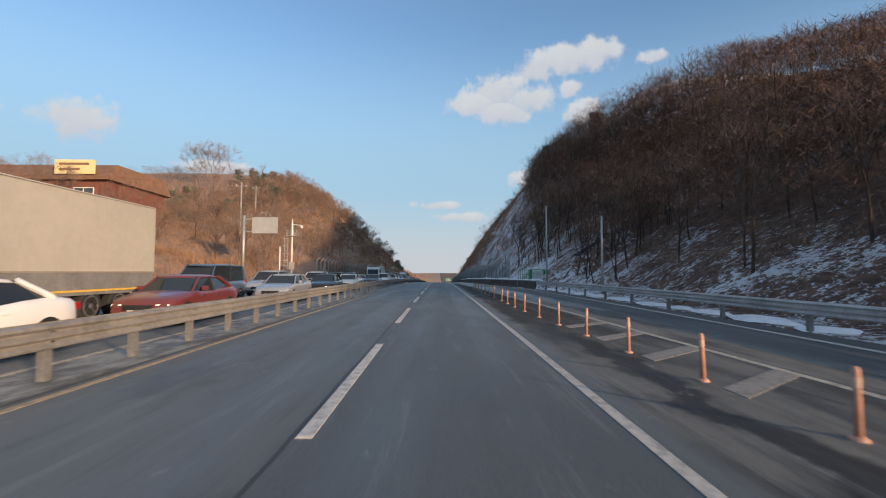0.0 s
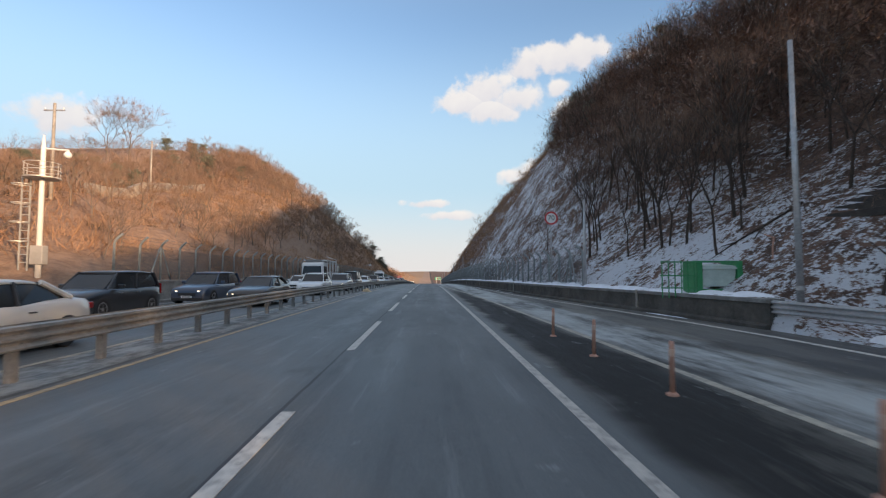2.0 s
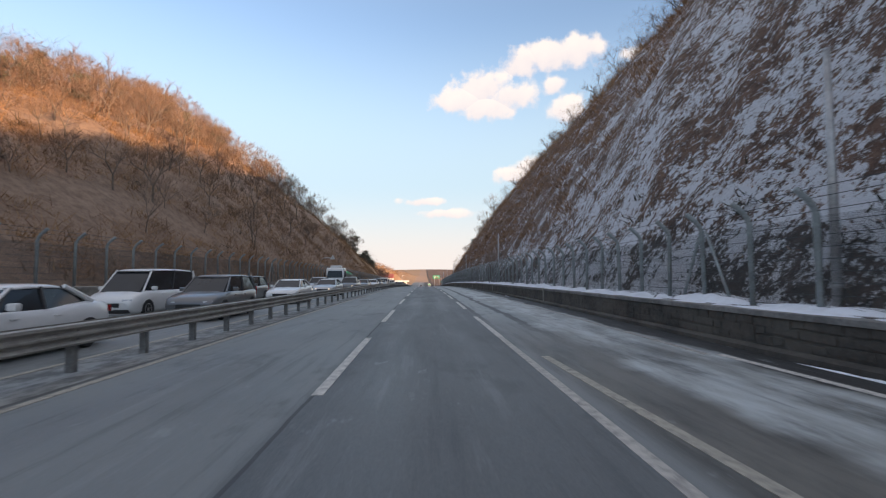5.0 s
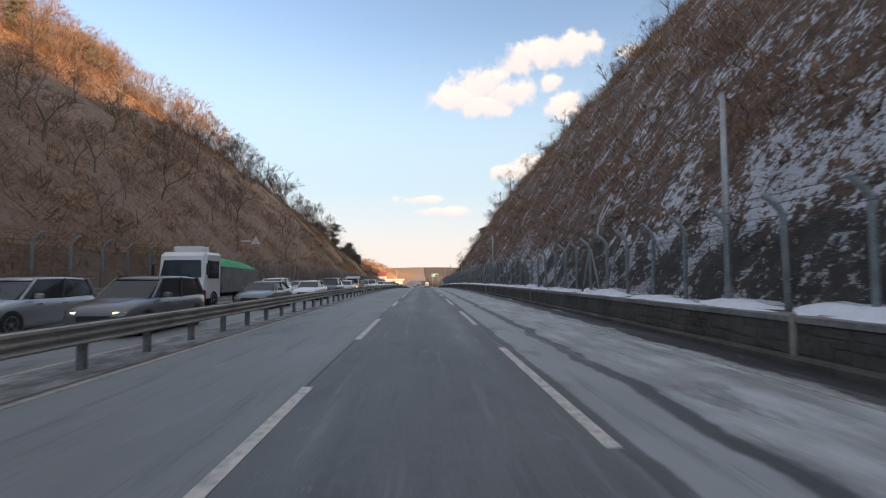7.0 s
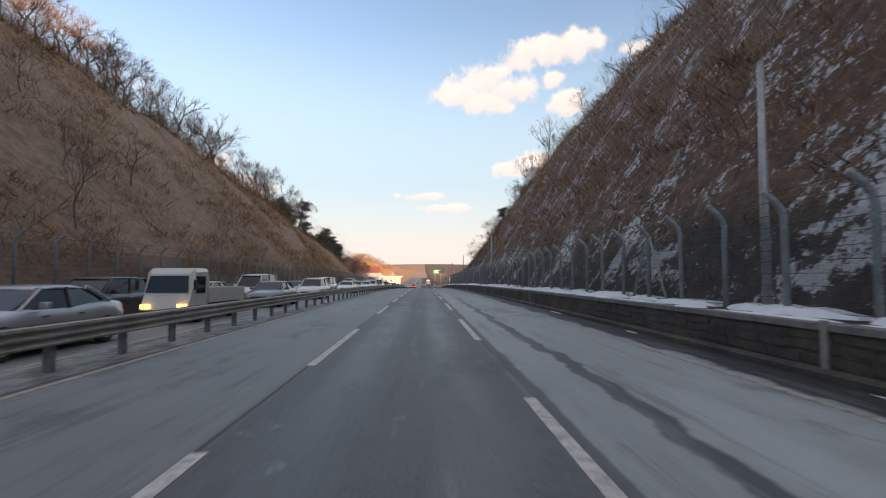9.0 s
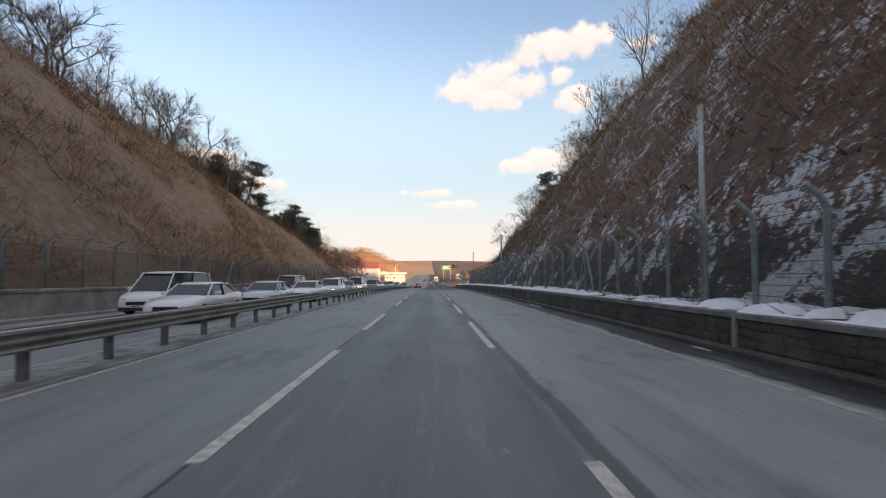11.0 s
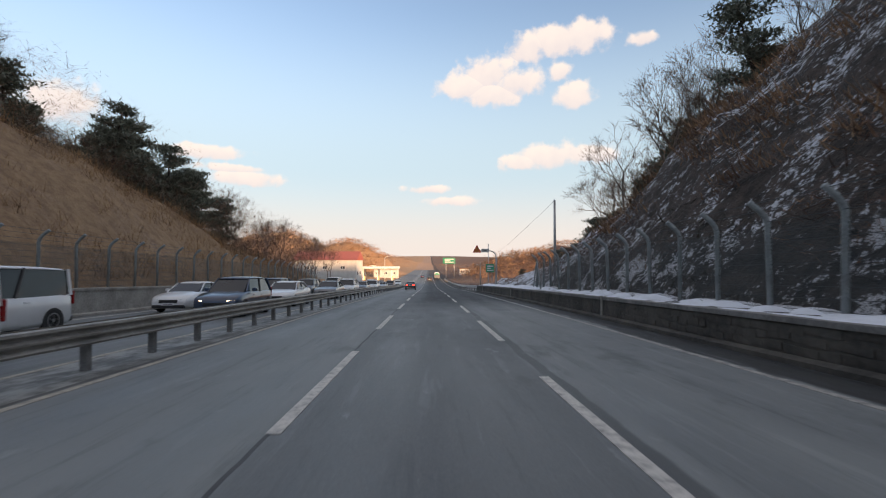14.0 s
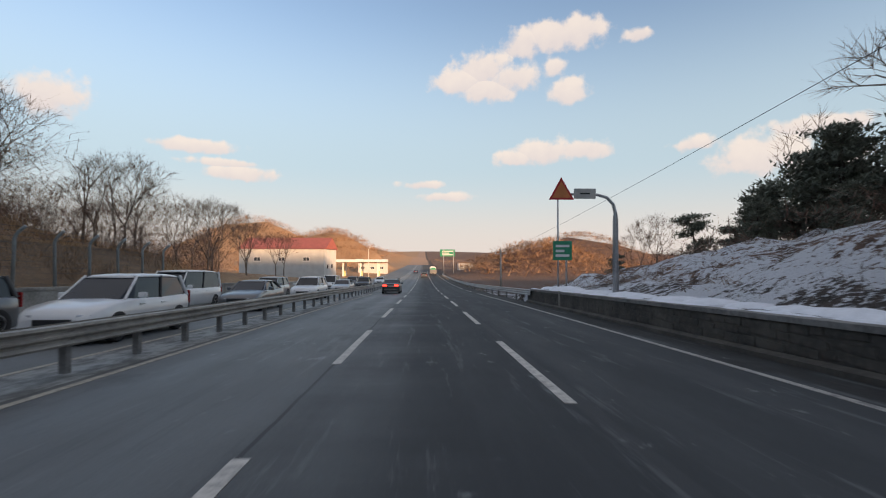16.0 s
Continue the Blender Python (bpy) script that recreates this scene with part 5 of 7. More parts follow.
def wheel(parent, x, y, rad, wide, spokes=5):
    """Tyre and rim; local x is the axle."""
    side = 1 if x > 0 else -1
    bm = bmesh.new()
    rings = []
    for dx, rr in ((-0.5, 0.62), (-0.5, 0.9), (-0.36, 1.0), (0.36, 1.0), (0.5, 0.9), (0.5, 0.62)):
        rings.append([bm.verts.new((dx * wide, cos(2 * pi * j / 18) * rad * rr, sin(2 * pi * j / 18) * rad * rr)) for j in range(18)])
    for a, b in zip(rings, rings[1:]):
        for j in range(18):
            bm.faces.new((a[j], a[(j + 1) % 18], b[(j + 1) % 18], b[j]))
    bm.faces.new(rings[0])
    w = part("wheel", bm, M_TYRE, parent, smooth=False)
    w.location = (x, y, rad)
    bm = bmesh.new()
    tube(bm, [(side * wide * 0.40, 0, 0), (side * wide * 0.52, 0, 0)], [rad * 0.2, rad * 0.16], 10)
    for k in range(spokes):
        a = 2 * pi * k / spokes
        vs = box(bm, side * wide * 0.42, side * wide * 0.50, -rad * 0.09, rad * 0.09, 0, rad * 0.62)
        bmesh.ops.rotate(bm, verts=vs, cent=(0, 0, 0), matrix=Matrix.Rotation(a, 3, "X"))
    ring = []
    for rr in (0.58, 0.66):
        for dx in (0.40, 0.52):
            ring.append([bm.verts.new((side * wide * dx, cos(2 * pi * j / 18) * rad * rr, sin(2 * pi * j / 18) * rad * rr)) for j in range(18)])
    for a, b in ((0, 1), (1, 3), (3, 2)):
        for j in range(18):
            bm.faces.new((ring[a][j], ring[a][(j + 1) % 18], ring[b][(j + 1) % 18], ring[b][j]))
    part("rim", bm, M_RIM, w, "alloy rim")
    return w


def loft(bm, sections):
    rings = [[bm.verts.new(p) for p in s] for s in sections]
    n = len(rings[0])
    for a, b in zip(rings, rings[1:]):
        for j in range(n):
            bm.faces.new((a[j], a[(j + 1) % n], b[(j + 1) % n], b[j]))
    bm.faces.new(rings[0])
    bm.faces.new(rings[-1][::-1])
    return rings


def car(style, colour, lit=False, brake=False):
    """A passenger car, its nose to local +y, standing on z = 0."""
    S = STYLES[style]
    L, W, H, rad = S["L"], S["W"] / 2, S["H"], S["r"]
    body_paint = PAINT[colour]
    c = new({"sedan": "sedan_car", "suv": "suv_car", "hatch": "hatchback_car", "van": "passenger_van"}[style])
    ty = lambda t: (t - 0.5) * L
    axles = (ty(0.19), ty(0.81))

    # lower body with a rounded plan and wheel cut-outs
    bm = bmesh.new()
    secs = []
    stations = [0.0, 0.015, 0.05, 0.12, 0.2, 0.3, 0.4, 0.5, 0.6, 0.7, 0.8, 0.88, 0.94, 0.975, 1.0]
    for t in stations:
        end = min(t, 1 - t)
        w = W * (0.80 + 0.20 * (1 - max(0, 1 - end / 0.10) ** 2.2))
        z = float(np.interp(t, [p[0] for p in S["deck"]], [p[1] for p in S["deck"]]))
        lo = 0.20 + 0.14 * max(0, 1 - end / 0.06)
        mid = lo + (z - lo) * 0.62
        half = [(w * 0.93, lo), (w, lo + 0.12), (w * 1.0, mid), (w * 0.97, z - 0.07), (w * 0.88, z - 0.005), (w * 0.45, z + 0.025)]
        secs.append([(x, ty(t), zz) for x, zz in half] + [(-x, ty(t), zz) for x, zz in reversed(half)])
    loft(bm, secs)
    body = part("body", bm, body_paint, c, smooth=True)
    body.data.polygons.foreach_set("use_smooth", [len(p.vertices) == 4 for p in body.data.polygons])

    # glasshouse and roof
    b0, b1 = ty(S["base"][0]), ty(S["base"][1])
    r0, r1 = ty(S["roof"][0]), ty(S["roof"][1])
    zb = float(np.interp(0.5, [p[0] for p in S["deck"]], [p[1] for p in S["deck"]])) - 0.03
    wb, wr = W * 0.93, W * 0.73
    bm = bmesh.new()
    zt = H - 0.05
    zb0 = float(np.interp(S["base"][0], [p[0] for p in S["deck"]], [p[1] for p in S["deck"]])) - 0.02
    zb1 = float(np.interp(S["base"][1], [p[0] for p in S["deck"]], [p[1] for p in S["deck"]])) - 0.03
    loft(bm, [[(wb * 0.80, b0, zb0), (wb * 0.80, b0 + 0.01, zb0 + 0.02), (-wb * 0.80, b0 + 0.01, zb0 + 0.02), (-wb * 0.80, b0, zb0)],
              [(wb * 0.97, b0 + 0.35, zb), (wr * 0.95, r0, zt), (-wr * 0.95, r0, zt), (-wb * 0.97, b0 + 0.35, zb)],
              [(wb, (b0 + b1) / 2, zb), (wr, (r0 + r1) / 2, zt), (-wr, (r0 + r1) / 2, zt), (-wb, (b0 + b1) / 2, zb)],
              [(wb * 0.97, b1 - 0.45, zb), (wr * 0.95, r1, zt), (-wr * 0.95, r1, zt), (-wb * 0.97, b1 - 0.45, zb)],
              [(wb * 0.84, b1, zb1), (wb * 0.84, b1 - 0.01, zb1 + 0.02), (-wb * 0.84, b1 - 0.01, zb1 + 0.02), (-wb * 0.84, b1, zb1)]])
    part("glass", bm, M_GLASS, c, "dark tinted glass")
    bm = bmesh.new()
    secs = []
    for t, k, dz in ((-0.06, 0.88, -0.055), (0.06, 0.96, -0.005), (0.3, 1.0, 0.03), (0.7, 1.0, 0.03), (0.94, 0.96, 0.0), (1.05, 0.88, -0.05)):
        y = r0 + (r1 - r0) * t
        w = wr * k + 0.03
        half = [(w, zt - 0.04 + dz * 0.4), (w * 0.96, zt + 0.0 + dz * 0.8), (w * 0.86, zt + 0.022 + dz), (w * 0.45, zt + 0.04 + dz)]
        secs.append([(x, y, z) for x, z in half] + [(-x, y, z) for x, z in reversed(half)])
    loft(bm, secs)
    part("roof", bm, body_paint, c, smooth=True)
    for s in (-1, 1):
        for name, (xa, ya, za), (xb, yb2, zb2), wide in (("front_pillar", (wb * 0.93, b1 - 0.12, zb1 + 0.02), (wr * 0.97, r1 + 0.02, zt), 0.035),
                                                          ("middle_pillar", (wb * 1.0, (b0 + b1) / 2 + 0.05, zb), (wr * 1.0, (r0 + r1) / 2, zt), 0.04),
                                                          ("rear_pillar", (wb * 0.93, b0 + 0.12, zb0 + 0.02), (wr * 0.97, r0 - 0.02, zt), 0.06)):
            bm = bmesh.new()
            tube(bm, [(s * (xa + 0.005), ya, za), (s * (xb + 0.012), yb2, zb2)], wide, 6)
            part(name, bm, M_TRIM if name == "middle_pillar" else body_paint, c)
        bm = bmesh.new()
        box(bm, s * W * 0.98 if s > 0 else s * W * 0.98 - 0.2, s * W * 0.98 + 0.2 if s > 0 else s * W * 0.98, b1 - 0.62, b1 - 0.48, zb + 0.02, zb + 0.17, 0.04)
        part("door_mirror", bm, body_paint, c)
        for y in (ty(0.60), ty(0.38)):
            bm = bmesh.new()
            box(bm, s * W - 0.012, s * W + 0.022, y - 0.1, y + 0.1, zb - 0.16, zb - 0.125, 0.008)
            part("door_handle", bm, M_CHROME if colour != "white" else body_paint, c)
        for ya in axles:
            bm = bmesh.new()
            ring = []
            for rr in (rad * 0.6, rad * 1.16):
                ring.append([bm.verts.new((s * (W + 0.004), ya + cos(pi * j / 14) * rr, rad + sin(pi * j / 14) * rr - 0.03)) for j in range(-2, 17)])
                ring.append([bm.verts.new((s * (W - 0.10), ya + cos(pi * j / 14) * rr, rad + sin(pi * j / 14) * rr - 0.03)) for j in range(-2, 17)])
            for a, b in ((0, 2), (2, 3), (0, 1)):
                for j in range(18):
                    bm.faces.new((ring[a][j], ring[a][j + 1], ring[b][j + 1], ring[b][j]))
            part("wheel_arch", bm, M_TRIM, c)
            wheel(c, s * (W - 0.10), ya, rad, 0.21)
        # lamps
        zf = float(np.interp(0.965, [p[0] for p in S["deck"]], [p[1] for p in S["deck"]]))
        bm = bmesh.new()
        vs = box(bm, s * W * 0.68 - 0.17, s * W * 0.68 + 0.17, ty(0.955), ty(0.99), zf - 0.20, zf - 0.09, 0.03)
        bmesh.ops.rotate(bm, verts=bm.verts, cent=(s * W * 0.6, ty(0.97), zf), matrix=Matrix.Rotation(-s * 0.22, 3, "Z"))
        part("headlamp", bm, M_LAMP_ON if lit else M_LAMP, c, "lit headlamp" if lit else "clear headlamp")
        bm = bmesh.new()
        zt2 = S["deck"][1][1]
        if style in ("suv", "van", "hatch"):
            box(bm, s * W * 0.80 - 0.10, s * W * 0.80 + 0.10, ty(0.002), ty(0.02), zt2 - 0.32, zt2 + 0.10, 0.03)
        else:
            box(bm, s * W * 0.62 - 0.24, s * W * 0.62 + 0.20, ty(-0.004), ty(0.03), zt2 - 0.24, zt2 - 0.08, 0.03)
        part("tail_lamp", bm, M_TAIL_ON if brake else M_TAIL, c, "lit red tail lamp" if brake else "red tail lamp")
    bm = bmesh.new()
    box(bm, -W * 0.46, W * 0.46, ty(0.985), ty(1.004), 0.46, 0.62, 0.02)
    part("grille", bm, M_TRIM, c, "black grille")
    bm = bmesh.new()
    box(bm, -W * 0.8, W * 0.8, ty(0.97), ty(1.006), 0.24, 0.38, 0.03)
    part("front_bumper", bm, M_TRIM, c)
    bm = bmesh.new()
    box(bm, -W * 0.8, W * 0.8, ty(-0.012), ty(0.03), 0.26, 0.44, 0.03)
    bump_ob = part("rear_bumper", bm, M_TRIM, c)
    bm = bmesh.new()
    box(bm, -W * 0.72, W * 0.72, ty(-0.016), ty(-0.008), 0.395, 0.425)
    part("chrome_strip", bm, M_CHROME, bump_ob, "chrome strip")
    for y, s, z in ((ty(1.007), 1, 0.42), (ty(-0.006), -1, 0.78)):
        bm = bmesh.new()
        box(bm, -0.26, 0.26, y - 0.012, y + 0.012, z - 0.055, z + 0.055)
        p = part("number_plate", bm, M_PLATE, c, "white plate with dark bars")
        bm = bmesh.new()
        for k in range(6):
            box(bm, -0.2 + k * 0.068, -0.155 + k * 0.068, y + s * 0.011, y + s * 0.015, z - 0.032, z + 0.032)
        part("plate_bars", bm, M_PLATEBAR, p)
    return c


def truck(body, cab_paint, lit=False):
    """A cab-over lorry, nose to +y; body is 'box', 'carrier', 'tipper' or 'small'."""
    small = body == "small"
    L, W, H, rad = {"box": (10.8, 1.2, 3.0, 0.5), "carrier": (8.6, 1.2, 2.9, 0.48), "tipper": (8.0, 1.22, 3.0, 0.5), "small": (5.1, 0.88, 1.98, 0.33)}[body]
    c = new({"box": "box_truck", "carrier": "recovery_truck", "tipper": "tipper_truck", "small": "light_truck"}[body])
    ty = lambda d: L / 2 - d
    cl = 1.5 if small else 2.1
    z0 = 0.42 if small else 0.6
    bm = bmesh.new()
    loft(bm, [[(W * 0.97, ty(cl), z0), (W * 0.97, ty(cl), H - 0.12), (W * 0.88, ty(cl), H), (-W * 0.88, ty(cl), H), (-W * 0.97, ty(cl), H - 0.12), (-W * 0.97, ty(cl), z0)],
              [(W, ty(0.35), z0), (W * 0.97, ty(0.55), H - 0.16), (W * 0.86, ty(0.65), H), (-W * 0.86, ty(0.65), H), (-W * 0.97, ty(0.55), H - 0.16), (-W, ty(0.35), z0)],
              [(W * 0.94, ty(0.0), z0), (W * 0.9, ty(0.24), H * 0.55), (W * 0.8, ty(0.45), H - 0.2), (-W * 0.8, ty(0.45), H - 0.2), (-W * 0.9, ty(0.24), H * 0.55), (-W * 0.94, ty(0.0), z0)]])
    part("cab", bm, cab_paint, c)
    zs, zt = H * 0.56, H * 0.86
    bm = bmesh.new()
    loft(bm, [[(W * 0.84, ty(0.225), zs), (W * 0.76, ty(0.40), zt), (-W * 0.76, ty(0.40), zt), (-W * 0.84, ty(0.225), zs)],
              [(W * 0.84, ty(0.19), zs), (W * 0.76, ty(0.365), zt), (-W * 0.76, ty(0.365), zt), (-W * 0.84, ty(0.19), zs)]])
    part("windscreen", bm, M_GLASS, c, "dark windscreen")
    for s in (-1, 1):
        bm = bmesh.new()
        vs = box(bm, s * W * 0.985 - 0.012, s * W * 0.985 + 0.012, ty(cl - 0.25), ty(0.55), zs - 0.05, zt - 0.02, 0.03)
        part("side_window", bm, M_GLASS, c)
        bm = bmesh.new()
        box(bm, s * (W + 0.14) - 0.05, s * (W + 0.14) + 0.05, ty(0.22), ty(0.12), H * 0.6, H * 0.78, 0.02)
        tube(bm, [(s * W * 0.97, ty(0.4), H * 0.8), (s * (W + 0.14), ty(0.17), H * 0.78)], 0.018, 6)
        part("door_mirror", bm, M_TRIM, c)
        bm = bmesh.new()
        box(bm, s * W * 0.72 - 0.16, s * W * 0.72 + 0.16, ty(0.06), ty(-0.03), z0 + 0.12, z0 + 0.28, 0.03)
        part("headlamp", bm, M_AMBER_ON if lit else M_LAMP, c, "lit headlamp" if lit else "clear headlamp")
        axles = (0.95, L - 1.2) if small else ((1.3, L - 3.1, L - 1.8) if body != "carrier" else (1.3, L - 2.0))
        for d in axles:
            wheel(c, s * (W - 0.16), ty(d), rad, 0.3, 8)
    bm = bmesh.new()
    box(bm, -W * 0.96, W * 0.96, ty(0.12), ty(-0.06), z0 - 0.14, z0 + 0.08, 0.03)
    part("bumper", bm, M_TRIM, c)
    bm = bmesh.new()
    box(bm, -0.24, 0.24, ty(-0.062), ty(-0.075), z0 - 0.09, z0 + 0.02)
    p = part("number_plate", bm, M_PLATE, c, "plate with dark bars")
    bm = bmesh.new()
    box(bm, -0.42, 0.42, ty(cl), ty(L - 0.05), z0 - 0.02, z0 + 0.18)
    part("chassis", bm, M_TRIM, c)
    zf = z0 + 0.25
    if body in ("box", "small"):
        top = 3.9 if body == "box" else 1.25
        if body == "box":
            bm = bmesh.new()
            box(bm, -W * 1.02, W * 1.02, ty(cl + 0.15), ty(L), zf + 0.72, top, 0.04)
            part("cargo_box", bm, M_BOX, c, "cream cargo box")
            bm = bmesh.new()
            box(bm, -W * 1.01, W * 1.01, ty(cl + 0.16), ty(L - 0.01), zf, zf + 0.72)
            part("side_skirt", bm, M_GREYPANEL, c, "grey lower panel")
            bm = bmesh.new()
            for s in (-1, 1):
                box(bm, s * W * 1.018 - 0.006, s * W * 1.018 + 0.006, ty(cl + 0.2), ty(L - 0.05), zf + 0.10, zf + 0.16)
            part("marker_stripe", bm, M_STRIPE, c, "yellow reflective stripe")
        else:
            for name, x0, x1, d0, d1, za, zb in (("bed", -W, W, cl + 0.1, L, zf, zf + 0.1), ("bed_side", -W, -W + 0.05, cl + 0.1, L, zf + 0.1, top), ("bed_side", W - 0.05, W, cl + 0.1, L, zf + 0.1, top),
                                                 ("tailgate", -W + 0.05, W - 0.05, L - 0.06, L, zf + 0.1, top), ("headboard", -W + 0.05, W - 0.05, cl + 0.1, cl + 0.16, zf + 0.1, top + 0.5)):
                bm = bmesh.new()
                box(bm, x0, x1, ty(d1), ty(d0), za, zb, 0.01)
                part(name, bm, cab_paint, c)
    elif body == "carrier":
        bm = bmesh.new()
        box(bm, -W, W, ty(L), ty(cl + 0.1), zf, zf + 0.22, 0.02)
        part("lower_deck", bm, cab_paint, c)
        bm = bmesh.new()
        box(bm, -W, W, ty(L - 1.2), ty(cl - 0.6), 3.05, 3.2, 0.02)
        part("upper_deck", bm, cab_paint, c)
        for s in (-1, 1):
            for d in (cl + 0.25, cl + 1.9, cl + 3.4, L - 1.4, L - 0.2):
                bm = bmesh.new()
                box(bm, s * (W - 0.1) - 0.08, s * (W - 0.1) + 0.08, ty(d + 0.12), ty(d - 0.12), zf + 0.2, 3.1 if d < L - 1 else 2.7, 0.02)
                part("upright", bm, cab_paint, c)
            bm = bmesh.new()
            tube(bm, [(s * (W - 0.05), ty(cl), 3.55), (s * (W - 0.05), ty(L - 1.2), 3.35)], 0.035, 6)
            part("handrail", bm, cab_paint, c)
            bm = bmesh.new()
            box(bm, s * (W - 0.1) - 0.03, s * (W - 0.1) + 0.03, ty(L - 0.3), ty(cl + 0.3), 1.75, 1.9)
            part("side_rail", bm, cab_paint, c)
        bm = bmesh.new()
        box(bm, -W * 0.7, W * 0.7, ty(1.4), ty(0.7), H + 0.02, H + 0.3, 0.05)
        part("tool_locker", bm, M_GREYPANEL, c)
    else:
        bm = bmesh.new()
        loft(bm, [[(W, ty(cl + 0.2), zf), (W, ty(cl + 0.2), 2.3), (-W, ty(cl + 0.2), 2.3), (-W, ty(cl + 0.2), zf)], [(W, ty(L), zf), (W, ty(L), 2.2), (-W, ty(L), 2.2), (-W, ty(L), zf)]])
        part("tipper_body", bm, M_GREYPANEL, c, "grey steel tipper body")
        bm = bmesh.new()
        secs = []
        for i, (d, hh) in enumerate(((cl + 0.3, 0.12), (cl + 1.2, 0.5), (cl + 2.2, 0.62), (cl + 3.6, 0.55), (L - 0.9, 0.35), (L - 0.05, 0.08))):
            secs.append([(W * 1.01, ty(d), 2.12), (W * 0.7, ty(d), 2.25 + hh * 0.75), (0, ty(d), 2.27 + hh), (-W * 0.7, ty(d), 2.25 + hh * 0.7), (-W * 1.01, ty(d), 2.12)])
        loft(bm, secs)
        part("tarpaulin", bm, M_TARP, c, "bright green tarpaulin")
        bm = bmesh.new()
        box(bm, -W * 0.6, W * 0.6, ty(1.7), ty(0.9), H, H + 0.32, 0.06)
        part("air_deflector", bm, cab_paint, c)
    return c


M_BOX = plain("cream_box_panel", (0.40, 0.38, 0.335), 0.55, 0, 0.08, 0.6, 0.05)
M_GREYPANEL = plain("grey_steel_panel", (0.22, 0.22, 0.215), 0.6, 0.2, 0.2, 1.5)
M_STRIPE = plain("yellow_stripe", (0.65, 0.42, 0.06), 0.5, 0, 0.15, 3)
M_TARP = plain("green_tarpaulin", (0.06, 0.42, 0.17), 0.7, 0, 0.2, 2.0, 0.4)

LANES = {"A": -8.75, "B": -12.2}
WORDS = {"sedan": "sedan", "suv": "off-road car", "hatch": "hatchback", "van": "passenger van"}
TINT = {"white": "white", "pearl": "pearl-beige", "silver": "silver", "grey": "dark grey", "black": "black", "navy": "dark blue", "red": "dark red", "blue": "blue"}
# kind, colour, lane, place of the nose along the road, lamps lit
QUEUE = [
    ("box", "white", "B", 7.0, 0), ("van", "blue", "B", 22, 0), ("suv", "silver", "B", 31, 0), ("suv", "white", "B", 44, 0), ("suv", "black", "B", 51.5, 0),
    ("suv", "navy", "B", 60, 1), ("sedan", "silver", "B", 70, 0), ("hatch", "white", "B", 79.5, 0), ("carrier", "white", "B", 86.5, 0), ("sedan", "silver", "B", 100, 0),
    ("van", "white", "B", 109, 0), ("suv", "grey", "B", 120, 0), ("sedan", "white", "B", 131, 0), ("suv", "silver", "B", 143, 0), ("tipper", "white", "B", 154.7, 0),
    ("suv", "white", "B", 167, 0), ("sedan", "silver", "B", 176, 0), ("suv", "black", "B", 189, 1), ("sedan", "silver", "B", 198, 0), ("van", "white", "B", 206, 0),
    ("sedan", "grey", "B", 217, 0), ("van", "white", "B", 232, 0), ("van", "silver", "B", 252, 0), ("sedan", "silver", "B", 262, 0), ("van", "white", "B", 275, 0),
    ("sedan", "white", "B", 287, 0), ("suv", "navy", "B", 299, 0), ("suv", "grey", "B", 310, 0), ("van", "white", "B", 322.4, 0), ("suv", "silver", "B", 336, 0),
    ("sedan", "white", "B", 348, 0), ("van", "white", "B", 362, 0), ("suv", "grey", "B", 380, 0),
    ("sedan", "white", "A", 5.5, 0), ("sedan", "red", "A", 13.5, 1), ("sedan", "silver", "A", 24, 0), ("sedan", "black", "A", 32.5, 1), ("sedan", "pearl", "A", 42.5, 0),
    ("sedan", "black", "A", 58.5, 1), ("suv", "white", "A", 71, 0), ("suv", "silver", "A", 80.5, 1), ("van", "black", "A", 88.5, 0), ("sedan", "white", "A", 98, 0),
    ("suv", "grey", "A", 108, 0), ("sedan", "white", "A", 119, 0), ("sedan", "silver", "A", 130.5, 1), ("suv", "grey", "A", 143.3, 1), ("sedan", "grey", "A", 155, 0),
    ("sedan", "white", "A", 165, 0), ("suv", "navy", "A", 174, 0), ("sedan", "silver", "A", 181, 0), ("small", "pearl", "A", 189.6, 1), ("sedan", "grey", "A", 199, 0),
    ("suv", "white", "A", 210, 0), ("sedan", "white", "A", 228, 0), ("sedan", "silver", "A", 236, 0), ("sedan", "white", "A", 244, 0), ("suv", "white", "A", 252.5, 1), ("sedan", "grey", "A", 260.5, 0),
    ("van", "white", "A", 268.5, 1), ("suv", "navy", "A", 284, 1), ("sedan", "white", "A", 291.5, 0), ("sedan", "grey", "A", 303, 0), ("suv", "white", "A", 312, 0),
    ("sedan", "grey", "A", 323, 0), ("suv", "white", "A", 335, 0), ("sedan", "silver", "A", 350, 0), ("suv", "black", "A", 368, 0), ("sedan", "white", "A", 392, 0),
]
models = {}
q = random.Random(5)
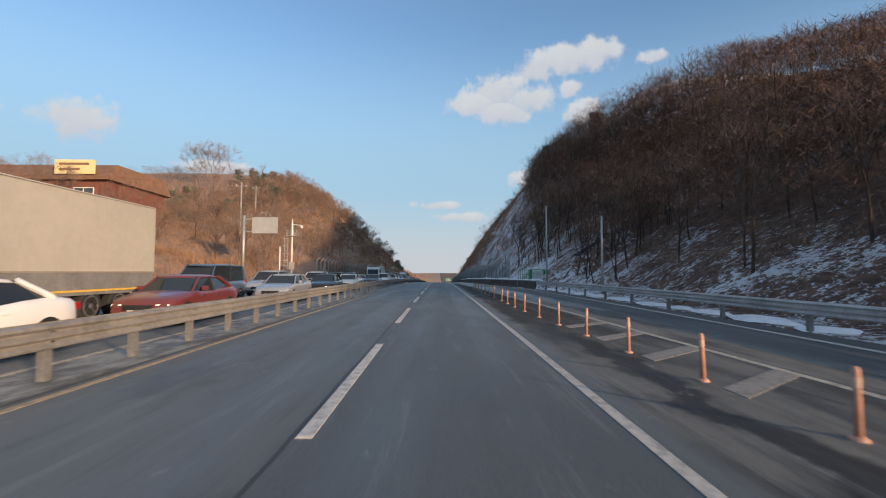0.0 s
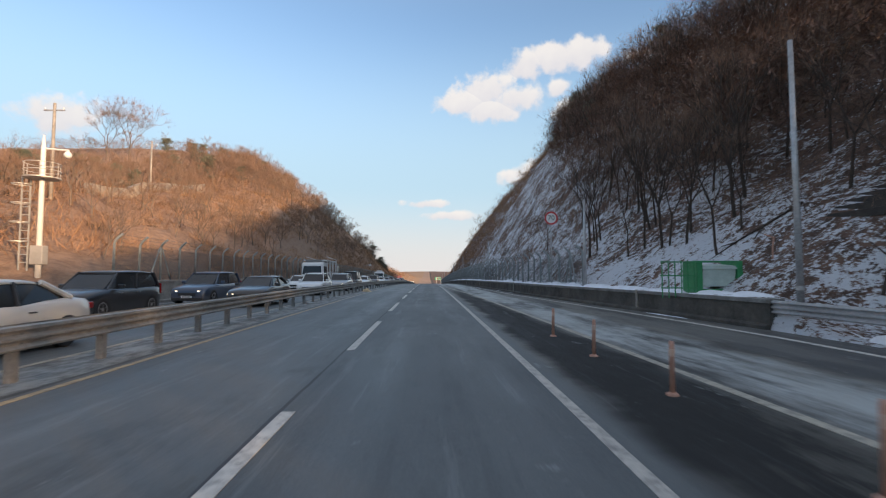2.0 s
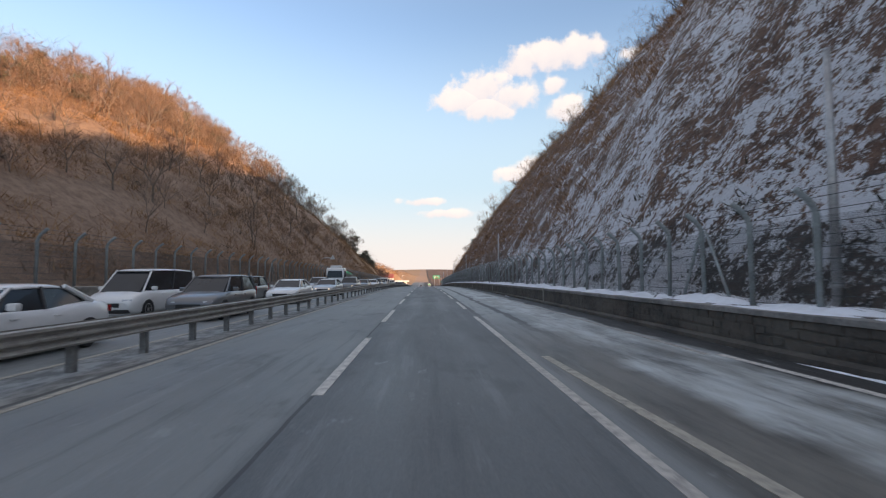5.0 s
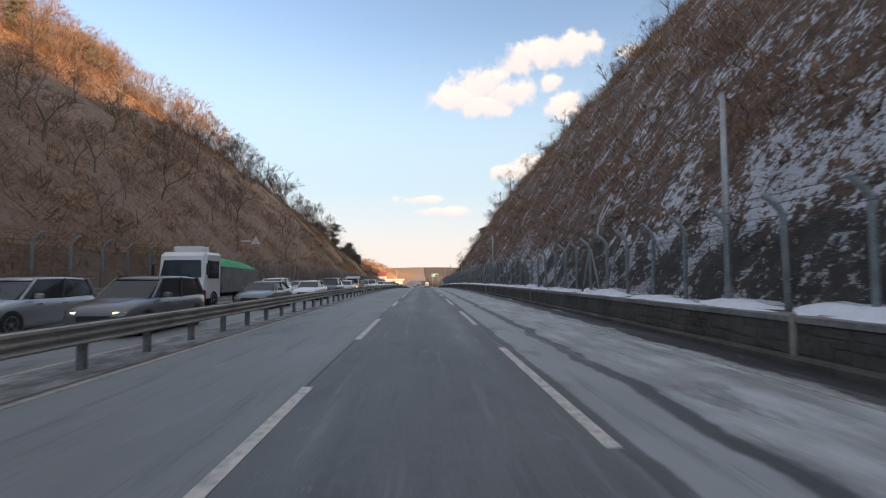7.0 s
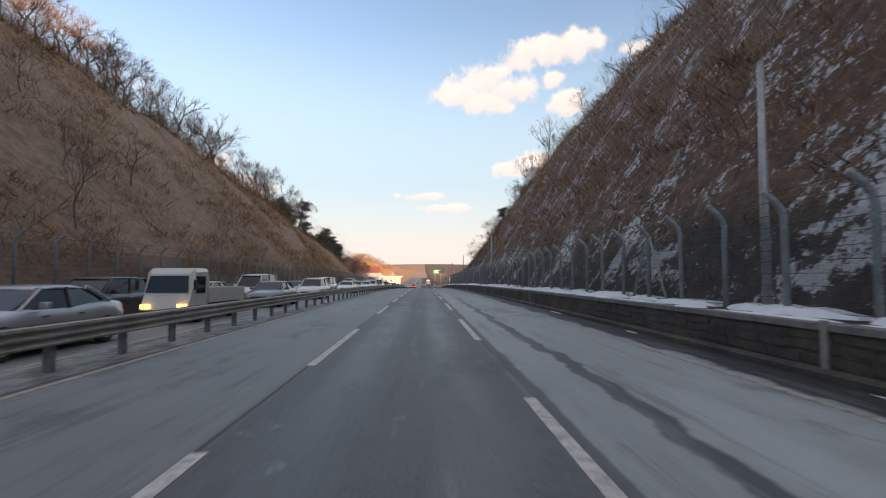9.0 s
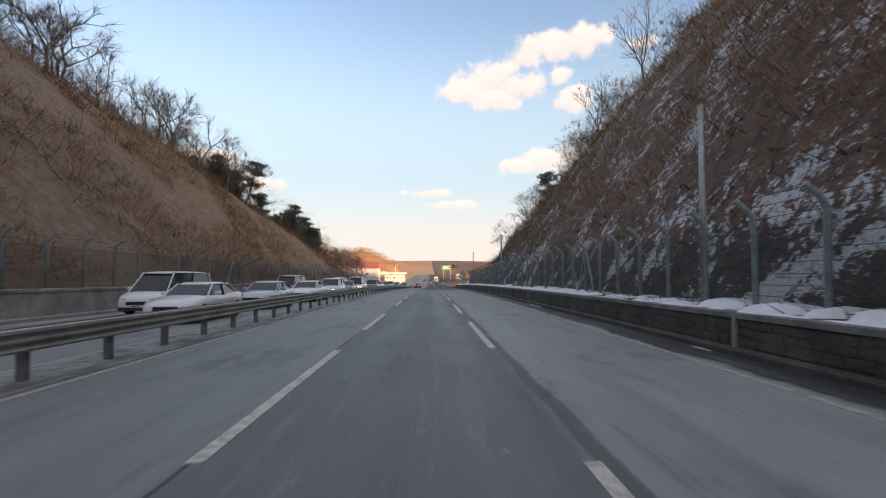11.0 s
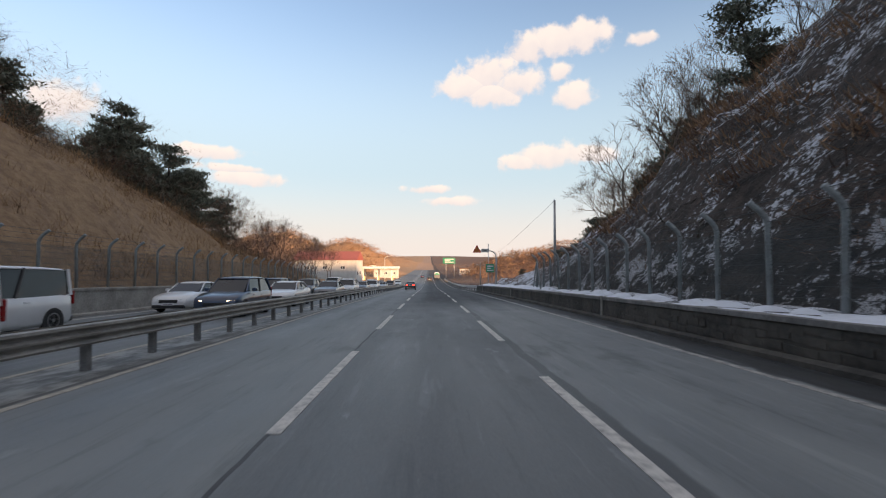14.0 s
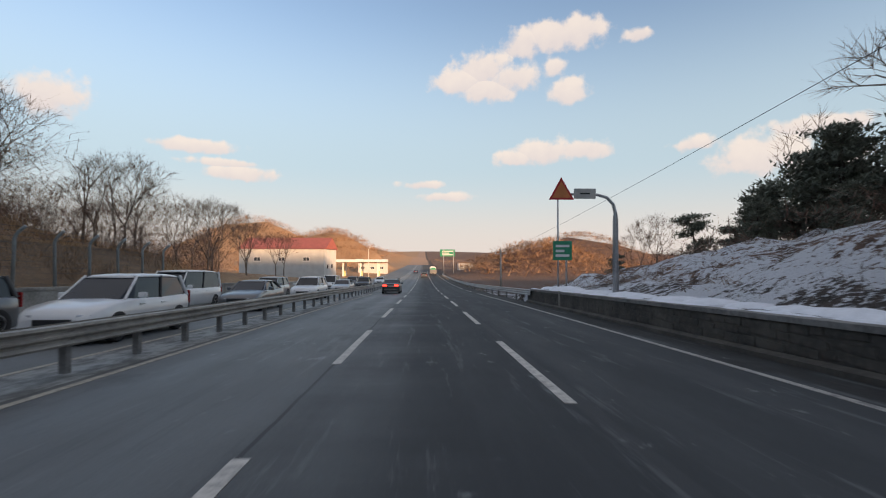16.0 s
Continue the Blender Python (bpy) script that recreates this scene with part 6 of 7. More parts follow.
for kind, colour, lane, nose, lit in QUEUE:
    is_truck = kind in ("box", "carrier", "tipper", "small")
    length = {"box": 10.8, "carrier": 8.6, "tipper": 8.0, "small": 5.1}[kind] if is_truck else STYLES[kind]["L"]
    y = nose + length / 2
    x = LANES[lane] + q.uniform(-0.15, 0.15)
    m = pose(x, y, zr(y) + 0.004, math.degrees(atan2(zr(y + 1.5) - zr(y - 1.5), 3)) * -1, 0, 180 + q.uniform(-0.8, 0.8))
    key = (kind, colour, lit)
    if key in models:
        ob = copy_thing(models[key], m)
    else:
        ob = truck(kind, PAINT[colour], bool(lit)) if is_truck else car(kind, colour, bool(lit))
        ob.matrix_basis = m
        models[key] = ob
    if is_truck:
        words = {"box": "lorry with a cream cargo box in the far lanes", "carrier": "white vehicle recovery lorry with an open upper deck", "tipper": "white lorry with a green tarpaulin over its load",
                 "small": "beige light truck with an open bed in the queue"}[kind]
        tagged(ob, words, "truck", "traffic in the far lanes")
    else:
        tagged(ob, TINT[colour] + " " + WORDS[kind] + (" with lit headlamps" if lit else "") + " queueing in the far lanes", "car", "traffic in the far lanes")

lead = car("sedan", "black", False, True)
y = 351.5
lead.matrix_basis = pose(-3.45, y, zr(y) + 0.004, math.degrees(atan2(zr(y + 1.5) - zr(y - 1.5), 3)), 0, 0)
tagged(lead, "black sedan with lit tail lamps in the fast lane", "car", "traffic ahead")
for kind, colour, x, y in (("suv", "grey", 0.1, 452), ("tipper", "white", 3.4, 478), ("sedan", "navy", -3.4, 505)):
    m = pose(x, y, zr(y) + 0.004, math.degrees(atan2(zr(y + 1.5) - zr(y - 1.5), 3)), 0, 0)
    key = (kind, colour, 0)
    if key in models:
        ob = copy_thing(models[key], m)
    elif kind == "tipper":
        ob = truck(kind, PAINT[colour])
        ob.matrix_basis = m
    else:
        ob = car(kind, colour)
        ob.matrix_basis = m
    tagged(ob, ("white lorry with a green tarpaulin" if kind == "tipper" else TINT[colour] + " " + WORDS[kind]) + " driving far ahead down the road", "truck" if kind == "tipper" else "car", "traffic ahead")


# ---------------------------------------------------------------- signs and masts
M_SIGNBACK = plain("sign_back_aluminium", (0.46, 0.45, 0.42), 0.5, 0.4, 0.12, 1.5)
M_SIGNWHITE = plain("sign_white", (0.72, 0.72, 0.70), 0.45, 0, 0.06)
M_SIGNRED = plain("sign_red", (0.55, 0.03, 0.03), 0.45, 0, 0.08)
M_SIGNGREEN = plain("sign_green", (0.02, 0.26, 0.14), 0.45, 0, 0.1)
M_SIGNBLACK = plain("sign_black", (0.02, 0.02, 0.02), 0.5, 0, 0.1)
M_WARN = plain("warning_orange", (0.62, 0.20, 0.06), 0.45, 0, 0.15, 3)
M_FADEDBAND = plain("worn_band", (0.52, 0.34, 0.26), 0.5, 0, 0.15, 6)
M_GREENPLASTIC = plain("green_plastic", (0.03, 0.22, 0.08), 0.5, 0, 0.2, 3)


def delineator(x, y):
    d = thing("delineator_post", x, y, zr(y), "faded orange flexible delineator post on the hatched gore", "bollard", "delineator posts beside the ramp", q.uniform(0, 90), q.uniform(-4, 4))
    bm = bmesh.new()
    tube(bm, [(0, 0, 0.03), (0, 0, 0.66), (0, 0, 0.70)], [0.038, 0.034, 0.026], 10)
    part("tube", bm, M_ORANGE, d, smooth=True)
    bm = bmesh.new()
    tube(bm, [(0, 0, -0.01), (0, 0, 0.02), (0, 0, 0.04)], [0.085, 0.08, 0.05], 12)
    part("foot", bm, M_ORANGE, d)
    bm = bmesh.new()
    tube(bm, [(0, 0, 0.5), (0, 0, 0.6)], 0.0375, 10)
    part("band", bm, M_FADEDBAND, d, "worn reflective band")
    return d


for y in [4.6 + 2.45 * k for k in range(10)] + [30.4 + 2.9 * k for k in range(7)]:
    delineator(float(np.interp(y, [4, 10, 20, 30, 48], [3.7, 3.4, 3.1, 3.2, 3.1])), y)


def gantry_sign():
    """The back of a direction board on a post beside the far lanes."""
    x, y = -20.9, 50.0
    s = thing("direction_sign", x, y, land(x, y), "direction board seen from behind on a tall grey post", "road sign")
    base = zr(y) - land(x, y)
    bm = bmesh.new()
    tube(bm, [(0, 0, -0.4), (0, 0, base + 7.6)], [0.16, 0.12], 12)
    part("post", bm, M_GALV, s, smooth=True)
    for z in (5.9, 7.2):
        bm = bmesh.new()
        tube(bm, [(0, 0, base + z), (3.4, 0, base + z)], 0.06, 8)
        part("arm", bm, M_GALV, s)
    bm = bmesh.new()
    box(bm, 0.9, 3.6, -0.12, -0.08, base + 5.7, base + 7.4, 0.01)
    board = part("board", bm, M_SIGNBACK, s, "bare aluminium back of the board")
    for z0, z1, x0, x1 in ((5.7, 5.76, 0.9, 3.6), (7.34, 7.4, 0.9, 3.6), (5.76, 7.34, 0.9, 0.96), (5.76, 7.34, 3.54, 3.6), (5.76, 7.34, 3.1, 3.15)):
        bm = bmesh.new()
        box(bm, x0, x1, -0.16, -0.12, base + z0, base + z1)
        part("stiffener", bm, M_SIGNBACK, board)


gantry_sign()


def camera_mast():
    x, y = -18.6, 59.0
    s = thing("camera_mast", x, y, land(x, y), "white steel mast with a traffic camera on an arm", "mast")
    bm = bmesh.new()
    tube(bm, [(0, 0, -0.4), (0, 0, 6.1), (0, 0, 6.75)], [0.13, 0.10, 0.04], 12)
    part("post", bm, M_SIGNWHITE, s, smooth=True)
    bm = bmesh.new()
    tube(bm, [(0, 0, 6.1), (1.2, 0, 6.0)], 0.045, 8)
    arm = part("arm", bm, M_SIGNWHITE, s)
    bm = bmesh.new()
    bmesh.ops.create_uvsphere(bm, u_segments=12, v_segments=8, radius=0.17, matrix=Matrix.Translation((1.15, 0, 5.78)))
    tube(bm, [(1.15, 0, 5.98), (1.15, 0, 5.86)], [0.05, 0.14], 10)
    part("camera_housing", bm, M_SIGNWHITE, arm, "white camera dome", smooth=True)
    bm = bmesh.new()
    box(bm, -0.3, 0.3, -0.18, 0.18, 0.5, 1.4, 0.03)
    part("control_box", bm, M_SIGNBACK, s)
    for dx in (-0.92, -0.52):
        bm = bmesh.new()
        box(bm, dx - 0.025, dx + 0.025, -0.03, 0.03, 0.2, 4.7)
        part("ladder_rail", bm, M_SIGNBACK, s)
    for k in range(11):
        bm = bmesh.new()
        tube(bm, [(-0.92, 0, 0.6 + k * 0.38), (-0.52, 0, 0.6 + k * 0.38)], 0.018, 6)
        part("rung", bm, M_SIGNBACK, s)
    for k in range(4):
        bm = bmesh.new()
        tube(bm, [(-0.72 + 0.36 * cos(a), -0.3 + 0.36 * sin(a), 1.6 + k * 0.9) for a in (pi * j / 8 for j in range(17))], 0.025, 6)
        part("safety_hoop", bm, M_SIGNBACK, s)
    bm = bmesh.new()
    tube(bm, [(0, 0, 4.62), (0, 0, 4.68)], [0.75, 0.75], 16)
    part("platform", bm, M_SIGNBACK, s)
    for z in (5.0, 5.35):
        bm = bmesh.new()
        tube(bm, [(0.73 * cos(a), 0.73 * sin(a), z) for a in (pi * j / 8 for j in range(17))], 0.02, 6)
        part("platform_rail", bm, M_SIGNBACK, s)
    for j in range(6):
        bm = bmesh.new()
        tube(bm, [(0.73 * cos(pi * j / 3), 0.73 * sin(pi * j / 3), 4.65), (0.73 * cos(pi * j / 3), 0.73 * sin(pi * j / 3), 5.35)], 0.018, 6)
        part("baluster", bm, M_SIGNBACK, s)
    p = thing("marker_post", -18.9, 55.5, land(-18.9, 55.5), "plain white steel post beside the far lanes", "post")
    bm = bmesh.new()
    tube(bm, [(0, 0, -0.3), (0, 0, 3.8)], [0.08, 0.07], 10)
    part("shaft", bm, M_SIGNWHITE, p, smooth=True)
    bm = bmesh.new()
    tube(bm, [(0, 0, 3.8), (0, 0, 3.9)], [0.09, 0.05], 10)
    part("cap", bm, M_SIGNWHITE, p)


camera_mast()


def text_mesh(name, words, size, material, parent, m, label=""):
    cu = bpy.data.curves.new(name, "FONT")
    cu.body, cu.size, cu.align_x, cu.align_y, cu.extrude = words, size, "CENTER", "CENTER", 0.004
    tmp = bpy.data.objects.new(name, cu)
    scene.collection.objects.link(tmp)
    me = bpy.data.meshes.new_from_object(tmp.evaluated_get(bpy.context.evaluated_depsgraph_get()))
    bpy.data.objects.remove(tmp)
    me.materials.clear()
    me.materials.append(material)
    ob = new(name, me)
    ob.parent = parent
    ob.matrix_basis = m
    if label:
        ob["label"] = label
    return ob


def disc(bm, rad, y0, y1, z, inner=0.0, n=28):
    """A flat round plate facing -y, or a ring of it."""
    a = [[bm.verts.new((cos(2 * pi * j / n) * r0, yy, z + sin(2 * pi * j / n) * r0)) for j in range(n)] for yy, r0 in ((y0, rad), (y1, rad))]
    for j in range(n):
        bm.faces.new((a[0][j], a[0][(j + 1) % n], a[1][(j + 1) % n], a[1][j]))
    if inner:
        b = [bm.verts.new((cos(2 * pi * j / n) * inner, y0, z + sin(2 * pi * j / n) * inner)) for j in range(n)]
        for j in range(n):
            bm.faces.new((a[0][j], a[0][(j + 1) % n], b[(j + 1) % n], b[j]))
    else:
        bm.faces.new(a[0])
    if not inner:
        bm.faces.new(a[1][::-1])


def speed_sign():
    x, y = 8.25, 67.5
    g = land(x, y)
    s = thing("speed_limit_sign", x, y, g, "round speed limit sign with a red rim on a post", "road sign")
    z = zr(y) + 5.35 - g
    bm = bmesh.new()
    tube(bm, [(0, 0.08, -0.3), (0, 0.08, z + 0.4)], 0.045, 10)
    part("post", bm, M_GALV, s, smooth=True)
    bm = bmesh.new()
    disc(bm, 0.45, 0.0, 0.02, z)
    face = part("plate", bm, M_SIGNWHITE, s, "white round plate")
    bm = bmesh.new()
    disc(bm, 0.45, -0.006, -0.001, z, 0.345)
    part("rim", bm, M_SIGNRED, face, "red rim")
    text_mesh("figures", "70", 0.48, M_SIGNBLACK, face, pose(0, -0.006, z, 90, 0, 0))


speed_sign()


def warning_arm():
    x, y = 7.75, 320.0
    g = land(x, y)
    s = thing("warning_sign", x, y, g, "triangular warning sign hung from a curved steel arm", "road sign")
    top = zr(300.8) + 1.6 + 2.55 - g
    bm = bmesh.new()
    pts = [(0, 0, -0.4), (0, 0, top - 1.0)] + [(-0.75 + 0.75 * cos(a), 0, top - 0.75 + 0.75 * sin(a)) for a in (0.0, 0.5, 1.0, 1.57)] + [(-2.3, 0, top + 0.02)]
    tube(bm, pts, [0.13, 0.11, 0.075, 0.07, 0.065, 0.06, 0.05], 10)
    part("curved_post", bm, M_GALV, s, smooth=True)
    bm = bmesh.new()
    tri = [(-1.95 - 0.53, top - 0.22), (-1.95 + 0.53 - 0.02, top - 0.22), (-1.97, top + 0.7)]
    for yy in (-0.10, -0.07):
        for tx, tz in tri:
            bm.verts.new((tx - 0.3, yy, tz))
    bm.verts.ensure_lookup_table()
    v = bm.verts
    bm.faces.new((v[0], v[1], v[2]))
    bm.faces.new((v[5], v[4], v[3]))
    for a in range(3):
        bm.faces.new((v[a], v[(a + 1) % 3], v[(a + 1) % 3 + 3], v[a + 3]))
    plate = part("triangle_plate", bm, M_SIGNRED, s, "red-bordered warning triangle")
    bm = bmesh.new()
    cx, cz = -2.27, top + 0.08
    for yy in (-0.110, -0.102):
        for tx, tz in tri:
            bm.verts.new((cx + (tx - 0.3 - cx) * 0.74, yy, cz + (tz - cz) * 0.74))
    bm.verts.ensure_lookup_table()
    v = bm.verts
    bm.faces.new((v[0], v[1], v[2]))
    for a in range(3):
        bm.faces.new((v[a], v[(a + 1) % 3], v[(a + 1) % 3 + 3], v[a + 3]))
    part("triangle_face", bm, M_WARN, plate, "orange face")
    bm = bmesh.new()
    box(bm, -1.75, -0.85, -0.12, -0.06, top - 0.18, top + 0.24, 0.02)
    tab = part("text_plate", bm, M_SIGNBACK, s, "grey plate with a dark bar")
    bm = bmesh.new()
    box(bm, -1.5, -1.1, -0.128, -0.121, top + 0.0, top + 0.06)
    part("text_bar", bm, M_SIGNBLACK, tab)


warning_arm()


def far_warning():
    """A triangular sign for the far lanes, seen from behind, on a bent pole above the fence."""
    x, y = -19.9, 181.3
    g = land(x, y)
    s = thing("warning_sign", x, y, g, "back of a triangular warning sign on a bent pole", "road sign")
    top = zr(y) + 5.6 - g
    bm = bmesh.new()
    tube(bm, [(0, 0, -0.5), (0, 0, top - 0.7), (0.12, 0, top - 0.25), (0.5, 0, top), (2.55, 0, top + 0.05)], [0.07, 0.065, 0.055, 0.05, 0.045], 10)
    part("curved_post", bm, M_GALV, s, smooth=True)
    bm = bmesh.new()
    for yy in (-0.02, 0.02):
        for tx, tz in ((1.75, -0.22), (2.7, -0.22), (2.22, 0.62)):
            bm.verts.new((tx, yy, top + tz))
    bm.verts.ensure_lookup_table()
    v = bm.verts
    bm.faces.new((v[0], v[1], v[2]))
    bm.faces.new((v[5], v[4], v[3]))
    for a in range(3):
        bm.faces.new((v[a], v[(a + 1) % 3], v[(a + 1) % 3 + 3], v[a + 3]))
    plate = part("triangle_plate", bm, M_SIGNWHITE, s, "pale metal back of the triangle")
    for tz in (-0.1, 0.2):
        bm = bmesh.new()
        box(bm, 2.02, 2.42, -0.06, -0.02, top + tz - 0.03, top + tz + 0.03)
        part("clamp", bm, M_GALV, plate)
    bm = bmesh.new()
    box(bm, 0.75, 1.72, -0.03, 0.03, top + 0.06, top + 0.16, 0.01)
    part("cross_bar", bm, M_SIGNWHITE, s, "pale bar along the arm")


far_warning()


def board_sign(x, y, wide, high, low, posts, label, pole_top=None):
    g = land(x, y)
    z = zr(y) - g + low
    s = thing("guide_sign", x, y, g, label, "road sign")
    for dx in posts:
        bm = bmesh.new()
        tube(bm, [(dx, 0.06, -0.4), (dx, 0.06, (pole_top or z + high) if dx == posts[0] else z + high)], 0.05 if wide < 2 else 0.14, 8)
        part("post", bm, M_GALV, s, smooth=True)
    bm = bmesh.new()
    box(bm, -wide / 2, wide / 2, -0.03, 0.0, z, z + high, 0.01)
    b = part("board", bm, M_SIGNGREEN, s, "green board")
    for f in (0.68, 0.42, 0.18):
        bm = bmesh.new()
        box(bm, -wide * 0.36, wide * (0.36 if f != 0.42 else 0.1), -0.038, -0.031, z + high * f, z + high * (f + 0.13))
        part("text_bar", bm, M_SIGNWHITE, b, "white bar of lettering")
    return s


board_sign(8.2, 329, 1.15, 1.15, 2.6, (-0.25, 0.25), "small green guide sign on two thin posts", 5.6)
board_sign(9.5, 492, 6.0, 2.8, 7.2, (-1.5, 2.4), "large green overhead guide sign far down the road")


M_PALEBIN = plain("pale_bin_plastic", (0.42, 0.50, 0.46), 0.5, 0, 0.15, 2)
M_TIMBER = plain("dark_weathered_timber", (0.05, 0.042, 0.036), 0.9, 0, 0.35, 3, 0.4)


def grit_box():
    x, y = 10.7, 53.5
    s = thing("grit_box", x, y, land(x, y) - 0.05, "pale sand bin in a green steel roadside frame", "box")
    bm = bmesh.new()
    loft(bm, [[(-0.6, -0.4, 0.2), (-0.62, -0.45, 0.85), (0.62, -0.45, 0.85), (0.6, -0.4, 0.2)], [(-0.6, 0.4, 0.2), (-0.62, 0.45, 0.85), (0.62, 0.45, 0.85), (0.6, 0.4, 0.2)]])
    part("bin", bm, M_PALEBIN, s)
    bm = bmesh.new()
    loft(bm, [[(-0.66, -0.5, 0.85), (-0.6, -0.45, 0.97), (0.6, -0.45, 0.97), (0.66, -0.5, 0.85)], [(-0.66, 0.5, 0.85), (-0.6, 0.4, 1.04), (0.6, 0.4, 1.04), (0.66, 0.5, 0.85)]])
    part("lid", bm, M_PALEBIN, s)
    for k in (-1, 1):
        bm = bmesh.new()
        box(bm, k * 0.76 - 0.11, k * 0.76 + 0.11, -0.5, 0.5, -0.1, 1.15, 0.03)
        part("side_panel", bm, M_GREENPLASTIC, s)
    for z in (0.04, 1.08):
        bm = bmesh.new()
        box(bm, -0.65, 0.65, -0.5, -0.44, z, z + 0.07, 0.015)
        part("cross_bar", bm, M_GREENPLASTIC, s)
    for k in range(6):
        bm = bmesh.new()
        tube(bm, [(-2.2 + k * 0.24, -0.55, -0.2), (-2.2 + k * 0.24, -0.55, 1.15)], 0.022, 6)
        part("rail_post", bm, M_GREENPLASTIC, s)
    for z in (0.15, 0.6, 1.1):
        bm = bmesh.new()
        tube(bm, [(-2.25, -0.55, z), (-0.9, -0.55, z)], 0.022, 6)
        part("rail_bar", bm, M_GREENPLASTIC, s)


def marker_stakes():
    x, y = 12.4, 52.6
    s = thing("marker_stake", x, y, land(x, y), "bent orange marker stake standing in the snow", "stake")
    bm = bmesh.new()
    tube(bm, [(0, 0, -0.2), (0.02, 0, 0.45), (0.12, 0.05, 0.8)], 0.03, 7)
    part("stake", bm, M_ORANGE, s)
    bm = bmesh.new()
    tube(bm, [(0.11, 0.04, 0.76), (-0.2, 0.1, 0.9)], 0.025, 7)
    part("arm", bm, M_ORANGE, s)


def slope_steps():
    s = thing("slope_steps", 14.6, 51.5, land(14.6, 51.5), "dark timber steps climbing the snowy slope", "steps")
    for k in range(9):
        px = 14.6 + 0.42 * k
        z = land(px, 51.5 + 0.1 * k) - land(14.6, 51.5)
        bm = bmesh.new()
        box(bm, 0.42 * k - 0.13, 0.42 * k + 0.13, -1.1 + 0.1 * k, 1.1 + 0.1 * k, z - 0.15, z + 0.13, 0.02)
        part("tread", bm, M_TIMBER, s)


def fallen_branch(x, y, turn, long):
    s = thing("fallen_branch", x, y, land(x, y) + 0.06, "fallen dark branch lying on the snow", "branch")
    c, d = cos(turn), sin(turn)
    at = lambda t, o=0.0: (c * t - d * o, d * t + c * o, land(x + c * t - d * o, y + d * t + c * o) - land(x, y))
    bm = bmesh.new()
    tube(bm, [at(-long / 2), at(-long / 6, 0.08), at(long / 6, -0.05), at(long / 2, 0.1)], [0.05, 0.045, 0.035, 0.012], 6)
    part("bough", bm, M_BARK, s)
    for t, o in ((-0.1, 0.7), (0.2, -0.5)):
        bm = bmesh.new()
        tube(bm, [at(long * t), at(long * t + 0.5, o)], [0.04, 0.012], 5)
        part("twig", bm, M_BARK, s)


marker_stakes()
slope_steps()
for fx, fy, turn, long in ((13.4, 49.0, 0.5, 2.4), (13.6, 55.2, 2.7, 3.4), (16.5, 48.5, 0.2, 2.6), (14.0, 45.0, 1.0, 2.8)):
    fallen_branch(fx, fy, turn, long)
grit_box()


def cable(a, b, sag, label):
    pts = []
    for i in range(25):
        t = i / 24
        p = Vector(a).lerp(Vector(b), t)
        pts.append(p - Vector((0, 0, sag * 4 * t * (1 - t))))
    bm = bmesh.new()
    tube(bm, pts, 0.009, 5)
    return tagged(part("overhead_cable", bm, M_SIGNBLACK), label, "cable")


def utility_pole(x, y, high, cross=True):
    g = land(x, y)
    s = thing("utility_pole", x, y, g, "grey concrete utility pole with a crossarm", "pole", "utility poles")
    bm = bmesh.new()
    tube(bm, [(0, 0, -0.5), (0, 0, high)], [0.17, 0.11], 10)
    part("shaft", bm, M_CONC, s, smooth=True)
    bm = bmesh.new()
    box(bm, -0.9, 0.9, -0.05, 0.05, high - 0.7, high - 0.6)
    arm = part("crossarm", bm, M_GALV, s)
    for dx in (-0.8, 0.8):
        bm = bmesh.new()
        tube(bm, [(dx, 0, high - 0.6), (dx, 0, high - 0.4)], [0.05, 0.03], 8)
        part("insulator", bm, M_SIGNWHITE, arm)
    return Vector((x, y, g + high - 0.4))


tip = utility_pole(11.5, 372, 6.0)
cable((7.75, 294, land(7.75, 294) + 5.6), tip, 0.5, "thin black overhead cable along the verge")
utility_pole(-33, 78, 8.5)
utility_pole(-43, 110, 8.0)


# ---------------------------------------------------------------- buildings
M_RENDER = plain("pale_render", (0.55, 0.55, 0.53), 0.85, 0, 0.12, 0.8, 0.15)
M_REDROOF = plain("red_roof_sheet", (0.36, 0.10, 0.07), 0.6, 0.1, 0.2, 1.5, 0.1)
M_BRICK = plain("red_brown_brick", (0.17, 0.07, 0.05), 0.85, 0, 0.3, 2.5, 0.3)
M_ROOFBROWN = plain("brown_roof", (0.20, 0.11, 0.065), 0.8, 0, 0.25, 1.5, 0.2)
M_PANE = plain("window_pane", (0.06, 0.075, 0.09), 0.08, 0, 0.2, 2)
M_FRAME = plain("white_window_frame", (0.74, 0.74, 0.72), 0.5, 0, 0.06)
M_SIGNYELLOW = plain("sign_yellow", (0.72, 0.60, 0.30), 0.5, 0, 0.1, 2)


def add_window(parent, x, y, z, wide, high, out):
    """A framed window on a wall that faces -y."""
    bm = bmesh.new()
    for x0, x1, z0, z1 in ((-wide / 2, wide / 2, high - 0.09, high), (-wide / 2, wide / 2, 0, 0.09), (-wide / 2, -wide / 2 + 0.09, 0.09, high - 0.09), (wide / 2 - 0.09, wide / 2, 0.09, high - 0.09), (-0.04, 0.04, 0.09, high - 0.09)):
        box(bm, x + x0, x + x1, y - out, y + 0.02, z + z0, z + z1)
    w = part("window", bm, M_FRAME, parent)
    bm = bmesh.new()
    box(bm, x - wide / 2 + 0.05, x + wide / 2 - 0.05, y - 0.03, y + 0.01, z + 0.05, z + high - 0.05)
    part("pane", bm, M_PANE, w)
    bm = bmesh.new()
    box(bm, x - wide / 2 - 0.08, x + wide / 2 + 0.08, y - out - 0.06, y, z - 0.08, z)
    part("sill", bm, M_FRAME, w)


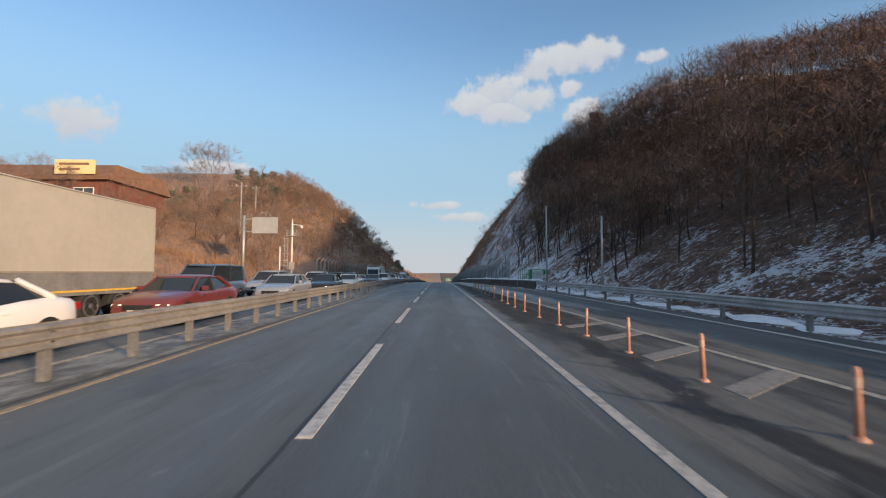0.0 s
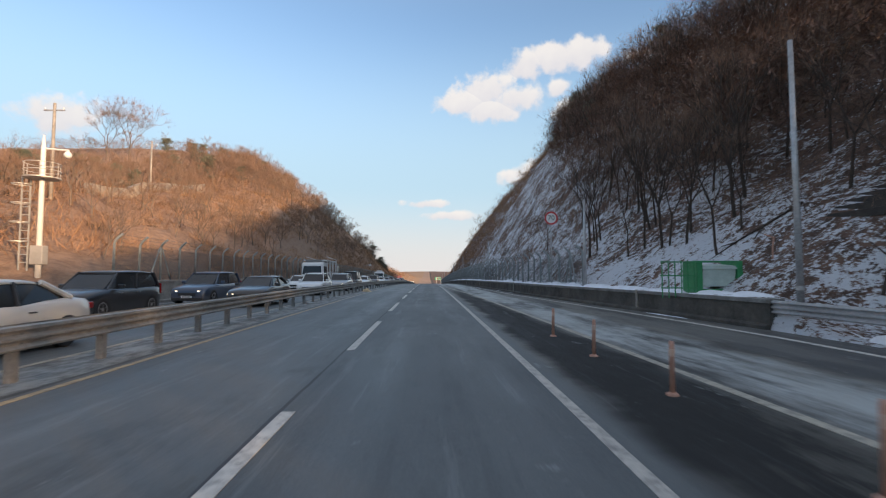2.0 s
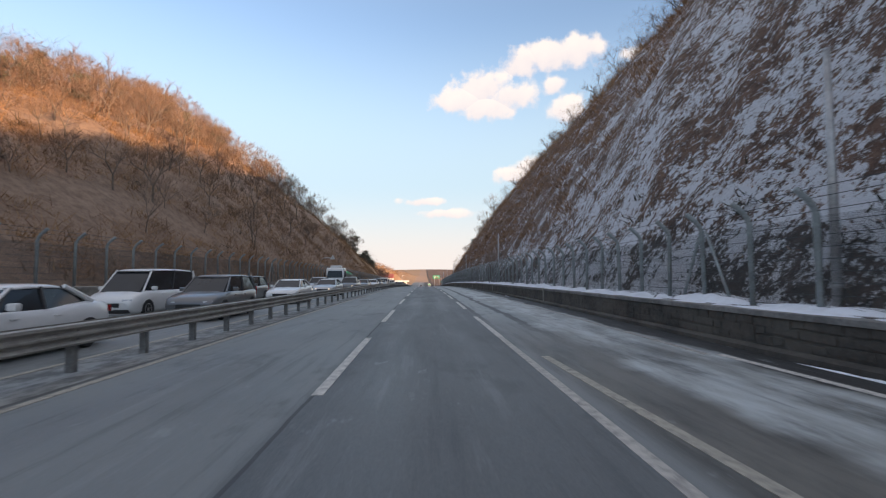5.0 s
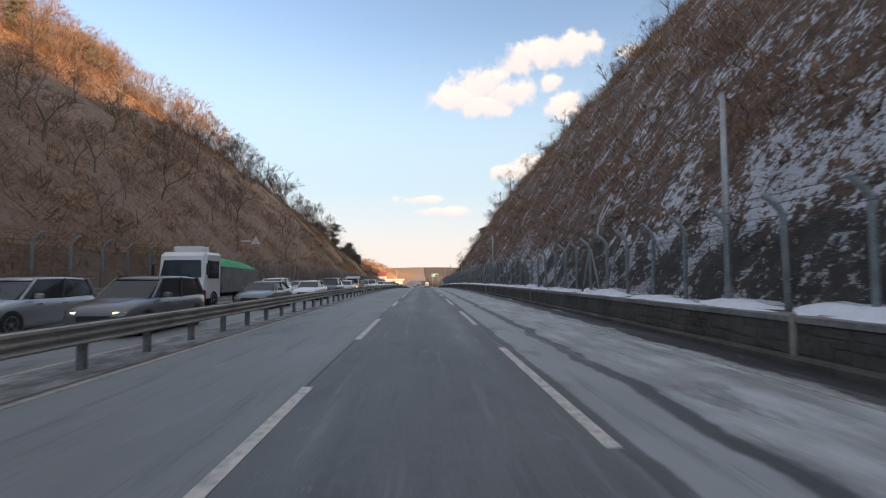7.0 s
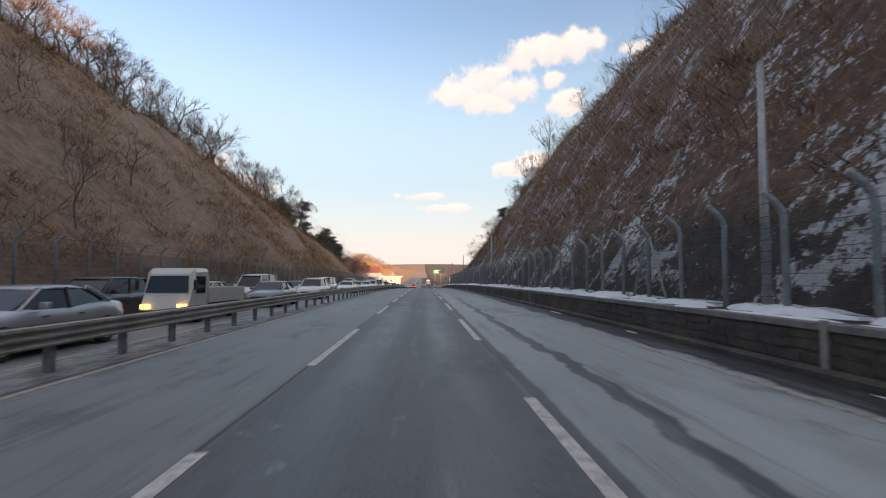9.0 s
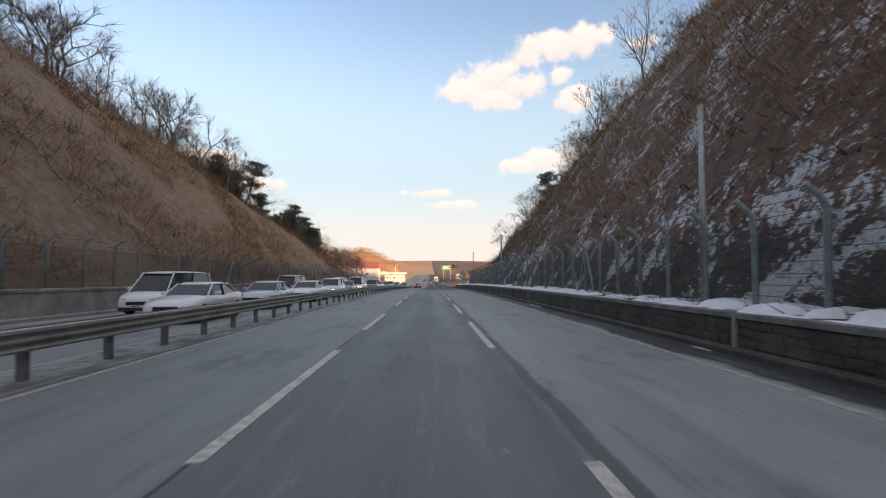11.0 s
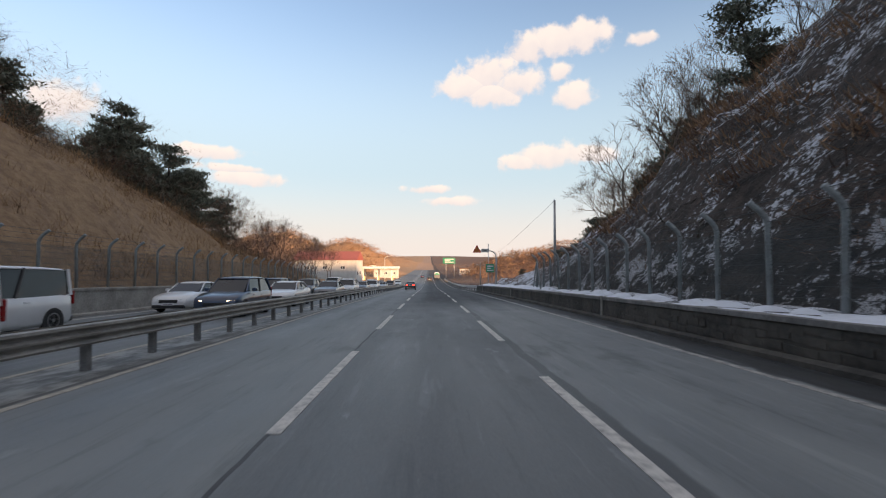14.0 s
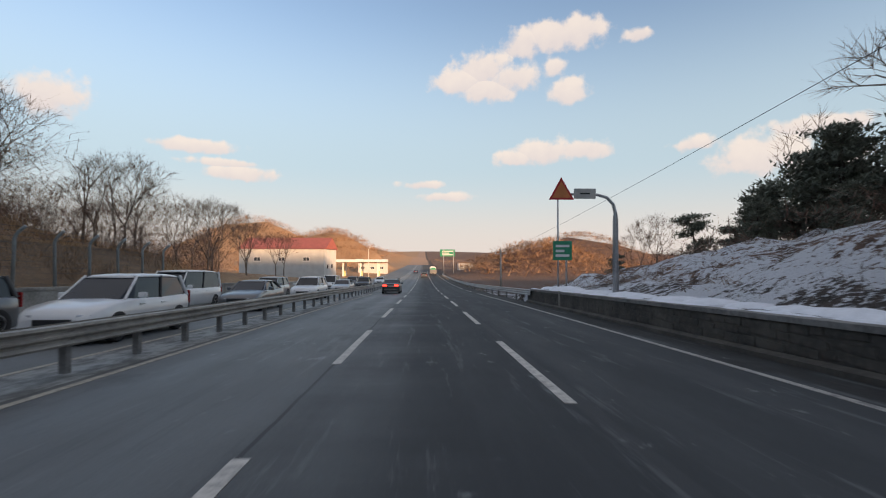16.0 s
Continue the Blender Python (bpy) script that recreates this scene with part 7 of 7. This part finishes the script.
def white_house():
    x, y = -30.5, 404
    g = zr(y)
    s = thing("warehouse", x, y, g, "white rendered two-storey building with a red roof", "building")
    bm = bmesh.new()
    box(bm, -9, 9, 0, 14, -3, 7.4)
    part("wall", bm, M_RENDER, s)
    bm = bmesh.new()
    loft(bm, [[(-9.4, -0.4, 7.35), (-9.4, 7, 10.0), (-9.4, 14.4, 7.35)], [(9.4, -0.4, 7.35), (9.4, 7, 10.0), (9.4, 14.4, 7.35)]])
    part("roof", bm, M_REDROOF, s)
    for k in range(3):
        add_window(s, -5.2 + 5.2 * k, 0, 4.7, 1.4, 0.9, 0.05)
    bm = bmesh.new()
    for k in range(2):
        box(bm, 9.0, 9.06, 3 + 5 * k, 4.4 + 5 * k, 3.0, 3.9)
    part("side_window", bm, M_PANE, s)


white_house()


def fuel_station():
    y = 470
    s = thing("fuel_station", -22, y, zr(y), "white fuel station canopy over pumps", "fuel station")
    bm = bmesh.new()
    box(bm, -9, 9, -5, 5, 5.0, 5.9, 0.1)
    part("canopy", bm, M_FRAME, s)
    for dx in (-6, 0, 6):
        for dy in (-3, 3):
            bm = bmesh.new()
            box(bm, dx - 0.25, dx + 0.25, dy - 0.25, dy + 0.25, -1.0, 5.0)
            part("column", bm, M_FRAME, s)
        bm = bmesh.new()
        box(bm, dx - 0.4, dx + 0.4, -0.5, 0.5, -1.0, 1.8, 0.05)
        part("pump", bm, M_SIGNYELLOW, s)
    for dx, yy, wide, high, mat, nm in ((-10, 505, 12, 4.5, M_RENDER, "pale roadside shop with a flat roof"), (-26, 540, 14, 6.5, M_FRAME, "white roadside hall beyond the fuel station"), (24, 560, 10, 4.0, M_RENDER, "pale house below the wooded hill")):
        h = thing("roadside_building", dx - 12 if dx < 0 else dx, yy, zr(yy), nm, "building", "distant buildings")
        bm = bmesh.new()
        box(bm, -wide / 2, wide / 2, 0, 9, -3, high)
        part("wall", bm, mat, h)
        bm = bmesh.new()
        box(bm, -wide / 2 - 0.4, wide / 2 + 0.4, -0.6, 9.4, high, high + 0.35, 0.05)
        part("roof", bm, M_ROOFBROWN, h)
        for k in range(3):
            add_window(h, -wide / 3 + wide / 3 * k, 0, high * 0.4, 1.6, 1.2, 0.05)
    y = 452
    p = thing("street_lamp", -17.5, y, zr(y), "tall slender street lamp beside the fuel station", "street lamp")
    bm = bmesh.new()
    tube(bm, [(0, 0, -0.5), (0, 0, 9.0), (0.4, 0, 9.6), (1.6, 0, 9.8)], [0.12, 0.08, 0.06, 0.05], 8)
    part("post", bm, M_FRAME, p, smooth=True)
    bm = bmesh.new()
    box(bm, 1.5, 2.2, -0.14, 0.14, 9.72, 9.86, 0.03)
    part("lamp_head", bm, M_SIGNBACK, p)


fuel_station()


def hill_restaurant():
    """The red-brown building with a roof board above the far lanes."""
    x, y = -54.5, 53
    g = land(x, y)
    z = zr(0) + 9.7 - g
    s = thing("brick_building", x, y, g, "red-brown brick building with a board on its roof edge", "building")
    bm = bmesh.new()
    box(bm, -17, 17, 0, 11, -6, z + 2.6)
    part("wall", bm, M_BRICK, s)
    bm = bmesh.new()
    loft(bm, [[(-17.6, -0.7, z + 2.6), (-17.6, -0.7, z + 3.0), (-17, 1.6, z + 4.7), (-17, 11, z + 4.7), (-17.6, 11.7, z + 2.6)], [(17.6, -0.7, z + 2.6), (17.6, -0.7, z + 3.0), (17, 1.6, z + 4.7), (17, 11, z + 4.7), (17.6, 11.7, z + 2.6)]])
    part("roof", bm, M_ROOFBROWN, s)
    bm = bmesh.new()
    box(bm, 11.8, 16.2, -1.0, -0.8, z + 3.1, z + 4.7, 0.03)
    b = part("roof_board", bm, M_SIGNYELLOW, s, "pale yellow advertising board")
    bm = bmesh.new()
    box(bm, 12.3, 15.6, -1.02, -1.0, z + 4.1, z + 4.35)
    box(bm, 12.3, 14.6, -1.02, -1.0, z + 3.5, z + 3.75)
    part("text_bars", bm, M_ROOFBROWN, b, "brown bars of lettering")
    for k in range(8):
        add_window(s, -13.6 + 4.0 * k, 0, z + 0.7, 2.3, 1.1, 0.08)


hill_restaurant()


def terrace_wall():
    """A long pale wall across the sunny hill."""
    x0 = -44.0
    v, f = [], []
    ys = span(98, 130, 4)
    for y in ys:
        g = land(x0, y)
        v += [(x0, y, g - 1), (x0 + 0.1, y, g + 1.7), (x0 - 0.5, y, g + 1.7), (x0 - 0.5, y, g - 1)]
    for i in range(len(ys) - 1):
        for j in range(4):
            a, b = i * 4 + j, i * 4 + (j + 1) % 4
            f.append((a, b, b + 4, a + 4))
    f += [(0, 1, 2, 3), tuple(len(v) - 4 + j for j in (3, 2, 1, 0))]
    tagged(link_mesh("terrace_wall", v, f, M_CONC), "pale terrace wall across the brushy hillside", "wall", kind="structure")


terrace_wall()


def sack():
    """A crumpled sheet of sacking left under the central rail."""
    y = 80.0
    rr = random.Random(3)
    bm = bmesh.new()
    n, m = 9, 6
    grid = []
    for i in range(n):
        row = []
        for j in range(m):
            u, v2 = i / (n - 1) - 0.5, j / (m - 1) - 0.5
            edge = max(0.0, 1 - (abs(u) * 2) ** 3) * max(0.0, 1 - (abs(v2) * 2) ** 3)
            row.append(bm.verts.new((v2 * 0.8 + rr.uniform(-0.05, 0.05), u * 1.3 + rr.uniform(-0.06, 0.06), 0.01 + edge * (0.2 + rr.uniform(-0.09, 0.1)))))
        grid.append(row)
    for i in range(n - 1):
        for j in range(m - 1):
            bm.faces.new((grid[i][j], grid[i + 1][j], grid[i + 1][j + 1], grid[i][j + 1]))
    ob = part("crumpled_sack", bm, M_SACK)
    ob.matrix_basis = pose(-5.75, y, zr(y), 0, 0, 12)
    tagged(ob, "crumpled beige sacking lying under the guard rail", "sack")


M_SACK = plain("beige_sacking", (0.52, 0.40, 0.25), 0.85, 0, 0.2, 5, 0.3)
sack()


# ---------------------------------------------------------------- hatched gore and single stones of the wall
def chevron(y):
    """A worn slanting bar of the hatched gore."""
    x0 = float(np.interp(y, [0, 10, 20, 55], [3.55, 3.35, 3.05, 2.85])) + 0.15
    x1 = float(np.interp(y, [0, 12, 40, 70], [5.6, 5.1, 4.1, 3.4])) - 0.12
    verts = []
    for zz in (-0.01, 0.007):
        verts += [(x0, y, zr(y) + zz), (x1, y + 1.3, zr(y + 1.3) + zz), (x1, y + 1.85, zr(y + 1.85) + zz), (x0, y + 0.55, zr(y + 0.55) + zz)]
    link_mesh("gore_bar", verts, [(4, 5, 6, 7), (0, 1, 5, 4), (1, 2, 6, 5), (2, 3, 7, 6), (3, 0, 4, 7)], M_GOREBAR, markings)


for k in range(8):
    chevron(-4 + 2.52 * k)
stones()
